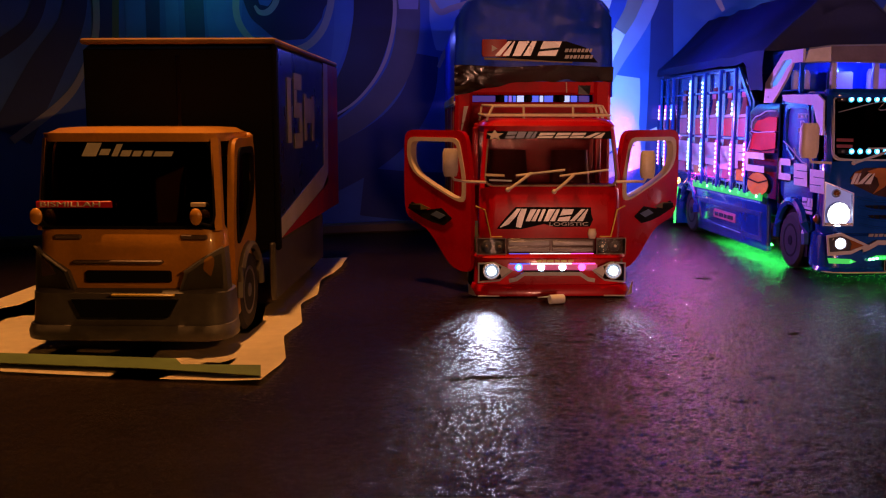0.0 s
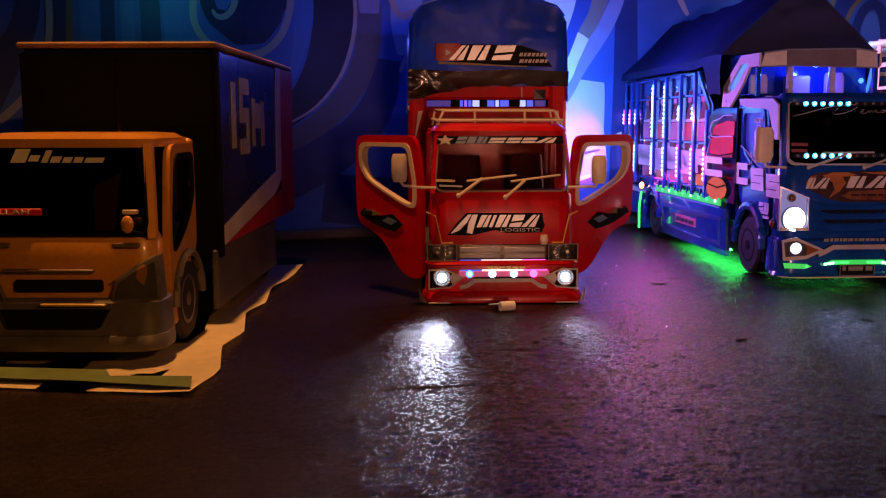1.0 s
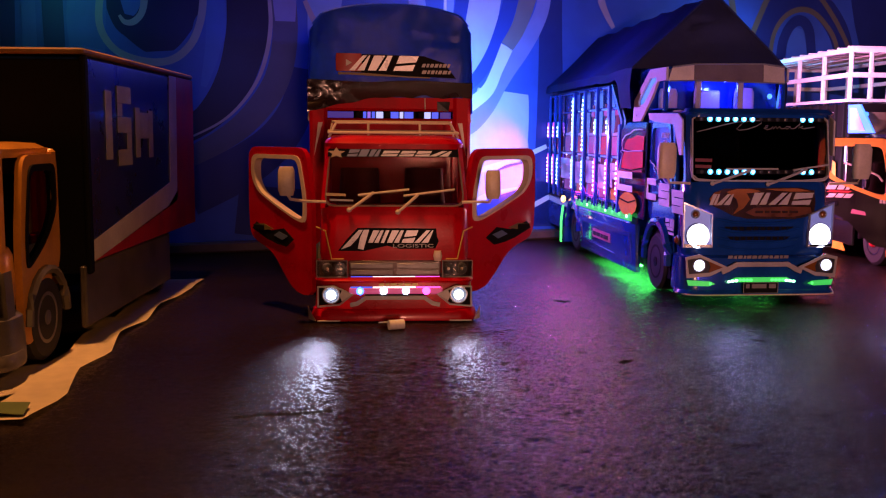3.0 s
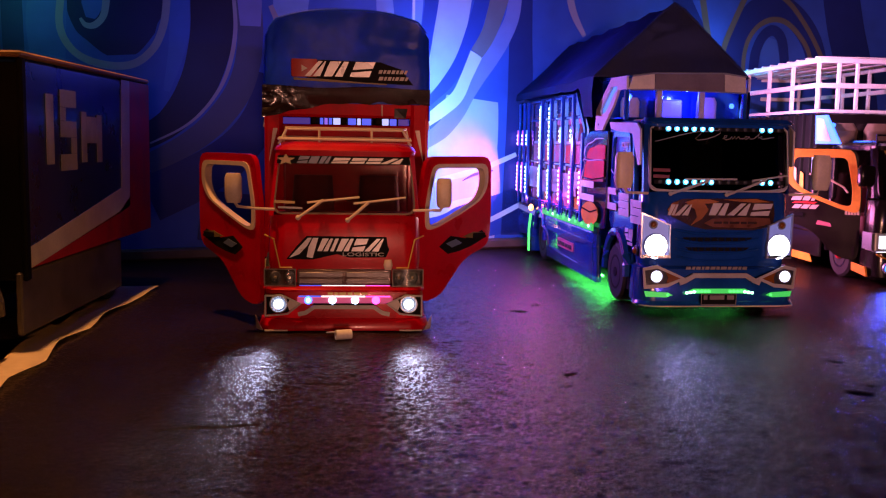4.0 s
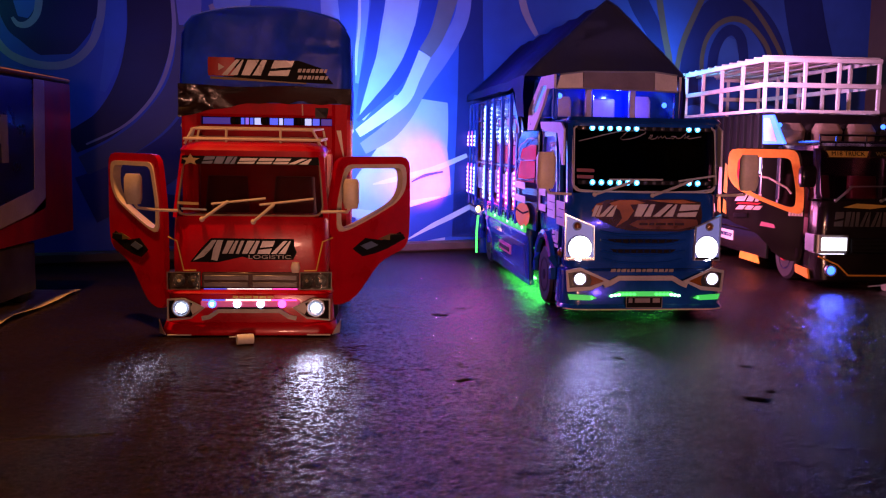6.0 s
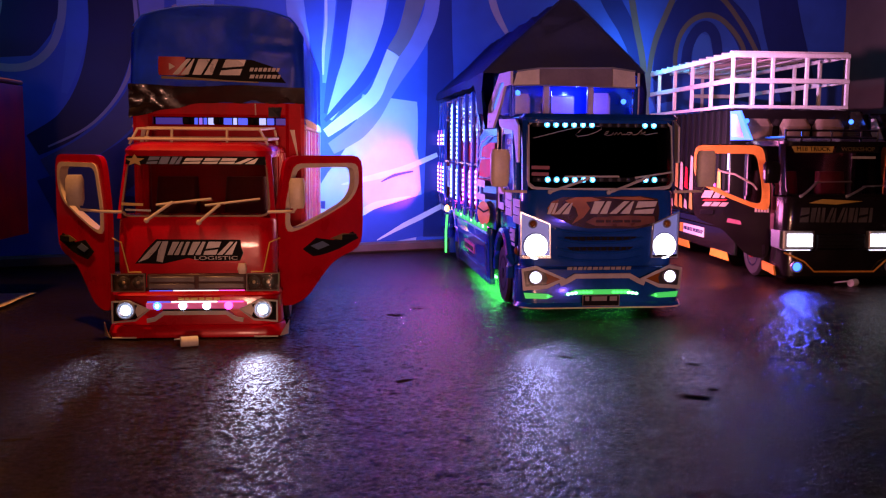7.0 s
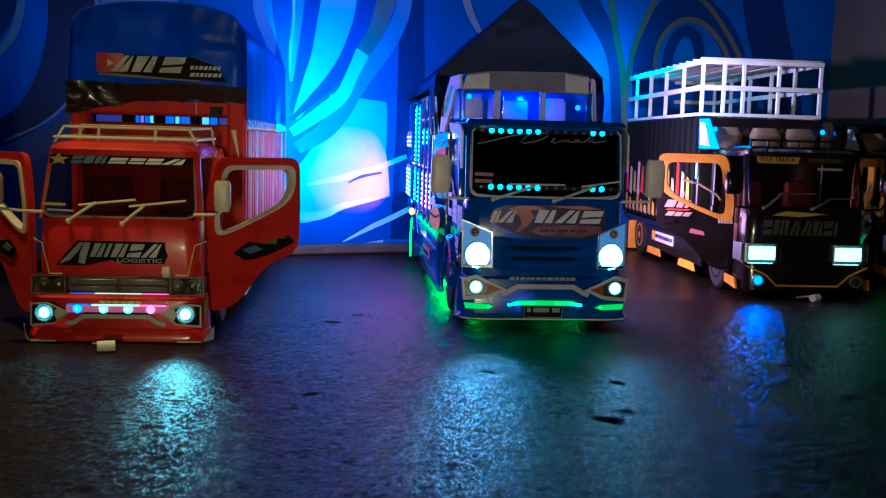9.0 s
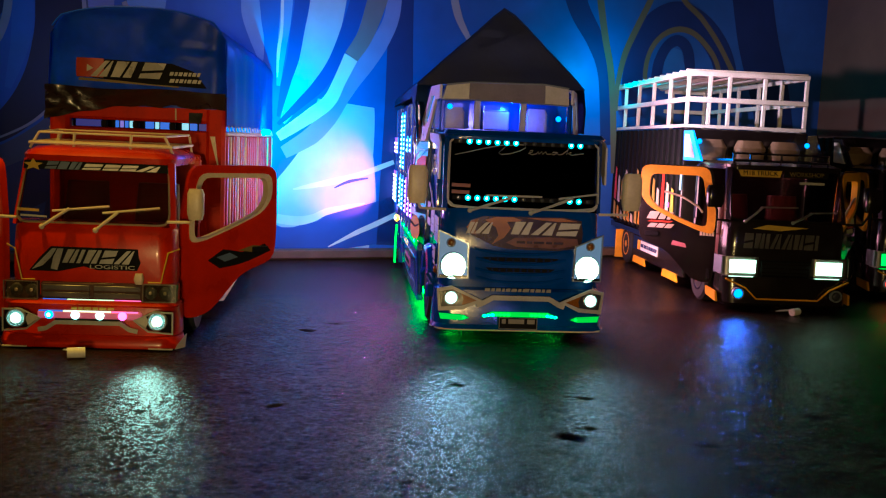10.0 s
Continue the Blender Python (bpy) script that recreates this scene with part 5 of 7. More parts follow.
def blue_front(T, P, k):
    b = bumper(T, 0.098, 0.010, 0.056, BLUE)
    part("front_lip", loft(NB(), [rring(0.099, -0.0175, 0.03, 0.0085, 0.022), rring(0.1005, -0.0185, 0.03, 0.0110, 0.022), rring(0.099, -0.015, 0.03, 0.0150, 0.022)]), BLUE, b)
    part("lip_trim", tube(NB(), [(-0.100, 0.002, 0.0105), (-0.092, -0.0145, 0.0100), (-0.072, -0.0190, 0.0095), (0.072, -0.0190, 0.0095), (0.092, -0.0145, 0.0100), (0.100, 0.002, 0.0105)], 0.0009, 6), CREAM, b, "thin pale edge line")
    for s in (-1, 1):
        # headlamp: lit lens, reflector bowl, bright bulb, dull amber bulb, thin silver edge
        shell = [(s * 0.0935, 0.1180), (s * 0.0625, 0.1050), (s * 0.0612, 0.0672), (s * 0.0930, 0.0668)]
        edge = [(s * 0.0950, 0.1200), (s * 0.0610, 0.1062), (s * 0.0597, 0.0658), (s * 0.0945, 0.0652)]
        inner = [(s * 0.0936, 0.1178), (s * 0.0624, 0.1050), (s * 0.0611, 0.0672), (s * 0.0931, 0.0667)]

        def at(x, off):
            return -0.0035 + 0.006 * max(0.0, abs(x) - 0.061) / 0.033 - off

        h = part("headlamp", slab(NB(), [(x, at(x, 0.0), z) for x, z in shell], (0, -0.0015, 0)), LITLENS, T, "clear headlamp with lit white bulb")
        part("headlamp_trim", hoop(NB(), [(x, at(x, 0.0015), z) for x, z in edge], [(x, at(x, 0.0015), z) for x, z in inner], (0, -0.0040, 0)), REFLECTOR, h)
        bowl = part("reflector", turned_front((s * 0.0768, at(0.0768, 0.0012), 0.0800), [(0.0, 0.0155), (0.0035, 0.0150), (0.0035, 0.0140), (0.0008, 0.0100), (0.0004, 0.0020)]), REFLECTOR, h)
        # bulb made about as wide as its glare
        part("main_bulb", ball(NB(), (s * 0.0768, at(0.0768, 0.0040), 0.0795), 0.0142, 1.0, 0.28, 1.05), GLOW_WHITE, bowl)
        a = part("turn_reflector", turned_front((s * 0.0800, at(0.08, 0.0012), 0.1055), [(0.0, 0.0056), (0.0025, 0.0050), (0.0006, 0.0030), (0.0004, 0.0010)], 16), REFLECTOR, h)
        part("turn_bulb", ball(NB(), (s * 0.0800, at(0.08, 0.0032), 0.1055), 0.0038, 1, 0.6, 1), AMBER, a)
        part("lamp_ledge", slab(NB(), [(s * 0.0925, at(0.0925, 0.002), 0.0695), (s * 0.0615, at(0.0615, 0.002), 0.0695), (s * 0.0612, at(0.0612, 0.002), 0.0672), (s * 0.0925, at(0.0925, 0.002), 0.0668)], (0, -0.0050, 0)), CHROME, h)
        # fog lamp in its pointed surround
        f = part("fog_housing", slab(NB(), [(s * 0.0945, -0.0120, 0.0535), (s * 0.0790, -0.0150, 0.0570), (s * 0.0465, -0.0168, 0.0430), (s * 0.0660, -0.0162, 0.0350), (s * 0.0920, -0.0125, 0.0325)], (0, -0.0022, 0)), SHELL, T)
        part("fog_trim", hoop(NB(), [(s * 0.0955, -0.0140, 0.0550), (s * 0.0790, -0.0172, 0.0588), (s * 0.0435, -0.0190, 0.0432), (s * 0.0660, -0.0184, 0.0325), (s * 0.0932, -0.0145, 0.0300)],
                              [(s * 0.0928, -0.0140, 0.0520), (s * 0.0780, -0.0172, 0.0548), (s * 0.0505, -0.0190, 0.0432), (s * 0.0668, -0.0184, 0.0368), (s * 0.0905, -0.0145, 0.0345)], (0, -0.0016, 0)), DECALGREY, f)
        part("turn_lens", slab(NB(), [(s * 0.0685, -0.0180, 0.0510), (s * 0.0500, -0.0188, 0.0432), (s * 0.0672, -0.0180, 0.0372), (s * 0.0655, -0.0180, 0.0440)], (0, -0.0012, 0)), AMBER, f, "dull amber turn lens")
        g = part("fog_lamp", turned_front((s * 0.0795, -0.0165, 0.0455), [(0.0, 0.0085), (0.0030, 0.0080), (0.0030, 0.0068), (0.0008, 0.0050), (0.0004, 0.0010)], 20), REFLECTOR, T)
        part("lens", ball(NB(), (s * 0.0795, -0.0188, 0.0455), 0.0058, 1, 0.4, 1), GLOW_WHITE, g)
        c = part("corner_light", slab(NB(), [(s * 0.0920, -0.0128, 0.0270), (s * 0.0640, -0.0160, 0.0258), (s * 0.0580, -0.0165, 0.0228), (s * 0.0660, -0.0160, 0.0200), (s * 0.0900, -0.0132, 0.0205)], (0, -0.0010, 0)), GLOW_GREEN_DIM, b, "green glowing corner light")
        part("bead", ball(NB(), (s * 0.0640, -0.0172, 0.0230), 0.0016, 1, 0.5, 1, 8), GLOW_GREEN, c)
    ribbon("bumper_band", [(-0.0500, 0.0372), (-0.0430, 0.0400), (-0.0320, 0.0462), (0.0320, 0.0462), (0.0430, 0.0400), (0.0500, 0.0372)], 0.0058, -0.0150, DECALGREY, b, 0.0025, "grey bumper moulding")
    lip = plate("green_lip", [(-0.0440, 0.0238), (-0.0380, 0.0275), (-0.0320, 0.0302), (0.0320, 0.0302), (0.0380, 0.0275), (0.0440, 0.0238), (0.0340, 0.0246), (-0.0340, 0.0246)], -0.0148, GLOW_GREEN_DIM, b, 0.0016, "green glowing lip light")
    for s in (-1, 1):
        for i in range(7):
            part("bead", ball(NB(), (s * (0.0405 - 0.0045 * i), -0.0168, 0.0254 + 0.0006 * min(i, 3)), 0.0019, 1.2, 0.5, 0.9, 8), GLOW_GREEN if i > 2 else GLOW_MINT, lip)
    n = part("number_plate", cbox(NB(), -0.0245, 0.0190, -0.0215, -0.0185, 0.0118, 0.0250, 0.0008), FLATBLACK, T, "black number plate")
    bars("plate_bar", n, [(0, 0.0045, 0, 0.0052), (0.0075, 0.0180, 0, 0.0052), (0.0290, 0.0085, 0, 0.0052)], SLATEGREY, -0.0217, -0.0215, 0.0180)
    part("plate_rim", hoop(NB(), [(-0.0245, -0.0216, 0.0118), (0.0190, -0.0216, 0.0118), (0.0190, -0.0216, 0.0250), (-0.0245, -0.0216, 0.0250)], [(-0.0239, -0.0216, 0.0124), (0.0184, -0.0216, 0.0124), (0.0184, -0.0216, 0.0244), (-0.0239, -0.0216, 0.0244)], (0, -0.0004, 0)), SLATEGREY, n)
    x = -0.0410
    for w in (0.006, 0.004, 0.0055, 0.003, 0.005, 0.006, 0.004, 0.0075, 0.0045, 0.006, 0.0035, 0.0055):
        bars("bumper_word", b, [(x, w, 0, 0.0036)], SLATEGREY, -0.0102, 0, 0.0525, shear=0.2)
        x += w + 0.0014
    # glossy grille panel with curved bars and slots
    plate("grille_panel", [(-0.059, 0.101), (-0.030, 0.0985), (0.030, 0.0985), (0.059, 0.101), (0.0575, 0.064), (0.03, 0.0595), (-0.03, 0.0595), (-0.0575, 0.064)], -0.0012, BLUE, T, 0.0012, "glossy blue grille panel")
    for z, w, r in ((0.0955, 0.054, 0.0016), (0.0845, 0.052, 0.0018), (0.0725, 0.052, 0.0016), (0.0630, 0.050, 0.0014)):
        part("grille_bar", tube(NB(), [(-w, -0.0020, z + 0.0045), (-w * 0.62, -0.0034, z + 0.0005), (-w * 0.3, -0.0040, z - 0.0008), (w * 0.3, -0.0040, z - 0.0008), (w * 0.62, -0.0034, z + 0.0005), (w, -0.0020, z + 0.0045)], r, 8), BLUE, T)
    for z, w in ((0.0905, 0.044), (0.0785, 0.040)):
        plate("grille_slot", [(-w, z), (w, z), (w - 0.006, z - 0.0045), (-w + 0.006, z - 0.0045)], -0.0022, FLATBLACK, T, 0.0012)
        for i in range(9):
            x = -w * 0.8 + w * 1.6 * i / 8
            part("slot_rib", cbox(NB(), x - 0.0012, x + 0.0012, -0.0048, -0.0030, z - 0.0042, z - 0.0004, 0.0003), NIGHTBLUE, T)
    # worn brown and orange decal with a pale name in plain shapes
    D = plate("front_decal", [(-0.064, 0.1235), (-0.058, 0.1320), (-0.045, 0.1365), (0.0484, 0.1380), (0.0680, 0.1345), (0.0705, 0.1200), (0.0690, 0.1045), (0.0450, 0.0995), (-0.0147, 0.1000), (-0.0330, 0.1035), (-0.0474, 0.1105), (-0.0580, 0.1150)], -0.0018, DARKDECAL, T, 0.0005, "brown and orange front decal, worn")
    for pts, mt in (([(-0.0635, 0.1235), (-0.0585, 0.1312), (-0.0500, 0.1335), (-0.0545, 0.1240), (-0.0520, 0.1160), (-0.0580, 0.1165)], ORANGEDECAL),
                    ([(-0.0430, 0.1325), (-0.0300, 0.1362), (-0.0110, 0.1362), (0.0000, 0.1335), (-0.0060, 0.1318), (-0.0180, 0.1310), (-0.0130, 0.1235), (-0.0205, 0.1130), (-0.0340, 0.1050), (-0.0270, 0.1150), (-0.0300, 0.1240)], ORANGEDECAL),
                    ([(0.0040, 0.1362), (0.0460, 0.1370), (0.0640, 0.1335), (0.0430, 0.1328), (0.0200, 0.1342)], ORANGEDECAL),
                    ([(-0.0080, 0.1130), (0.0300, 0.1150), (0.0640, 0.1140), (0.0660, 0.1070), (0.0420, 0.1020), (-0.0060, 0.1030), (-0.0180, 0.1075)], RUSTDECAL)):
        plate("decal_patch", pts, -0.0026, mt, D)
    bars("decal_word", D, [(-0.006, 0.010, 0, 0.0028), (0.006, 0.006, 0, 0.0028), (0.014, 0.012, 0, 0.0028), (0.028, 0.007, 0, 0.0028), (0.037, 0.011, 0, 0.0028)], DARKDECAL, -0.0032, 0, 0.1070)
    blocks("decal_name", D, [(-0.0640, 0.0085, "cut"), (-0.0535, 0.0150, "wedge")], BEIGE, -0.0034, 0.1168, 0.0130, 0.35, label="worn pale name as plain shapes")
    blocks("decal_name", D, [(-0.0130, 0.0200, "cut"), (0.0120, 0.0220, "wedge"), (0.0390, 0.0230, "step")], BEIGE, -0.0034, 0.1172, 0.0145, 0.35)
    # town name in thin script on the windscreen
    W = lambda x, z: (x, k * (z - P["zw0"]) - 0.0020, z)
    sc = part("windscreen_script", tube(NB(), [W(x, z) for x, z in ((-0.0796, 0.2040), (-0.0650, 0.2075), (-0.0480, 0.2120), (-0.0300, 0.2160), (-0.0200, 0.2172), (-0.0255, 0.2120), (-0.0300, 0.2080), (-0.0270, 0.2062), (-0.0170, 0.2075), (-0.0060, 0.2110), (0.0010, 0.2150), (0.0005, 0.2178), (-0.0080, 0.2182), (-0.0180, 0.2165))], 0.0006, 5), SLATEGREY, T, "thin grey script town name")
    for pts in (((0.0040, 0.2085), (0.0085, 0.2105), (0.0095, 0.2122), (0.0065, 0.2120), (0.0050, 0.2090), (0.0080, 0.2072), (0.0130, 0.2085)),
                ((0.0130, 0.2085), (0.0155, 0.2112), (0.0160, 0.2082), (0.0195, 0.2114), (0.0205, 0.2084), (0.0240, 0.2114), (0.0255, 0.2086), (0.0300, 0.2090)),
                ((0.0375, 0.2112), (0.0325, 0.2112), (0.0305, 0.2092), (0.0335, 0.2084), (0.0375, 0.2108), (0.0385, 0.2086), (0.0430, 0.2092)),
                ((0.0430, 0.2090), (0.0490, 0.2140), (0.0530, 0.2185), (0.0510, 0.2190), (0.0480, 0.2088)), ((0.0535, 0.2118), (0.0495, 0.2108), (0.0540, 0.2086), (0.0680, 0.2110))):
        part("script_stroke", tube(NB(), [W(x, z) for x, z in pts], 0.0006, 5), SLATEGREY, sc)
    for z, w in ((0.1685, 0.021), (0.1610, 0.020)):
        plate("sticker", [(-0.082, z), (-0.082 + w, z - 0.0005), (-0.082 + w, z + 0.0035), (-0.082, z + 0.004)], k * (z - P["zw0"]) - 0.0012, MAROONPRINT, T, label="small dark red sticker")
    for z in (0.2195, 0.1565):
        y = k * (z - P["zw0"]) - 0.0012
        bar = part("led_bar", cbox(NB(), -0.081, 0.081, y - 0.0008, y + 0.0010, z - 0.0028, z + 0.0028, 0.0006), FLATBLACK, T)
        for i in range(15):
            lit = i in (1, 2, 3, 4, 5, 6, 12, 13)
            led(bar, (-0.074 + 0.0106 * i, y - 0.0010, z), 0.0034 if lit else 0.0026, GLOW_CYAN if lit else SHELL, GLOW_ICE if lit else None, flat=0.4)
    part("windscreen_trim", tube(NB(), [W(x, z) for x, z in ((-0.060, 0.1462), (-0.079, 0.1478), (-0.0855, 0.1530), (-0.0850, 0.2185), (-0.079, 0.2235), (0.079, 0.2235), (0.0850, 0.2185), (0.0862, 0.1550), (0.080, 0.1490), (0.060, 0.1468), (0.0, 0.1452), (-0.060, 0.1462))], 0.0010, 6), DECALGREY, T, "thin grey windscreen edge")
    wipers(T, P, (((-0.0607, 0.1425), (-0.0146, 0.1586), (-0.0436, 0.1600), (0.0209, 0.1604)), ((0.0089, 0.1418), (0.0560, 0.1600), (0.0400, 0.1590), (0.0850, 0.1656))), DECALGREY)
    part("roof_lip", loft(NB(), [rring(0.091, 0.000, 0.03, 0.2250, 0.012), rring(0.0925, -0.003, 0.03, 0.2275, 0.012), rring(0.090, 0.002, 0.03, 0.2320, 0.012)]), BLUE, T)


def blue_cab_sides(T):
    for s in (-1, 1):
        mirror(T, s * 0.1215, -0.012, 0.1700, s, (s * 0.088, 0.0, 0.1425), CREAM, 0.0110, 0.042)
        part("fender", tube(NB(), [(s * 0.0965, 0.085 + 0.046 * math.cos(a / 12 * math.pi), 0.037 + 0.052 * math.sin(a / 12 * math.pi)) for a in range(13)], 0.0065, 8), BLUE, T)
        part("rear_fender", tube(NB(), [(s * 0.103, 0.510 + 0.042 * math.cos(a / 12 * math.pi), 0.037 + 0.050 * math.sin(a / 12 * math.pi)) for a in range(13)], 0.0055, 8), BLUE, T)
        # flat black half-disc in place of a hollow wheel well
        part("arch_sheet", slab(NB(), [(s * 0.0900, 0.085 + 0.045 * math.cos(a / 10 * math.pi), 0.020 + 0.066 * math.sin(a / 10 * math.pi)) for a in range(11)], (s * 0.0036, 0, 0)), FLATBLACK, T, "flat black sheet in the wheel arch")
        m = part("side_marker", ball(NB(), (s * 0.0945, 0.020, 0.0720), 0.0048, 0.7, 1.1, 1, 10), AMBER, T, "dull amber side marker")
        part("marker_base", ball(NB(), (s * 0.0930, 0.020, 0.0720), 0.0062, 0.4, 1.1, 1, 10), STEEL, m)
        # beige quarter frame round the front and top of the door window
        part("quarter_frame", slab(NB(), [(s * 0.0946, 0.132, 0.2200), (s * 0.0946, 0.138, 0.2285), (s * 0.0946, 0.026, 0.2260), (s * 0.0946, 0.010, 0.2180), (s * 0.0946, 0.008, 0.1760), (s * 0.0946, 0.016, 0.1760), (s * 0.0946, 0.040, 0.2130), (s * 0.0946, 0.110, 0.2170)], (s * 0.0022, 0, 0)), BEIGE, T, "beige window surround")
    lettering("door_lettering", "READY\nTO\nRACE", 0.0092, Matrix.Translation((-0.0952, 0.072, 0.190)) @ SIDE, LILACPRINT, T, "small pale capital letters")
    for letter, y, z in (("C", 0.1400, 0.1145), ("S", 0.0880, 0.1100), ("S", 0.0380, 0.1045)):
        block_letter("door_name", T, letter, 0.040, 0.0285, 0.0088, WHITE, 0, Matrix.Translation((-0.0950, y, z)) @ SIDE, shear=-0.12, label="large white capital letter")
    blocks("door_badge", T, [(0.0, 0.013, "step"), (0.016, 0.014, "cut")], LILACPRINT, 0, 0.012, 0.0105, 0.0, m=Matrix.Translation((-0.0948, 0.060, 0.0735)) @ SIDE, label="small pale badge as plain shapes")
    bars("door_badge", T, [(0.001, 0.030, 0.0, 0.0035), (0.003, 0.026, 0.0055, 0.0035)], LILACPRINT, 0, 0, 0, m=Matrix.Translation((-0.0948, 0.060, 0.0760)) @ SIDE)
    part("door_flourish", tube(NB(), [(-0.0955, y, z) for y, z in ((0.128, 0.166), (0.110, 0.160), (0.088, 0.150), (0.066, 0.141), (0.052, 0.139))], 0.0009, 5), BEIGE, T, "thin pale painted line")
    part("door_flourish", tube(NB(), [(-0.0955, y, z) for y, z in ((0.094, 0.158), (0.088, 0.152), (0.090, 0.144), (0.098, 0.142))], 0.0009, 5), BEIGE, T)


def blue_visor(T):
    """The open compartment above the cab: beam, slanted side frames, lit back wall."""
    H = part("headboard", cbox(NB(), -0.098, 0.098, 0.170, 0.178, 0.06, 0.285), BLUE, T)
    v = part("visor_beam", slab(NB(), [(-0.0555, 0.0835, 0.2700), (0.0360, 0.0835, 0.2685), (0.0360, 0.0855, 0.2905), (-0.0555, 0.0855, 0.2890)], (0, 0.014, 0)), TAUPE, H, "dark taupe visor beam")
    for pts in ([(-0.0880, 0.0900, 0.2690), (-0.0560, 0.0838, 0.2698), (-0.0560, 0.0858, 0.2888), (-0.0830, 0.0900, 0.2850)], [(0.0365, 0.0838, 0.2685), (0.0670, 0.0880, 0.2680), (0.0660, 0.0890, 0.2870), (0.0365, 0.0858, 0.2903)]):
        part("beam_end", slab(NB(), pts, (0, 0.012, 0)), BEIGE, H, "beige visor beam end")
    part("beam_edge", tube(NB(), [(-0.083, 0.090, 0.2862), (-0.0555, 0.0850, 0.2898), (0.0360, 0.0850, 0.2914), (0.0660, 0.0885, 0.2880)], 0.0012, 6), REFLECTOR, v, "bright beam edge")
    part("beam_edge", tube(NB(), [(-0.086, 0.090, 0.2685), (-0.0555, 0.0830, 0.2692), (0.0360, 0.0830, 0.2677), (0.0670, 0.0875, 0.2672)], 0.0010, 6), REFLECTOR, v)
    for s in (-1, 1):
        w = lambda y: s * (0.0885 + 0.0115 * (y - 0.088) / 0.09) if s < 0 else 0.0690 + 0.030 * (y - 0.088) / 0.09
        outer = [(0.088, 0.2860), (0.135, 0.2855), (0.181, 0.2460), (0.184, 0.2180), (0.160, 0.2180), (0.126, 0.2500), (0.112, 0.2690), (0.088, 0.2695)]
        inner = [(0.116, 0.2745), (0.135, 0.2740), (0.168, 0.2450), (0.166, 0.2380), (0.150, 0.2420), (0.138, 0.2520), (0.126, 0.2640), (0.116, 0.2700)]
        c = part("visor_side", hoop(NB(), [(w(y), y, z) for y, z in outer], [(w(y), y, z) for y, z in inner], (s * 0.003, 0, 0)), BEIGE, T, "beige slanted visor side")
        part("side_light", slab(NB(), [(w(y) - s * 0.0005, y, z) for y, z in inner], (-s * 0.001, 0, 0)), GLOW_BLUE_DIM, c, "blue glowing side window")
        part("bolt", ball(NB(), (w(0.172) + s * 0.003, 0.172, 0.226), 0.0016, 0.6, 1, 1, 8), STEEL, c)
    for x in (-0.0430, 0.0135):
        part("divider", cbox(NB(), x - 0.0038, x + 0.0038, 0.100, 0.108, 0.2300, 0.2700, 0.0012), DECALGREY, H)
    for x in (-0.086, 0.071):
        part("visor_post", cbox(NB(), x - 0.003, x + 0.003, 0.098, 0.106, 0.2300, 0.2700), BLUE, H)
    part("visor_back", cbox(NB(), -0.090, 0.090, 0.160, 0.164, 0.226, 0.275), BLUE, H)
    part("visor_roof", slab(NB(), [(-0.086, 0.092, 0.2835), (0.067, 0.092, 0.2835), (0.098, 0.172, 0.2835), (-0.098, 0.172, 0.2835)], (0, 0, 0.0035)), BLUE, H)
    part("visor_floor", slab(NB(), [(-0.086, 0.096, 0.2330), (0.072, 0.096, 0.2330), (0.096, 0.160, 0.2330), (-0.096, 0.160, 0.2330)], (0, 0, 0.0015)), BLUE, H)
    for x, w, h in ((-0.066, 0.013, 0.262), (0.040, 0.014, 0.264)):
        part("back_panel", loft(NB(), [rring(w, 0.148, 0.156, 0.2346, 0.004, 3, x), rring(w, 0.148, 0.156, h - 0.006, 0.004, 3, x), rring(w * 0.8, 0.149, 0.156, h, 0.003, 3, x)]), LILACPANEL, H, "pale lit panel")
    part("panel", cbox(NB(), -0.032, 0.004, 0.144, 0.150, 0.2346, 0.2600, 0.002), LILACPANEL, H, "pale lit panel")
    part("panel_foil", cbox(NB(), -0.0335, -0.0325, 0.118, 0.142, 0.2346, 0.2640, 0.0003), CHROME, H, "narrow shiny foil strip")
    for x, y, z in ((-0.074, 0.130, 0.262), (0.062, 0.120, 0.252)):
        part("led", ball(NB(), (x, y, z), 0.0035, 1, 1, 1, 8), GLOW_BLUE, H, "bright blue light")


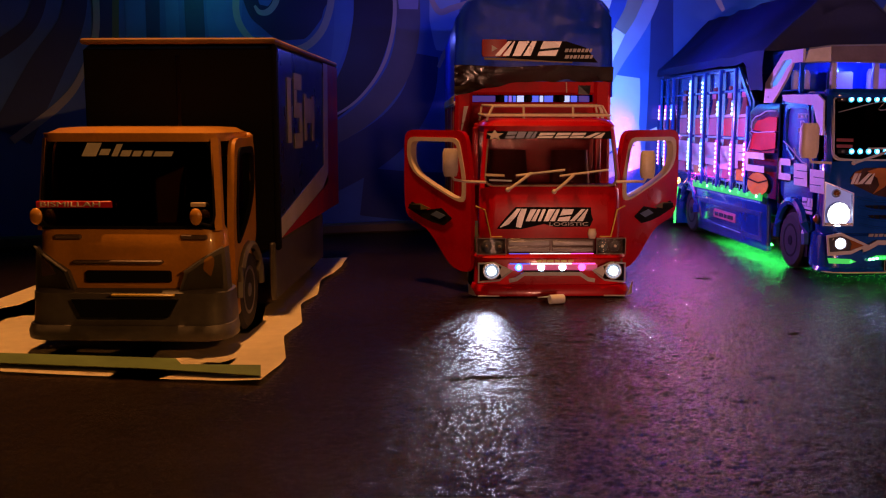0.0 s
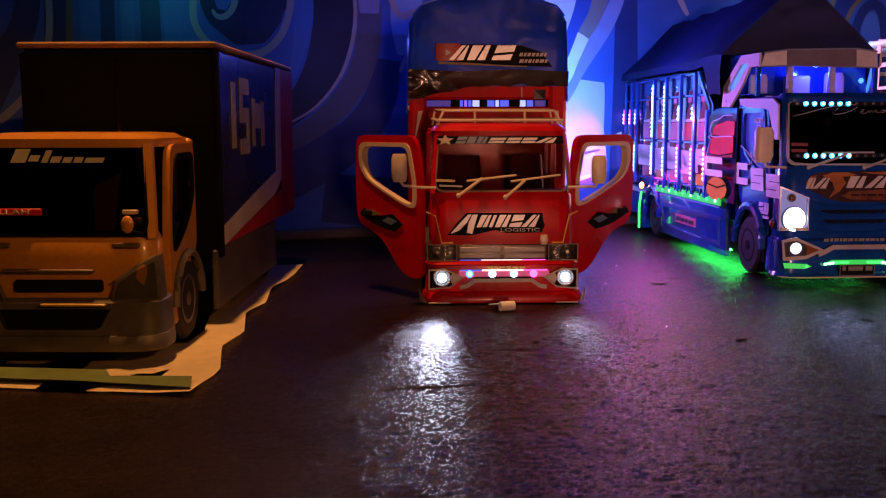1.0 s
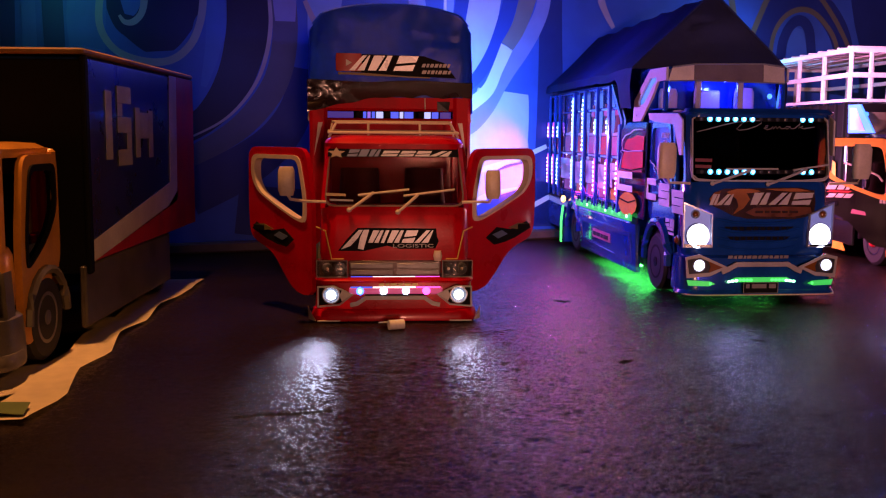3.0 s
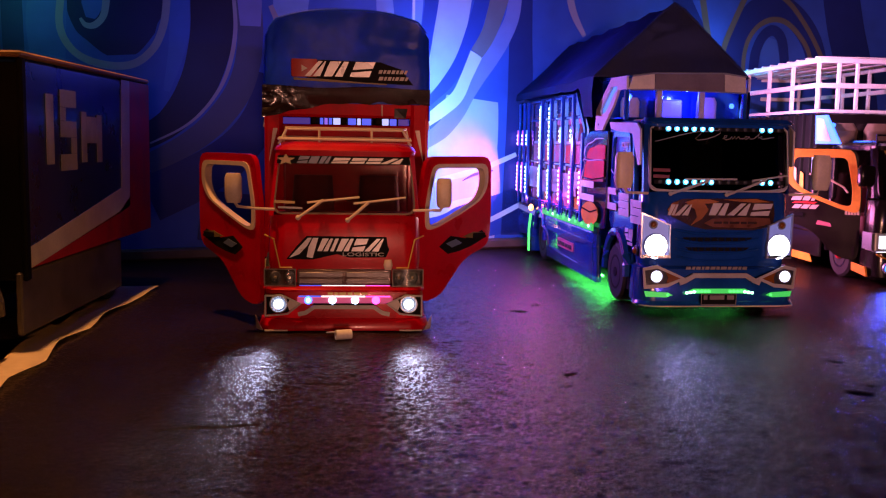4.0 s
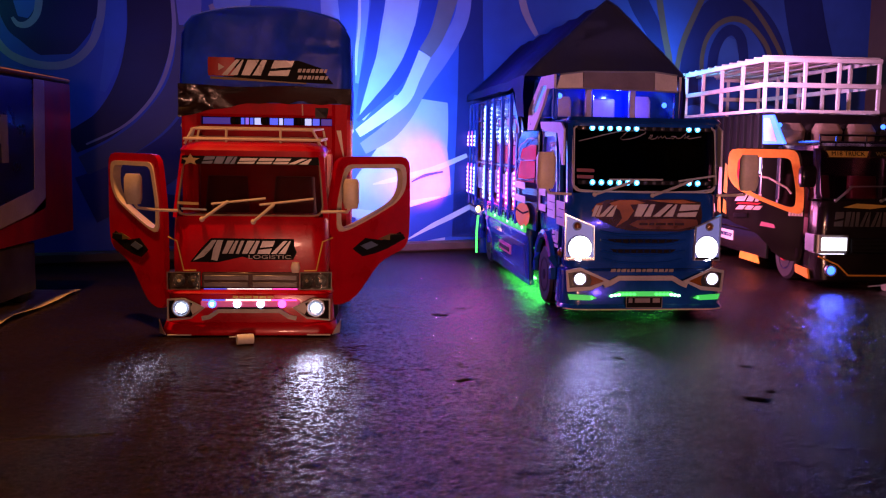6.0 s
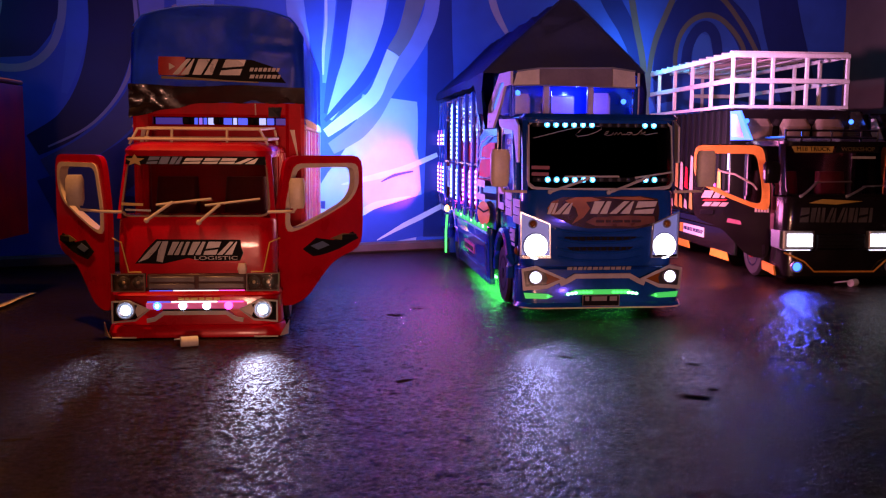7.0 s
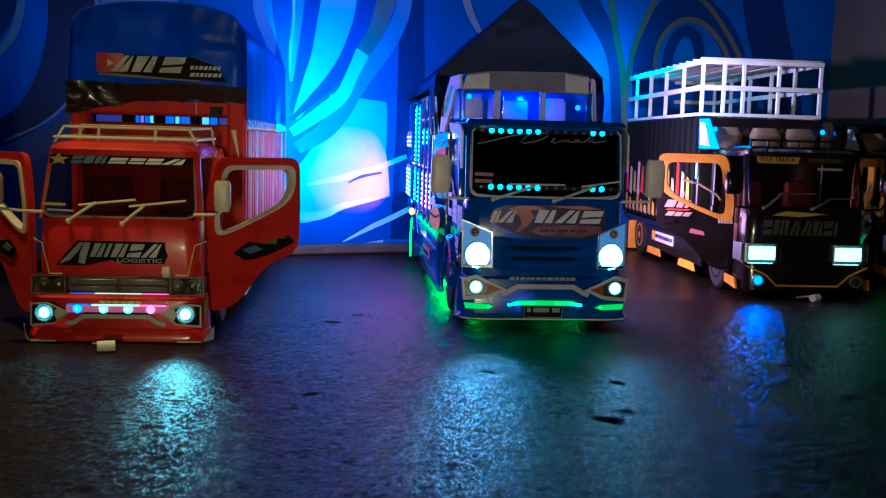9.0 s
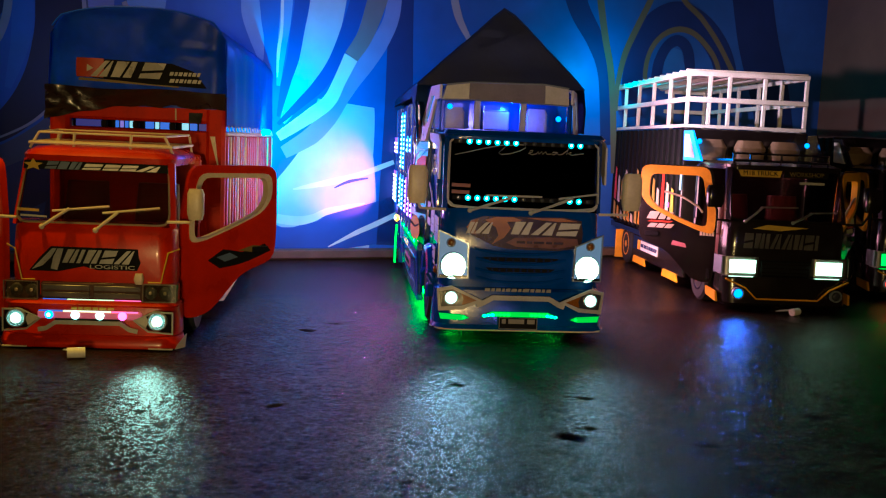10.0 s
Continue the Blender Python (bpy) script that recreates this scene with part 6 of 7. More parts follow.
def blue_bed(T):
    """Cargo bed with stakes carrying lamp strips, painted panels, skirts and the gabled tarpaulin."""
    hw, y0, y1 = 0.104, 0.178, 0.770
    part("bed", cbox(NB(), -hw, hw, y0, y1, 0.07, 0.085), BLUE, T)
    for s in (-1, 1):
        M = SIDE if s < 0 else SIDER
        S = part("side_panel", slab(NB(), [(s * (hw - 0.009), 0.225, 0.088), (s * (hw - 0.009), y1, 0.088), (s * (hw - 0.009), y1, 0.285), (s * (hw - 0.009), 0.278, 0.272), (s * (hw - 0.009), 0.225, 0.222)], (s * 0.006, 0, 0)), NIGHTBLUE, T)
        # front board that tapers in to the cab, with the red painted figure
        fx = lambda y, off: s * (0.0970 + (y - 0.13) * 0.118 + off)
        F = part("front_board", slab(NB(), [(fx(y, -0.002), y, z) for y, z in ((0.140, 0.086), (0.222, 0.088), (0.222, 0.206), (0.200, 0.2165), (0.140, 0.2165))], (s * 0.002, 0, 0)), NIGHTBLUE, S, "dark board with a red painted figure", smooth=False)
        lift = 0.0005
        for mt, nm, pts in ((DECALRED, "figure_head", [(0.206, 0.1800), (0.203, 0.1880), (0.196, 0.1935), (0.178, 0.1960), (0.164, 0.1990), (0.142, 0.1985), (0.142, 0.1795), (0.175, 0.1780)]),
                            (DECALRED, "figure_body", [(0.203, 0.1765), (0.142, 0.1775), (0.142, 0.1560), (0.180, 0.1520), (0.212, 0.1535), (0.209, 0.1680)]),
                            (BRICK, "figure_shade", [(0.214, 0.1515), (0.180, 0.1500), (0.142, 0.1540), (0.142, 0.1495), (0.217, 0.1480)]),
                            (ORANGE, "figure_ball", [(0.183 + 0.030 * math.cos(a * 0.5236), 0.1045 + 0.0165 * math.sin(a * 0.5236)) for a in range(12)]),
                            (FLATBLACK, "figure_line", [(0.212, 0.1120), (0.180, 0.1075), (0.156, 0.1120), (0.156, 0.1100), (0.180, 0.1055), (0.212, 0.1100)])):
            lift += 0.0009
            part(nm, slab(NB(), [(fx(y, lift), y, z) for y, z in pts], (s * 0.0007, 0, 0)), mt, F, smooth=False)
        part("figure_outline", tube(NB(), [(fx(y, 0.0040), y, z) for y, z in ((0.142, 0.2065), (0.158, 0.2070), (0.170, 0.2065), (0.182, 0.2020), (0.198, 0.1990), (0.207, 0.1925), (0.209, 0.1850), (0.206, 0.1800), (0.214, 0.1765), (0.206, 0.1735), (0.213, 0.1600), (0.218, 0.1500))], 0.0008, 6), LILACPRINT, F, "thin pale outline")
        part("figure_seam", tube(NB(), [(fx(y, 0.0042), y, z) for y, z in ((0.206, 0.1780), (0.190, 0.1768), (0.165, 0.1782), (0.142, 0.1784))], 0.0007, 6), LILACPRINT, F)
        block_letter("side_letter", S, "C", 0.070, 0.027, 0.009, WHITE, 0, Matrix.Translation((fx(0.18, 0.008), 0.222 if s < 0 else 0.150, 0.1220)) @ M, shear=-0.1, label="large white capital letter")
        # a painted bottle and a large letter in every gap between the stakes
        gaps = (0.232, 0.289, 0.357, 0.433, 0.502, 0.613, 0.651, 0.694, 0.738)
        xb = s * (hw - 0.0022)
        for i, (ya, yb) in enumerate(zip(gaps, gaps[1:])):
            y, w = (ya + yb) / 2, min(0.021, (yb - ya) * 0.36)
            bottle = part("bottle_panel", loft(NB(), [rring(0.0012, y - w, y + w, 0.104, 0.001, 2, xb), rring(0.0014, y - w * 1.05, y + w * 1.05, 0.196, 0.001, 2, xb), rring(0.0012, y - w * 0.4, y + w * 0.4, 0.222, 0.001, 2, xb), rring(0.0012, y - w * 0.36, y + w * 0.36, 0.246, 0.001, 2, xb)]), MAROONPRINT, S, "dark painted bottle with a red label")
            for nm, za, zb, k, mt in (("bottle_label", 0.170, 0.196, 1.0, DECALRED if i % 2 else PINKPRINT), ("bottle_band", 0.1985, 0.2020, 0.9, LILACPRINT), ("bottle_cap", 0.228, 0.238, 0.42, PINKPRINT), ("bottle_foot", 0.104, 0.120, 1.0, ORANGE if i % 3 == 0 else PINKPRINT)):
                part(nm, slab(NB(), [(s * (hw - 0.0006), y - w * k, za), (s * (hw - 0.0006), y + w * k, za), (s * (hw - 0.0006), y + w * k, zb), (s * (hw - 0.0006), y - w * k, zb + 0.002)], (s * 0.0005, 0, 0)), mt, bottle, smooth=False)
            lw = (yb - ya) * 0.82
            block_letter("side_letter", S, "FESESEFS"[i], lw, 0.036, min(0.013, lw * 0.24), WHITE, 0, Matrix.Translation((s * (hw + 0.0002), y + (lw / 2 if s < 0 else -lw / 2), 0.122 - 0.004 * (i % 2))) @ M, shear=-0.1, label="large white letter, half hidden by stakes")
        for z, ya in ((0.101, 0.230), (0.167, 0.235), (0.238, 0.252), (0.270, 0.285)):
            part("rail", cbox(NB(), s * hw - 0.0015, s * hw + 0.0025, ya, y1, z - 0.0022, z + 0.0022, 0.0008), BLUE, S)
        part("rail_end", slab(NB(), [(s * hw, 0.2240, 0.0880), (s * hw, 0.2300, 0.0880), (s * hw, 0.2310, 0.2190), (s * hw, 0.2850, 0.2700), (s * hw, 0.2790, 0.2740), (s * hw, 0.2240, 0.2220)], (s * 0.003, 0, 0)), BLUE, S)
        for i, y in enumerate((0.232, 0.289, 0.357, 0.433, 0.502, 0.613, 0.651, 0.694, 0.738)):
            top = 0.2150 if i == 0 else 0.2720
            st = part("stake", cbox(NB(), s * (hw + 0.003) - 0.0025, s * (hw + 0.003) + 0.0025, y - 0.0042, y + 0.0042, 0.088, top, 0.001), BLUE, T)
            spans = ((0.112, 0.163),) if i == 0 else ((0.110, 0.163), (0.200, 0.224)) if i < 3 else ((0.108, 0.163), (0.172, 0.262)) if i < 5 else ((0.108, 0.163), (0.194, 0.222))
            for j, (z0, z1) in enumerate(spans):
                hue, bead = (STRIP_VIOLET, GLOW_LILAC) if i < 3 and j == 0 or i > 5 else (STRIP_BLUE, GLOW_ICE) if i % 2 else (STRIP_PALE, GLOW_ICE)
                q = part("led_strip", cbox(NB(), s * (hw + 0.0062) - 0.0008, s * (hw + 0.0062) + 0.0008, y - 0.0030, y + 0.0030, z0, z1, 0.0004), hue, st, "glowing lamp strip")
                bm = NB()
                for n in range(int((z1 - z0) / 0.0072)):
                    ball(bm, (s * (hw + 0.0073), y, z0 + 0.0036 + 0.0072 * n), 0.0016, 0.7, 1, 1.15, 6)
                tagged(part("bead_row", bm, bead, q), "row of tiny bright lamp beads", kind="stuff")
        Q = part("side_skirt", loft(NB(), [rring(0.004, 0.150, 0.455, 0.013, 0.003, 2, s * 0.100), rring(0.004, 0.148, 0.462, 0.078, 0.003, 2, s * 0.103)]), BLUE, T)
        part("skirt_panel", hoop(NB(), [(s * 0.1035, 0.165, 0.024), (s * 0.1035, 0.440, 0.024), (s * 0.1065, 0.445, 0.066), (s * 0.1065, 0.165, 0.066)], [(s * 0.1037, 0.177, 0.031), (s * 0.1037, 0.430, 0.031), (s * 0.1062, 0.435, 0.059), (s * 0.1062, 0.177, 0.059)], (s * 0.0015, 0, 0)), BLUE, Q)
        bars("skirt_sign", Q, [(0, 0.098, 0, 0.0135)], PINKPRINT, 0, 0, 0, m=Matrix.Translation((s * 0.1062, 0.367 if s < 0 else 0.269, 0.0395)) @ M)
        bars("skirt_word", Q, [(0.006, 0.016, 0, 0.006), (0.026, 0.020, 0, 0.006), (0.050, 0.012, 0, 0.006), (0.066, 0.024, 0, 0.006)], NIGHTBLUE, 0, 0, 0, m=Matrix.Translation((s * 0.1071, 0.367 if s < 0 else 0.269, 0.0430)) @ M)
        part("skirt_line", tube(NB(), [(s * 0.1045, 0.250, 0.0270), (s * 0.1042, 0.430, 0.0300)], 0.0010, 6), REFLECTOR, Q)
        part("green_strip", cbox(NB(), s * 0.0935 - 0.0015, s * 0.0935 + 0.0015, 0.155, 0.450, 0.0200, 0.0225, 0.0005), GLOW_UNDER, Q, "green glowing strip")
        part("bed_strip", cbox(NB(), s * 0.1060 - 0.0015, s * 0.1060 + 0.0015, 0.170, 0.480, 0.0810, 0.0920, 0.0005), GLOW_GREEN_DIM, Q, "green glowing strip")
        for i in range(8):
            part("bead", ball(NB(), (s * 0.1078, 0.185 + 0.036 * i, 0.0870), 0.0024, 0.6, 1.4, 1, 8), GLOW_GREEN if i % 3 else GLOW_MINT, Q)
        for i in range(10):
            part("bed_tooth", cbox(NB(), s * 0.1072 - 0.001, s * 0.1072 + 0.001, 0.190 + 0.030 * i, 0.196 + 0.030 * i, 0.0890, 0.1000, 0.0004), NIGHTBLUE, Q)
        part("rear_strip", tube(NB(), [(s * 0.111, 0.566, 0.008), (s * 0.111, 0.568, 0.046), (s * 0.110, 0.560, 0.074)], 0.0020), GLOW_GREEN, T, "green glowing strip")
        r = part("rear_marker", ball(NB(), (s * 0.111, 0.555, 0.0860), 0.0060, 0.7, 1, 1, 10), GLOW_AMBER, T, "amber rear marker")
        part("core", ball(NB(), (s * 0.1135, 0.552, 0.0860), 0.0032, 0.8, 1, 1, 8), GLOW_SOFT, r)
        part("mud_flap", cbox(NB(), s * 0.085 - 0.02, s * 0.085 + 0.02, 0.578, 0.581, 0.006, 0.07), BLUE, T)
        part("rear_skirt", cbox(NB(), s * 0.100 - 0.003, s * 0.100 + 0.003, 0.590, y1, 0.030, 0.070), BLUE, T)
    part("tailboard", cbox(NB(), -hw, hw, y1 - 0.006, y1, 0.086, 0.285), BLUE, T)
    part("under_strip", cbox(NB(), -0.080, 0.080, 0.006, 0.009, 0.0180, 0.0205, 0.0005), GLOW_UNDER, T, "green glowing strip")
    # gabled navy tarpaulin with a soft ridge and sagging slopes
    prof = ((-0.1125, 0.235), (-0.1150, 0.265), (-0.1130, 0.2890), (-0.0910, 0.3105), (-0.0720, 0.3280), (-0.0540, 0.3440), (-0.0360, 0.3615), (-0.0190, 0.3780), (-0.0060, 0.3890), (0.0080, 0.3810), (0.0270, 0.3640), (0.0490, 0.3430), (0.0650, 0.3285), (0.0810, 0.3140), (0.1040, 0.2910), (0.1080, 0.265), (0.1070, 0.235))
    bm = NB()
    rows = []
    for j in range(25):
        y = y0 - 0.012 + (y1 - y0 + 0.014) * j / 24
        rr = []
        for x, z in prof:
            if z < 0.289 and j >= 3:
                z = max(z, 0.276 + 0.0012 * (j % 2))
            n = 0.0035 * noise.noise(Vector((x * 26, y * 12, 7))) + 0.0012 * noise.noise(Vector((x * 80, y * 40, 2)))
            rr.append(bm.verts.new((x + n * 0.5, y, z + n - 0.004 * abs(math.sin(j * 0.8)) * (z > 0.3))))
        rows.append(rr)
    for a, c in zip(rows, rows[1:]):
        for i in range(len(a) - 1):
            bm.faces.new((a[i], a[i + 1], c[i + 1], c[i]))
    bm.faces.new(rows[0][2:15])
    bmesh.ops.solidify(bm, geom=bm.faces[:], thickness=0.0012)
    C = part("tarpaulin", bm, NAVY, T, "dark navy cloth tarpaulin, gabled")
    part("front_hem", tube(NB(), [(x, y0 - 0.0135, z) for x, z in prof[2:15]], 0.0016, 6), NAVY, C, "tarpaulin hem")


# ---- black truck ----
MAROON = surface("maroon_seat", (0.10, 0.01, 0.012), 0.6)


def dark_truck(m, name_label, caged, body, frame_mat, doors, lights, lampmats):
    T = thing("toy_truck", m, name_label, "toy truck", "toy trucks in a row")
    P = dict(hw=0.088, hw1=0.082, zb=0.048, zw0=0.128, zw1=0.200, zr=0.209, dep=0.15, slope=0.022, door=0.112, zd=0.03, trim=0.17)
    chassis(T, 0.62, 0.096, (0.085, 0.52), rims=(CHROME, ORANGE))
    cab(T, P, body, body, frame_mat, glass=REDGLASS, seal=BLACK, open_doors=doors, seats=MAROON, decals="mark" if lights else False)
    b = bumper(T, 0.092, 0.008, 0.052, body)
    part("bumper_line", tube(NB(), [(-0.088, -0.013, 0.046), (-0.06, -0.0165, 0.034), (-0.044, -0.0165, 0.019), (0.044, -0.0165, 0.019), (0.06, -0.0165, 0.034), (0.088, -0.013, 0.046)], 0.0013), ORANGE, b, "thin orange line")
    for s in (-1, 1):
        h = part("headlamp", loft(NB(), [rring(0.026, -0.006, 0.02, 0.050, 0.006, 3, s * 0.064), rring(0.026, -0.005, 0.02, 0.076, 0.006, 3, s * 0.064)]), STEEL, T)
        part("main_bulb", loft(NB(), [rring(0.019, -0.009, 0.0, 0.054, 0.004, 3, s * 0.062), rring(0.019, -0.0085, 0.0, 0.072, 0.004, 3, s * 0.062)]), lampmats[0 if s < 0 else 1], h)
        part("lamp_ledge", cbox(NB(), s * 0.064 - 0.026, s * 0.064 + 0.026, -0.0095, 0.0, 0.0465, 0.0495, 0.0008), CHROME, h)
        part("side_lamp", slab(NB(), [(s * 0.0900, -0.004, 0.0520), (s * 0.0900, -0.004, 0.0760), (s * 0.0960, 0.012, 0.0780), (s * 0.0960, 0.012, 0.0530)], (s * 0.0015, 0, 0)), REFLECTOR, h)
        round_lamp(T, "fog_lamp", s * 0.070, -0.0145, 0.026, 0.0065, lampmats[2 if s < 0 else 3])
        part("side_skirt_tip", slab(NB(), [(s * 0.094, -0.004, 0.012), (s * 0.094, 0.04, 0.016), (s * 0.095, 0.04, 0.028), (s * 0.095, 0.0, 0.026)], (s * 0.003, 0, 0)), frame_mat, b)
        part("fender", tube(NB(), [(s * 0.094, 0.085 + 0.043 * math.cos(a / 10 * math.pi), 0.037 + 0.044 * math.sin(a / 10 * math.pi)) for a in range(11)], 0.004), body, T)
        mirror(T, s * 0.112, -0.016, 0.16, s, (s * 0.084, 0.0, 0.126), BLACK)
    if lights:
        # red hub caps
        for s in (-1, 1):
            part("hub_cap", ball(NB(), (s * 0.0955, 0.085, 0.037), 0.0095, 0.5, 1, 1), DECALRED, T, "red hub cap")
    part("grille", cbox(NB(), -0.036, 0.036, -0.005, 0.002, 0.05, 0.072), FLATBLACK, T)
    for z in (0.055, 0.061, 0.067):
        part("grille_bar", cbox(NB(), -0.034, 0.034, -0.0065, -0.005, z - 0.001, z + 0.001, 0.0004), BLACK, T)
    blocks("front_name", T, [(-0.0620, 0.0125, "step"), (-0.0465, 0.0130, "cut"), (-0.0310, 0.0050, ""), (-0.0230, 0.0130, "wedge"), (-0.0065, 0.0130, "wedge"), (0.0095, 0.0130, "cut"), (0.0250, 0.0125, "step"), (0.0400, 0.0045, "")], DULLSILVER if lights else BLACK, -0.0024, 0.0885, 0.0210, 0.06, label="dull silver name as plain shapes")
    part("front_flash", slab(NB(), [(-0.05, -0.0024, 0.116), (-0.03, -0.0024, 0.122), (0.03, -0.0024, 0.119), (-0.01, -0.0024, 0.114)], (0, -0.0006, 0)), GOLD, T, smooth=False)
    wipers(T, P, (((-0.062, 0.126), (-0.038, 0.146), (-0.040, 0.146), (0.014, 0.147)), ((0.006, 0.126), (0.032, 0.140), (0.030, 0.140), (0.070, 0.142))), STEEL)
    k = P["slope"] / (P["zw1"] - P["zw0"])
    if lights:
        part("sticker", slab(NB(), [(-0.066, k * 0.060 - 0.002, 0.188), (-0.01, k * 0.060 - 0.002, 0.188), (-0.006, k * 0.070 - 0.002, 0.198), (-0.070, k * 0.070 - 0.002, 0.198)], (0, -0.0006, 0)), GOLD, T, "gold windscreen sticker", smooth=False)
        lettering("sticker_text", "M18 TRUCK", 0.009, pose(-0.038, k * 0.065 - 0.0034, 0.193, -math.degrees(math.atan(k))), FLATBLACK, T, "black capital letters", 0.050)
        part("sticker", slab(NB(), [(-0.005, k * 0.060 - 0.002, 0.188), (0.060, k * 0.060 - 0.002, 0.188), (0.062, k * 0.070 - 0.002, 0.198), (-0.002, k * 0.070 - 0.002, 0.198)], (0, -0.0006, 0)), FLATBLACK, T, "black windscreen sticker", smooth=False)
        lettering("sticker_text", "WORKSHOP", 0.0085, pose(0.029, k * 0.065 - 0.0034, 0.193, -math.degrees(math.atan(k))), OLIVE, T, "dull gold capital letters", 0.050)
        bars("windscreen_word", T, [(0, 0.036, 0.0, 0.0035)], DECALGREY, k * 0.052 - 0.002, 0.018, 0.1795, label="small grey word as bars")
    # roof rack in chrome
    R = part("roof_rack", tube(NB(), [(-0.07, 0.04, 0.210), (0.07, 0.04, 0.210), (0.07, 0.11, 0.210), (-0.07, 0.11, 0.210), (-0.07, 0.04, 0.210)], 0.0016), CHROME, T)
    part("rail", tube(NB(), [(-0.07, 0.04, 0.220), (0.07, 0.04, 0.220)], 0.0016), CHROME, R)
    for x in (-0.07, -0.045, 0.0, 0.045, 0.07):
        part("post", tube(NB(), [(x, 0.04, 0.203), (x, 0.04, 0.221)], 0.0015), CHROME, R)
    # headboard with seats above the cab
    hw, y0, y1 = 0.098, 0.188, 0.685
    H = part("headboard", cbox(NB(), -hw, hw, y0 - 0.006, y0 + 0.002, 0.06, 0.256), body, T)
    for s in (-1, 1):
        # left fin glows of itself, for the blue light that falls on it
        c = part("side_fin", slab(NB(), [(s * 0.094, 0.10, 0.206), (s * 0.096, y0 - 0.008, 0.206), (s * 0.098, y0 - 0.008, 0.252), (s * 0.096, 0.145, 0.252)], (s * 0.003, 0, 0)), GLOW_BLUE if s < 0 and lights else body, T)
        part("fin_panel", slab(NB(), [(s * 0.0985, 0.125, 0.210), (s * 0.1005, y0 - 0.02, 0.212), (s * 0.102, y0 - 0.02, 0.246), (s * 0.100, 0.155, 0.246)], (s * 0.001, 0, 0)), WHITE, c)
        part("led", ball(NB(), (s * 0.085, 0.15, 0.236), 0.004, 1, 1, 1, 8), GLOW_BLUE if lights else BLACK, H)
    for x in (-0.062, 0.0, 0.055):
        part("cushion", loft(NB(), [rring(0.022, 0.155, 0.178, 0.208, 0.008, 3, x), rring(0.024, 0.152, 0.178, 0.228, 0.01, 3, x), rring(0.018, 0.158, 0.176, 0.240, 0.008, 3, x)]), RATTAN, H)
    if lights:
        # small lamps on the edge of the headboard and the front of the bed, seen through the open door's window
        L = part("lamp_strip", cbox(NB(), -hw - 0.0030, -hw - 0.0005, y0 - 0.007, y0 - 0.003, 0.158, 0.196, 0.0008), GLOW_STRIPWHITE, H, "pale glowing lamp strip")
        part("lamp_bead", ball(NB(), (-hw - 0.004, y0 - 0.005, 0.192), 0.0042, 0.7, 1, 1, 10), GLOW_SOFT, L)
        for y, z in ((0.238, 0.131), (0.202, 0.076)):
            part("bed_lamp", ball(NB(), (-hw - 0.0045, y, z), 0.0045, 0.6, 1, 1, 10), GLOW_BAR_PINK, H, "small pink lamp")
    # slatted cargo bed
    part("bed", cbox(NB(), -hw, hw, y0, y1, 0.062, 0.074), body, T)
    part("tailboard", cbox(NB(), -hw, hw, y1 - 0.006, y1, 0.074, 0.255), body, T)
    for s in (-1, 1):
        S = part("side_board", cbox(NB(), s * (hw - 0.004) - 0.002, s * (hw - 0.004) + 0.002, y0 + 0.004, y1 - 0.008, 0.076, 0.254), FLATBLACK, T)
        for k2 in range(16):
            y = y0 + 0.012 + (y1 - y0 - 0.024) * k2 / 15
            part("slat", cbox(NB(), s * hw - 0.003, s * hw + 0.003, y - 0.005, y + 0.005, 0.076, 0.255, 0.001), FLATBLACK, S)
        if lights:
            for k2 in range(15):
                y = y0 + 0.02 + 0.0275 * k2
                for z, h, mt in ((0.082, 0.018 + 0.008 * (k2 % 3), (CREAM, ORANGE, GOLD)[k2 % 3]), (0.118 - 0.004 * (k2 % 2), 0.042 + 0.012 * (k2 % 3), (GOLD, CREAM, DECALRED, CREAM)[k2 % 4])):
                    part("side_picture", slab(NB(), [(s * (hw + 0.0032), y, z), (s * (hw + 0.0032), y + 0.018, z + 0.003), (s * (hw + 0.0032), y + 0.015, z + h), (s * (hw + 0.0032), y + 0.004, z + h - 0.004)], (s * 0.0006, 0, 0)), mt, S, smooth=False)
        Q = part("side_skirt", cbox(NB(), s * 0.094 - 0.003, s * 0.094 + 0.003, 0.15, 0.455, 0.022, 0.062), body, T)
        for y in (0.17, 0.36):
            part("skirt_flash", slab(NB(), [(s * 0.0972, y, 0.012), (s * 0.0972, y + 0.085, 0.012), (s * 0.0972, y + 0.08, 0.024), (s * 0.0972, y + 0.01, 0.024)], (s * 0.002, 0, 0)), frame_mat, Q)
        bars("skirt_sign", Q, [(0, 0.11, 0, 0.017)], WHITE if lights else body, 0, 0, 0, m=Matrix.Translation((s * 0.0975, 0.40 if s < 0 else 0.29, 0.038)) @ (SIDE if s < 0 else SIDER), label="white sign with dark words")
        if lights:
            lettering("skirt_word", "M18 TRUCK WORKSHOP", 0.0095, Matrix.Translation((s * 0.0985, 0.345, 0.0465)) @ (SIDE if s < 0 else SIDER), NAVY, Q, "dark blue capital letters", 0.100)
            part("sign_end", cbox(NB(), s * 0.0985 - 0.0004, s * 0.0985 + 0.0004, 0.402, 0.418, 0.038, 0.055, 0.0003), ORANGE, Q)
        part("mud_flap", cbox(NB(), s * 0.084 - 0.018, s * 0.084 + 0.018, 0.572, 0.575, 0.004, 0.06), ORANGE if lights else body, T)
    if caged:
        cage(T, hw, y0, y1)
    return T


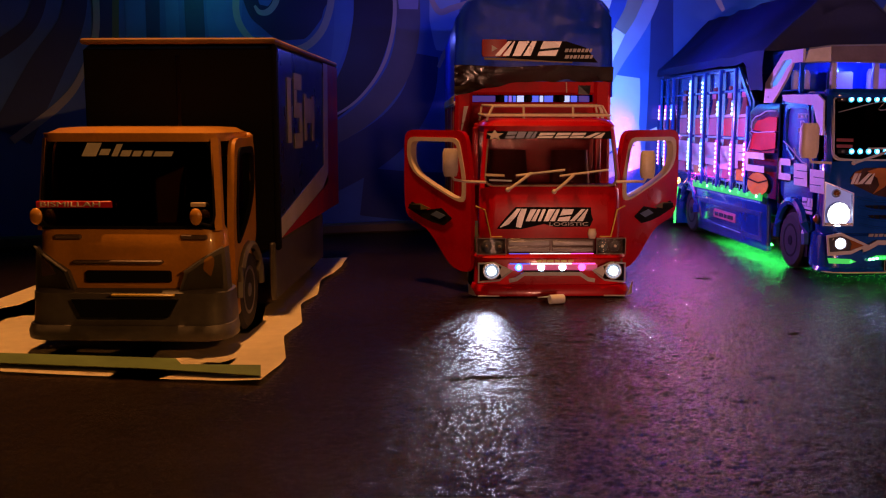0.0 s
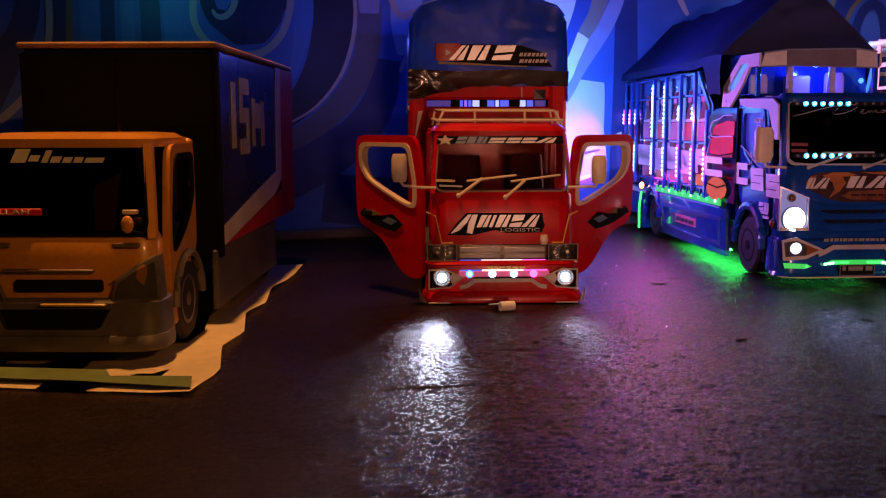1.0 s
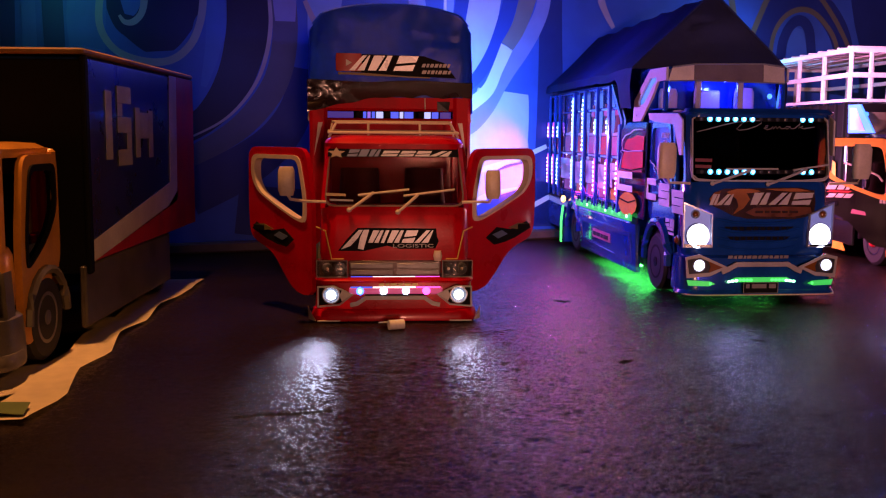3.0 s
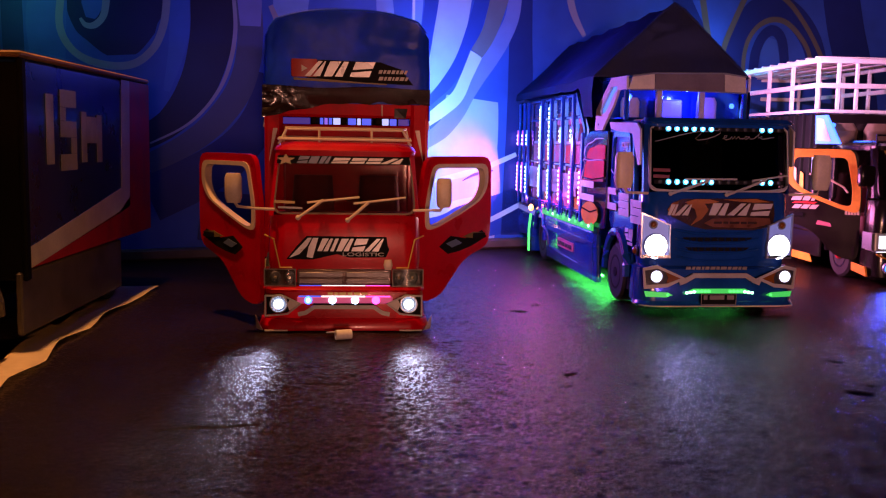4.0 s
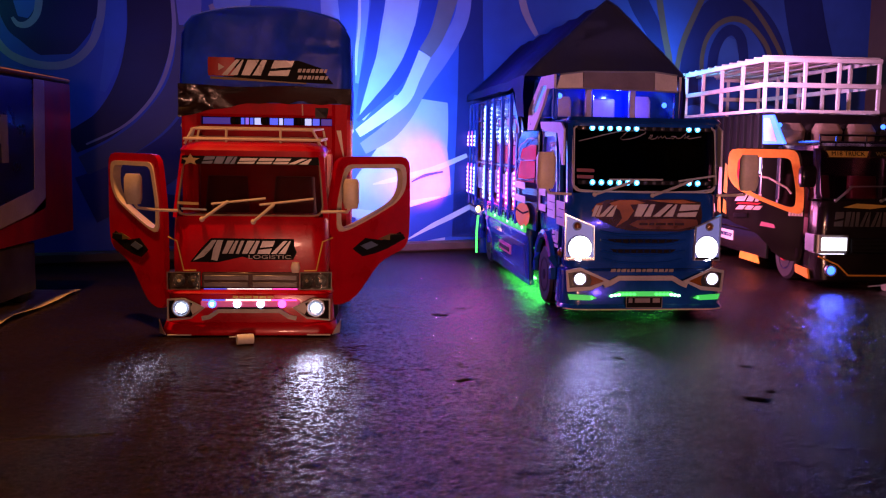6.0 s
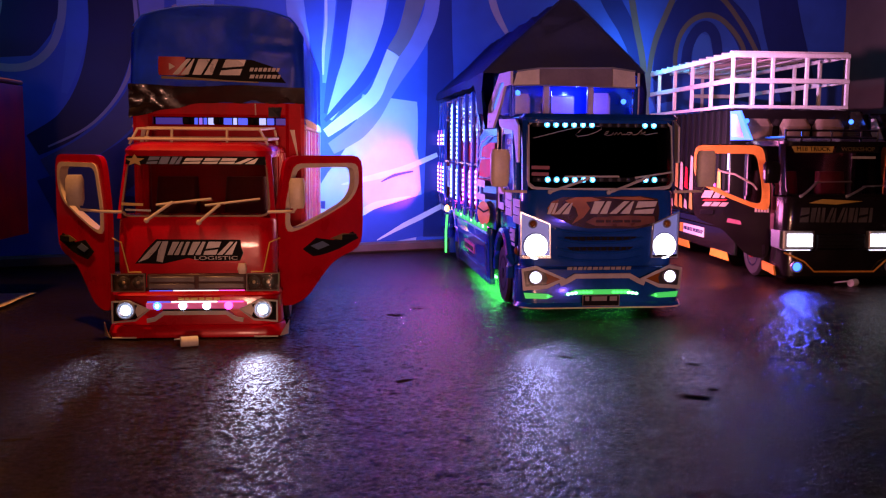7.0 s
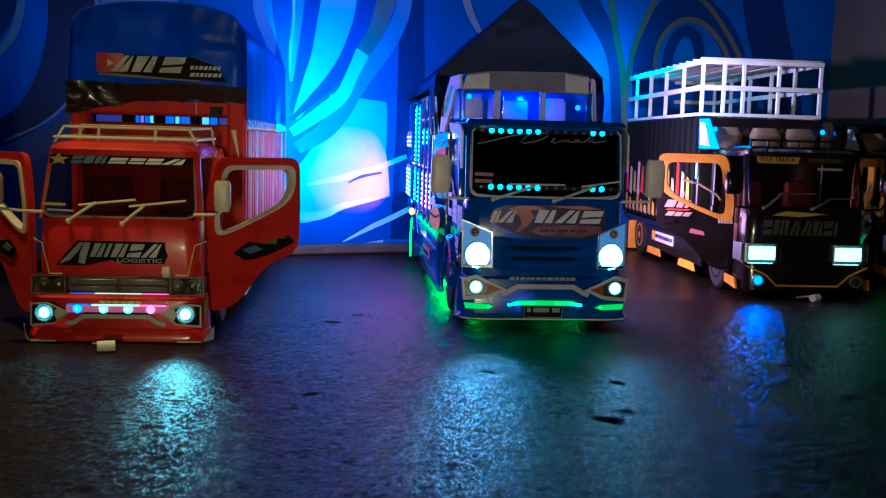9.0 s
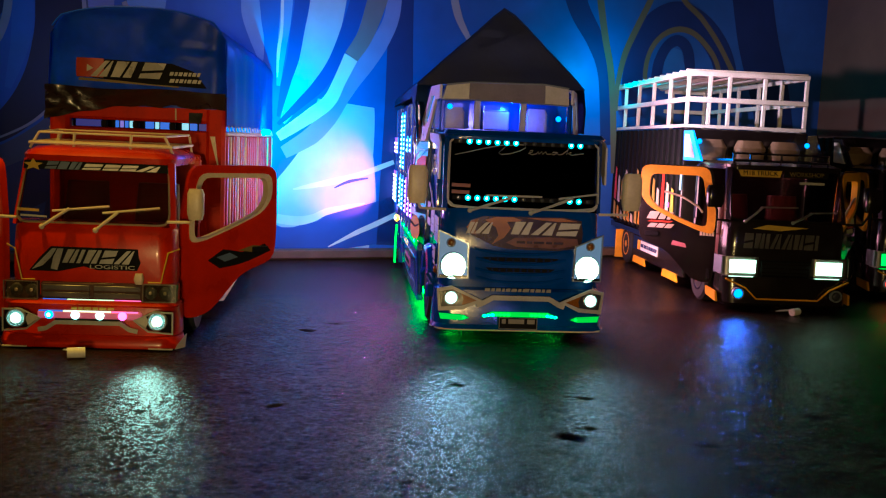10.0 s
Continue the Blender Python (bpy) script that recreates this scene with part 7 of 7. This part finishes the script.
def cage(T, hw, y0, y1):
    """White open framework above the cargo bed."""
    z0, z1 = 0.2575, 0.346
    C = part("cage", hoop(NB(), [(-hw, y0, z0), (hw, y0, z0), (hw, y1, z0), (-hw, y1, z0)], [(-hw + 0.006, y0 + 0.006, z0), (hw - 0.006, y0 + 0.006, z0), (hw - 0.006, y1 - 0.006, z0), (-hw + 0.006, y1 - 0.006, z0)], (0, 0, 0.005)), WHITE, T, "white painted open framework")
    for y in (y0, y1 - 0.005):
        for x in (-hw + 0.003, -hw * 0.62, -hw * 0.30, hw * 0.28, hw - 0.003):
            part("post", cbox(NB(), x - 0.003, x + 0.003, y, y + 0.005, z0 + 0.005, z1, 0.0008), WHITE, C)
        for z in (z0 + 0.04, z1 - 0.008):
            part("rail", cbox(NB(), -hw, hw, y - 0.002, y + 0.0065, z, z + 0.008, 0.0008), WHITE, C)
    for s in (-1, 1):
        for k in range(1, 5):
            y = y0 + (y1 - y0) * k / 5
            part("post", cbox(NB(), s * (hw - 0.003) - 0.003, s * (hw - 0.003) + 0.003, y - 0.003, y + 0.003, z0 + 0.005, z1, 0.0008), WHITE, C)
        for z in (z0 + 0.04, z1 - 0.008):
            part("rail", cbox(NB(), s * (hw - 0.002) - 0.003, s * (hw - 0.002) + 0.003, y0 + 0.006, y1 - 0.006, z, z + 0.008, 0.0008), WHITE, C)
    for k in range(14):
        y = y0 + 0.01 + (y1 - y0 - 0.02) * k / 13
        part("roof_slat", cbox(NB(), -hw, hw, y - 0.003, y + 0.003, z1, z1 + 0.003, 0.0006), WHITE, C)
    for x in (-0.05, 0.0, 0.05):
        part("roof_rail", cbox(NB(), x - 0.003, x + 0.003, y0, y1, z1 - 0.0035, z1 - 0.0005, 0.0006), WHITE, C)


yellow_truck()
red_truck()
blue_truck()
dark_truck(pose(0.970, 1.443, 0, 0, 0, 2.0), "black toy truck with orange trim, open doors and white cage", True, BLACK, ORANGE, (64, 40), True, (GLOW_SOFT, GLOW_SOFT, GLOW_BLUE, SHELL))
dark_truck(pose(1.265, 1.60, 0, 0, 0, -2.0), "dark toy truck in shadow with green and red lamps", False, BLACK, ORANGE, (None, None), False, (GLOW_GREEN, GLOW_GREEN, GLOW_RED, GLOW_RED))


# ---- loose things on the floor ----
def crumpled_paper():
    edge = [(-0.46, 0.735), (-0.34, 0.728), (-0.20, 0.708), (-0.111, 0.690), (-0.106, 0.76), (-0.122, 0.83), (-0.118, 0.90), (-0.134, 0.98), (-0.127, 1.05), (-0.137, 1.13), (-0.127, 1.24), (-0.131, 1.33)]
    bm = NB()
    n = 36
    rows = []
    rim = [e for e in edge[3:]]
    for j in range(n + 1):
        y = 0.690 + (1.33 - 0.690) * j / n
        for (xa, ya), (xb, yb) in zip(rim, rim[1:]):
            if ya <= y <= yb + 1e-6:
                xr = xa + (xb - xa) * (y - ya) / (yb - ya)
                break
        row = []
        for i in range(n + 1):
            u = i / n
            x = -0.47 + (xr + 0.47) * u
            yy = y + (0.045 * (1 - u) * (1 - j / n))
            lift = 0.0015 + 0.0022 * max(0, noise.noise(Vector((x * 16, yy * 12, 4)))) * (0.3 + 0.7 * u ** 3) + (0.003 * max(0, u - 0.9) * 10 * abs(math.sin(y * 21)))
            row.append(bm.verts.new((x, yy, lift)))
        rows.append(row)
    for a, b in zip(rows, rows[1:]):
        for k in range(n):
            bm.faces.new((a[k], a[k + 1], b[k + 1], b[k]))
    bmesh.ops.solidify(bm, geom=bm.faces[:], thickness=0.0006)
    sheet = tagged(part("paper_sheet", bm, PAPER), "crumpled cream paper sheet lying under the yellow truck", "paper")
    bm = NB()
    slab(bm, [(-0.47, 0.742, 0.0055), (-0.20, 0.712, 0.0055), (-0.112, 0.695, 0.0055), (-0.118, 0.722, 0.0065), (-0.18, 0.722, 0.0065), (-0.19, 0.740, 0.0065), (-0.47, 0.765, 0.0065)], (0, 0, 0.0006))
    part("printed_edge", bm, GREEN, sheet, "dark green printed edge")
    return sheet


crumpled_paper()


def chip(m, label):
    """A scrap of rolled white tape with a cut end."""
    t = thing("tape_scrap", m, label, "scrap")
    part("roll", turned(NB(), (0, 0, 0.005), [(-0.008, 0.002), (-0.008, 0.005), (0.008, 0.005), (0.008, 0.002)], 14), WHITE, t)
    part("tail", slab(NB(), [(-0.008, -0.002, 0.0075), (0.008, -0.002, 0.0075), (0.004, 0.022, 0.0035), (-0.012, 0.022, 0.003)], (0, 0, 0.001)), WHITE, t)
    return t


chip(pose(0.135, 1.013, 0, 0, 0, 20), "scrap of rolled cream tape lying before the red truck")
chip(pose(0.978, 1.412, 0, 0, 0, 40), "scrap of rolled white tape lying before the black truck")

# beams of the trucks' lamps on the floor
for x, y, tx, ty, e in ((0.066, 1.045, 0.030, 0.82, 0.74), (0.197, 1.048, 0.225, 0.915, 0.36)):
    lamp("fog_beam", "SPOT", (x, y - 0.014, 0.032), e, (0.72, 0.79, 1.0), 0.012, (tx, ty, 0.0), 34 if x < 0.1 else 36, 0.8)
for x, y, e in ((0.495, 1.176, 1.05), (0.648, 1.188, 0.55)):
    lamp("head_beam", "SPOT", (x, y - 0.012, 0.07), e, (0.46, 0.50, 1.0), 0.012, (x + 0.01, y - 0.38, -0.02), 36, 0.9)
lamp("fog_beam", "SPOT", (0.900, 1.416, 0.027), 0.30, (0.05, 0.10, 1.0), 0.006, (0.80, 1.08, 0.0), 64, 0.8)
# light of the coloured strips between the trucks, with unseen fills where none is fitted
lamp("wall_glow", "SPOT", (0.4175, 1.80, 0.15), 0.62, (1.0, 0.2, 0.8), 0.003, (0.4175 - 0.775, 1.80 - 0.63, 0.15), 172, 0.12)
lamp("wall_glow", "SPOT", (0.4175, 1.79, 0.10), 8.0, (1.0, 0.08, 0.72), 0.003, (0.32, 1.854, 0.14), 70, 0.7)
# two unseen spots at the red truck's side, where no strip is built
lamp("side_glow", "SPOT", (0.236, 1.60, 0.22), 9.8, (0.0, 0.34, 1.0), 0.003, (0.23, 1.80, 0.22), 112, 0.9)
lamp("side_glow", "SPOT", (0.236, 1.40, 0.20), 4.2, (0.48, 0.18, 1.0), 0.003, (0.45, 1.42, 0.17), 150, 0.6)
lamp("stake_glow", "AREA", (0.424, 1.62, 0.12), 0.5, (1.0, 0.06, 0.8), target=(0.32, 1.60, 0.04), size=(0.25, 0.08))
lamp("stake_glow", "AREA", (0.424, 1.46, 0.18), 0.8, (1.0, 0.50, 0.32), target=(0.23, 1.44, 0.17), size=(0.40, 0.10))
# added blue point in the gap, brightens both tarpaulins
lamp("gap_fill", "POINT", (0.345, 1.60, 0.36), 1.6, (0.05, 0.08, 1.0), 0.003)
lamp("stake_glow", "AREA", (0.668, 1.62, 0.13), 3.0, (1.0, 0.26, 0.60), target=(0.85, 1.64, 0.07), size=(0.40, 0.10))
# added spots without fixtures, for the black truck's slats and cage
lamp("bed_fill", "SPOT", (0.76, 1.56, 0.16), 2.4, (1.0, 0.6, 0.7), 0.003, (0.90, 1.66, 0.11), 110, 0.8)
lamp("cage_fill", "SPOT", (0.72, 1.52, 0.33), 7.5, (1.0, 0.48, 0.95), 0.004, (0.92, 1.70, 0.305), 75, 0.8)
lamp("visor_glow", "POINT", (0.562, 1.325, 0.262), 0.32, (0.02, 0.05, 1.0), 0.003)
# added blue point beside the black truck's bed, brightens the mural
lamp("bed_fill", "POINT", (0.82, 1.97, 0.36), 0.7, (0.05, 0.5, 1.0), 0.003)
# unseen blue fill on the wall behind the yellow truck, no lamp fitted there
lamp("wall_glow", "POINT", (-0.06, 1.50, 0.32), 0.24, (0.12, 0.16, 1.0), 0.003)
lamp("under_glow", "AREA", (0.478, 1.47, 0.020), 0.55, (0.0, 1.0, 0.12), target=(0.478, 1.47, 0.0), size=(0.06, 0.28))
lamp("under_glow", "AREA", (0.568, 1.222, 0.022), 0.15, (0.0, 1.0, 0.12), target=(0.568, 1.222, 0.0), size=(0.16, 0.03))
# unseen teal fill for the mural's left part, added without a fixture
lamp("wall_glow", "POINT", (-0.33, 1.45, 0.42), 0.12, (0.0, 0.9, 0.6), 0.003)
# unseen violet fill before the row of trucks, added to colour their fronts
lamp("violet_fill", "SPOT", (0.95, -0.8, 0.29), 12.0, (0.17, 0.09, 1.0), 0.02, (0.64, 1.15, 0.30), 23, 1.0)
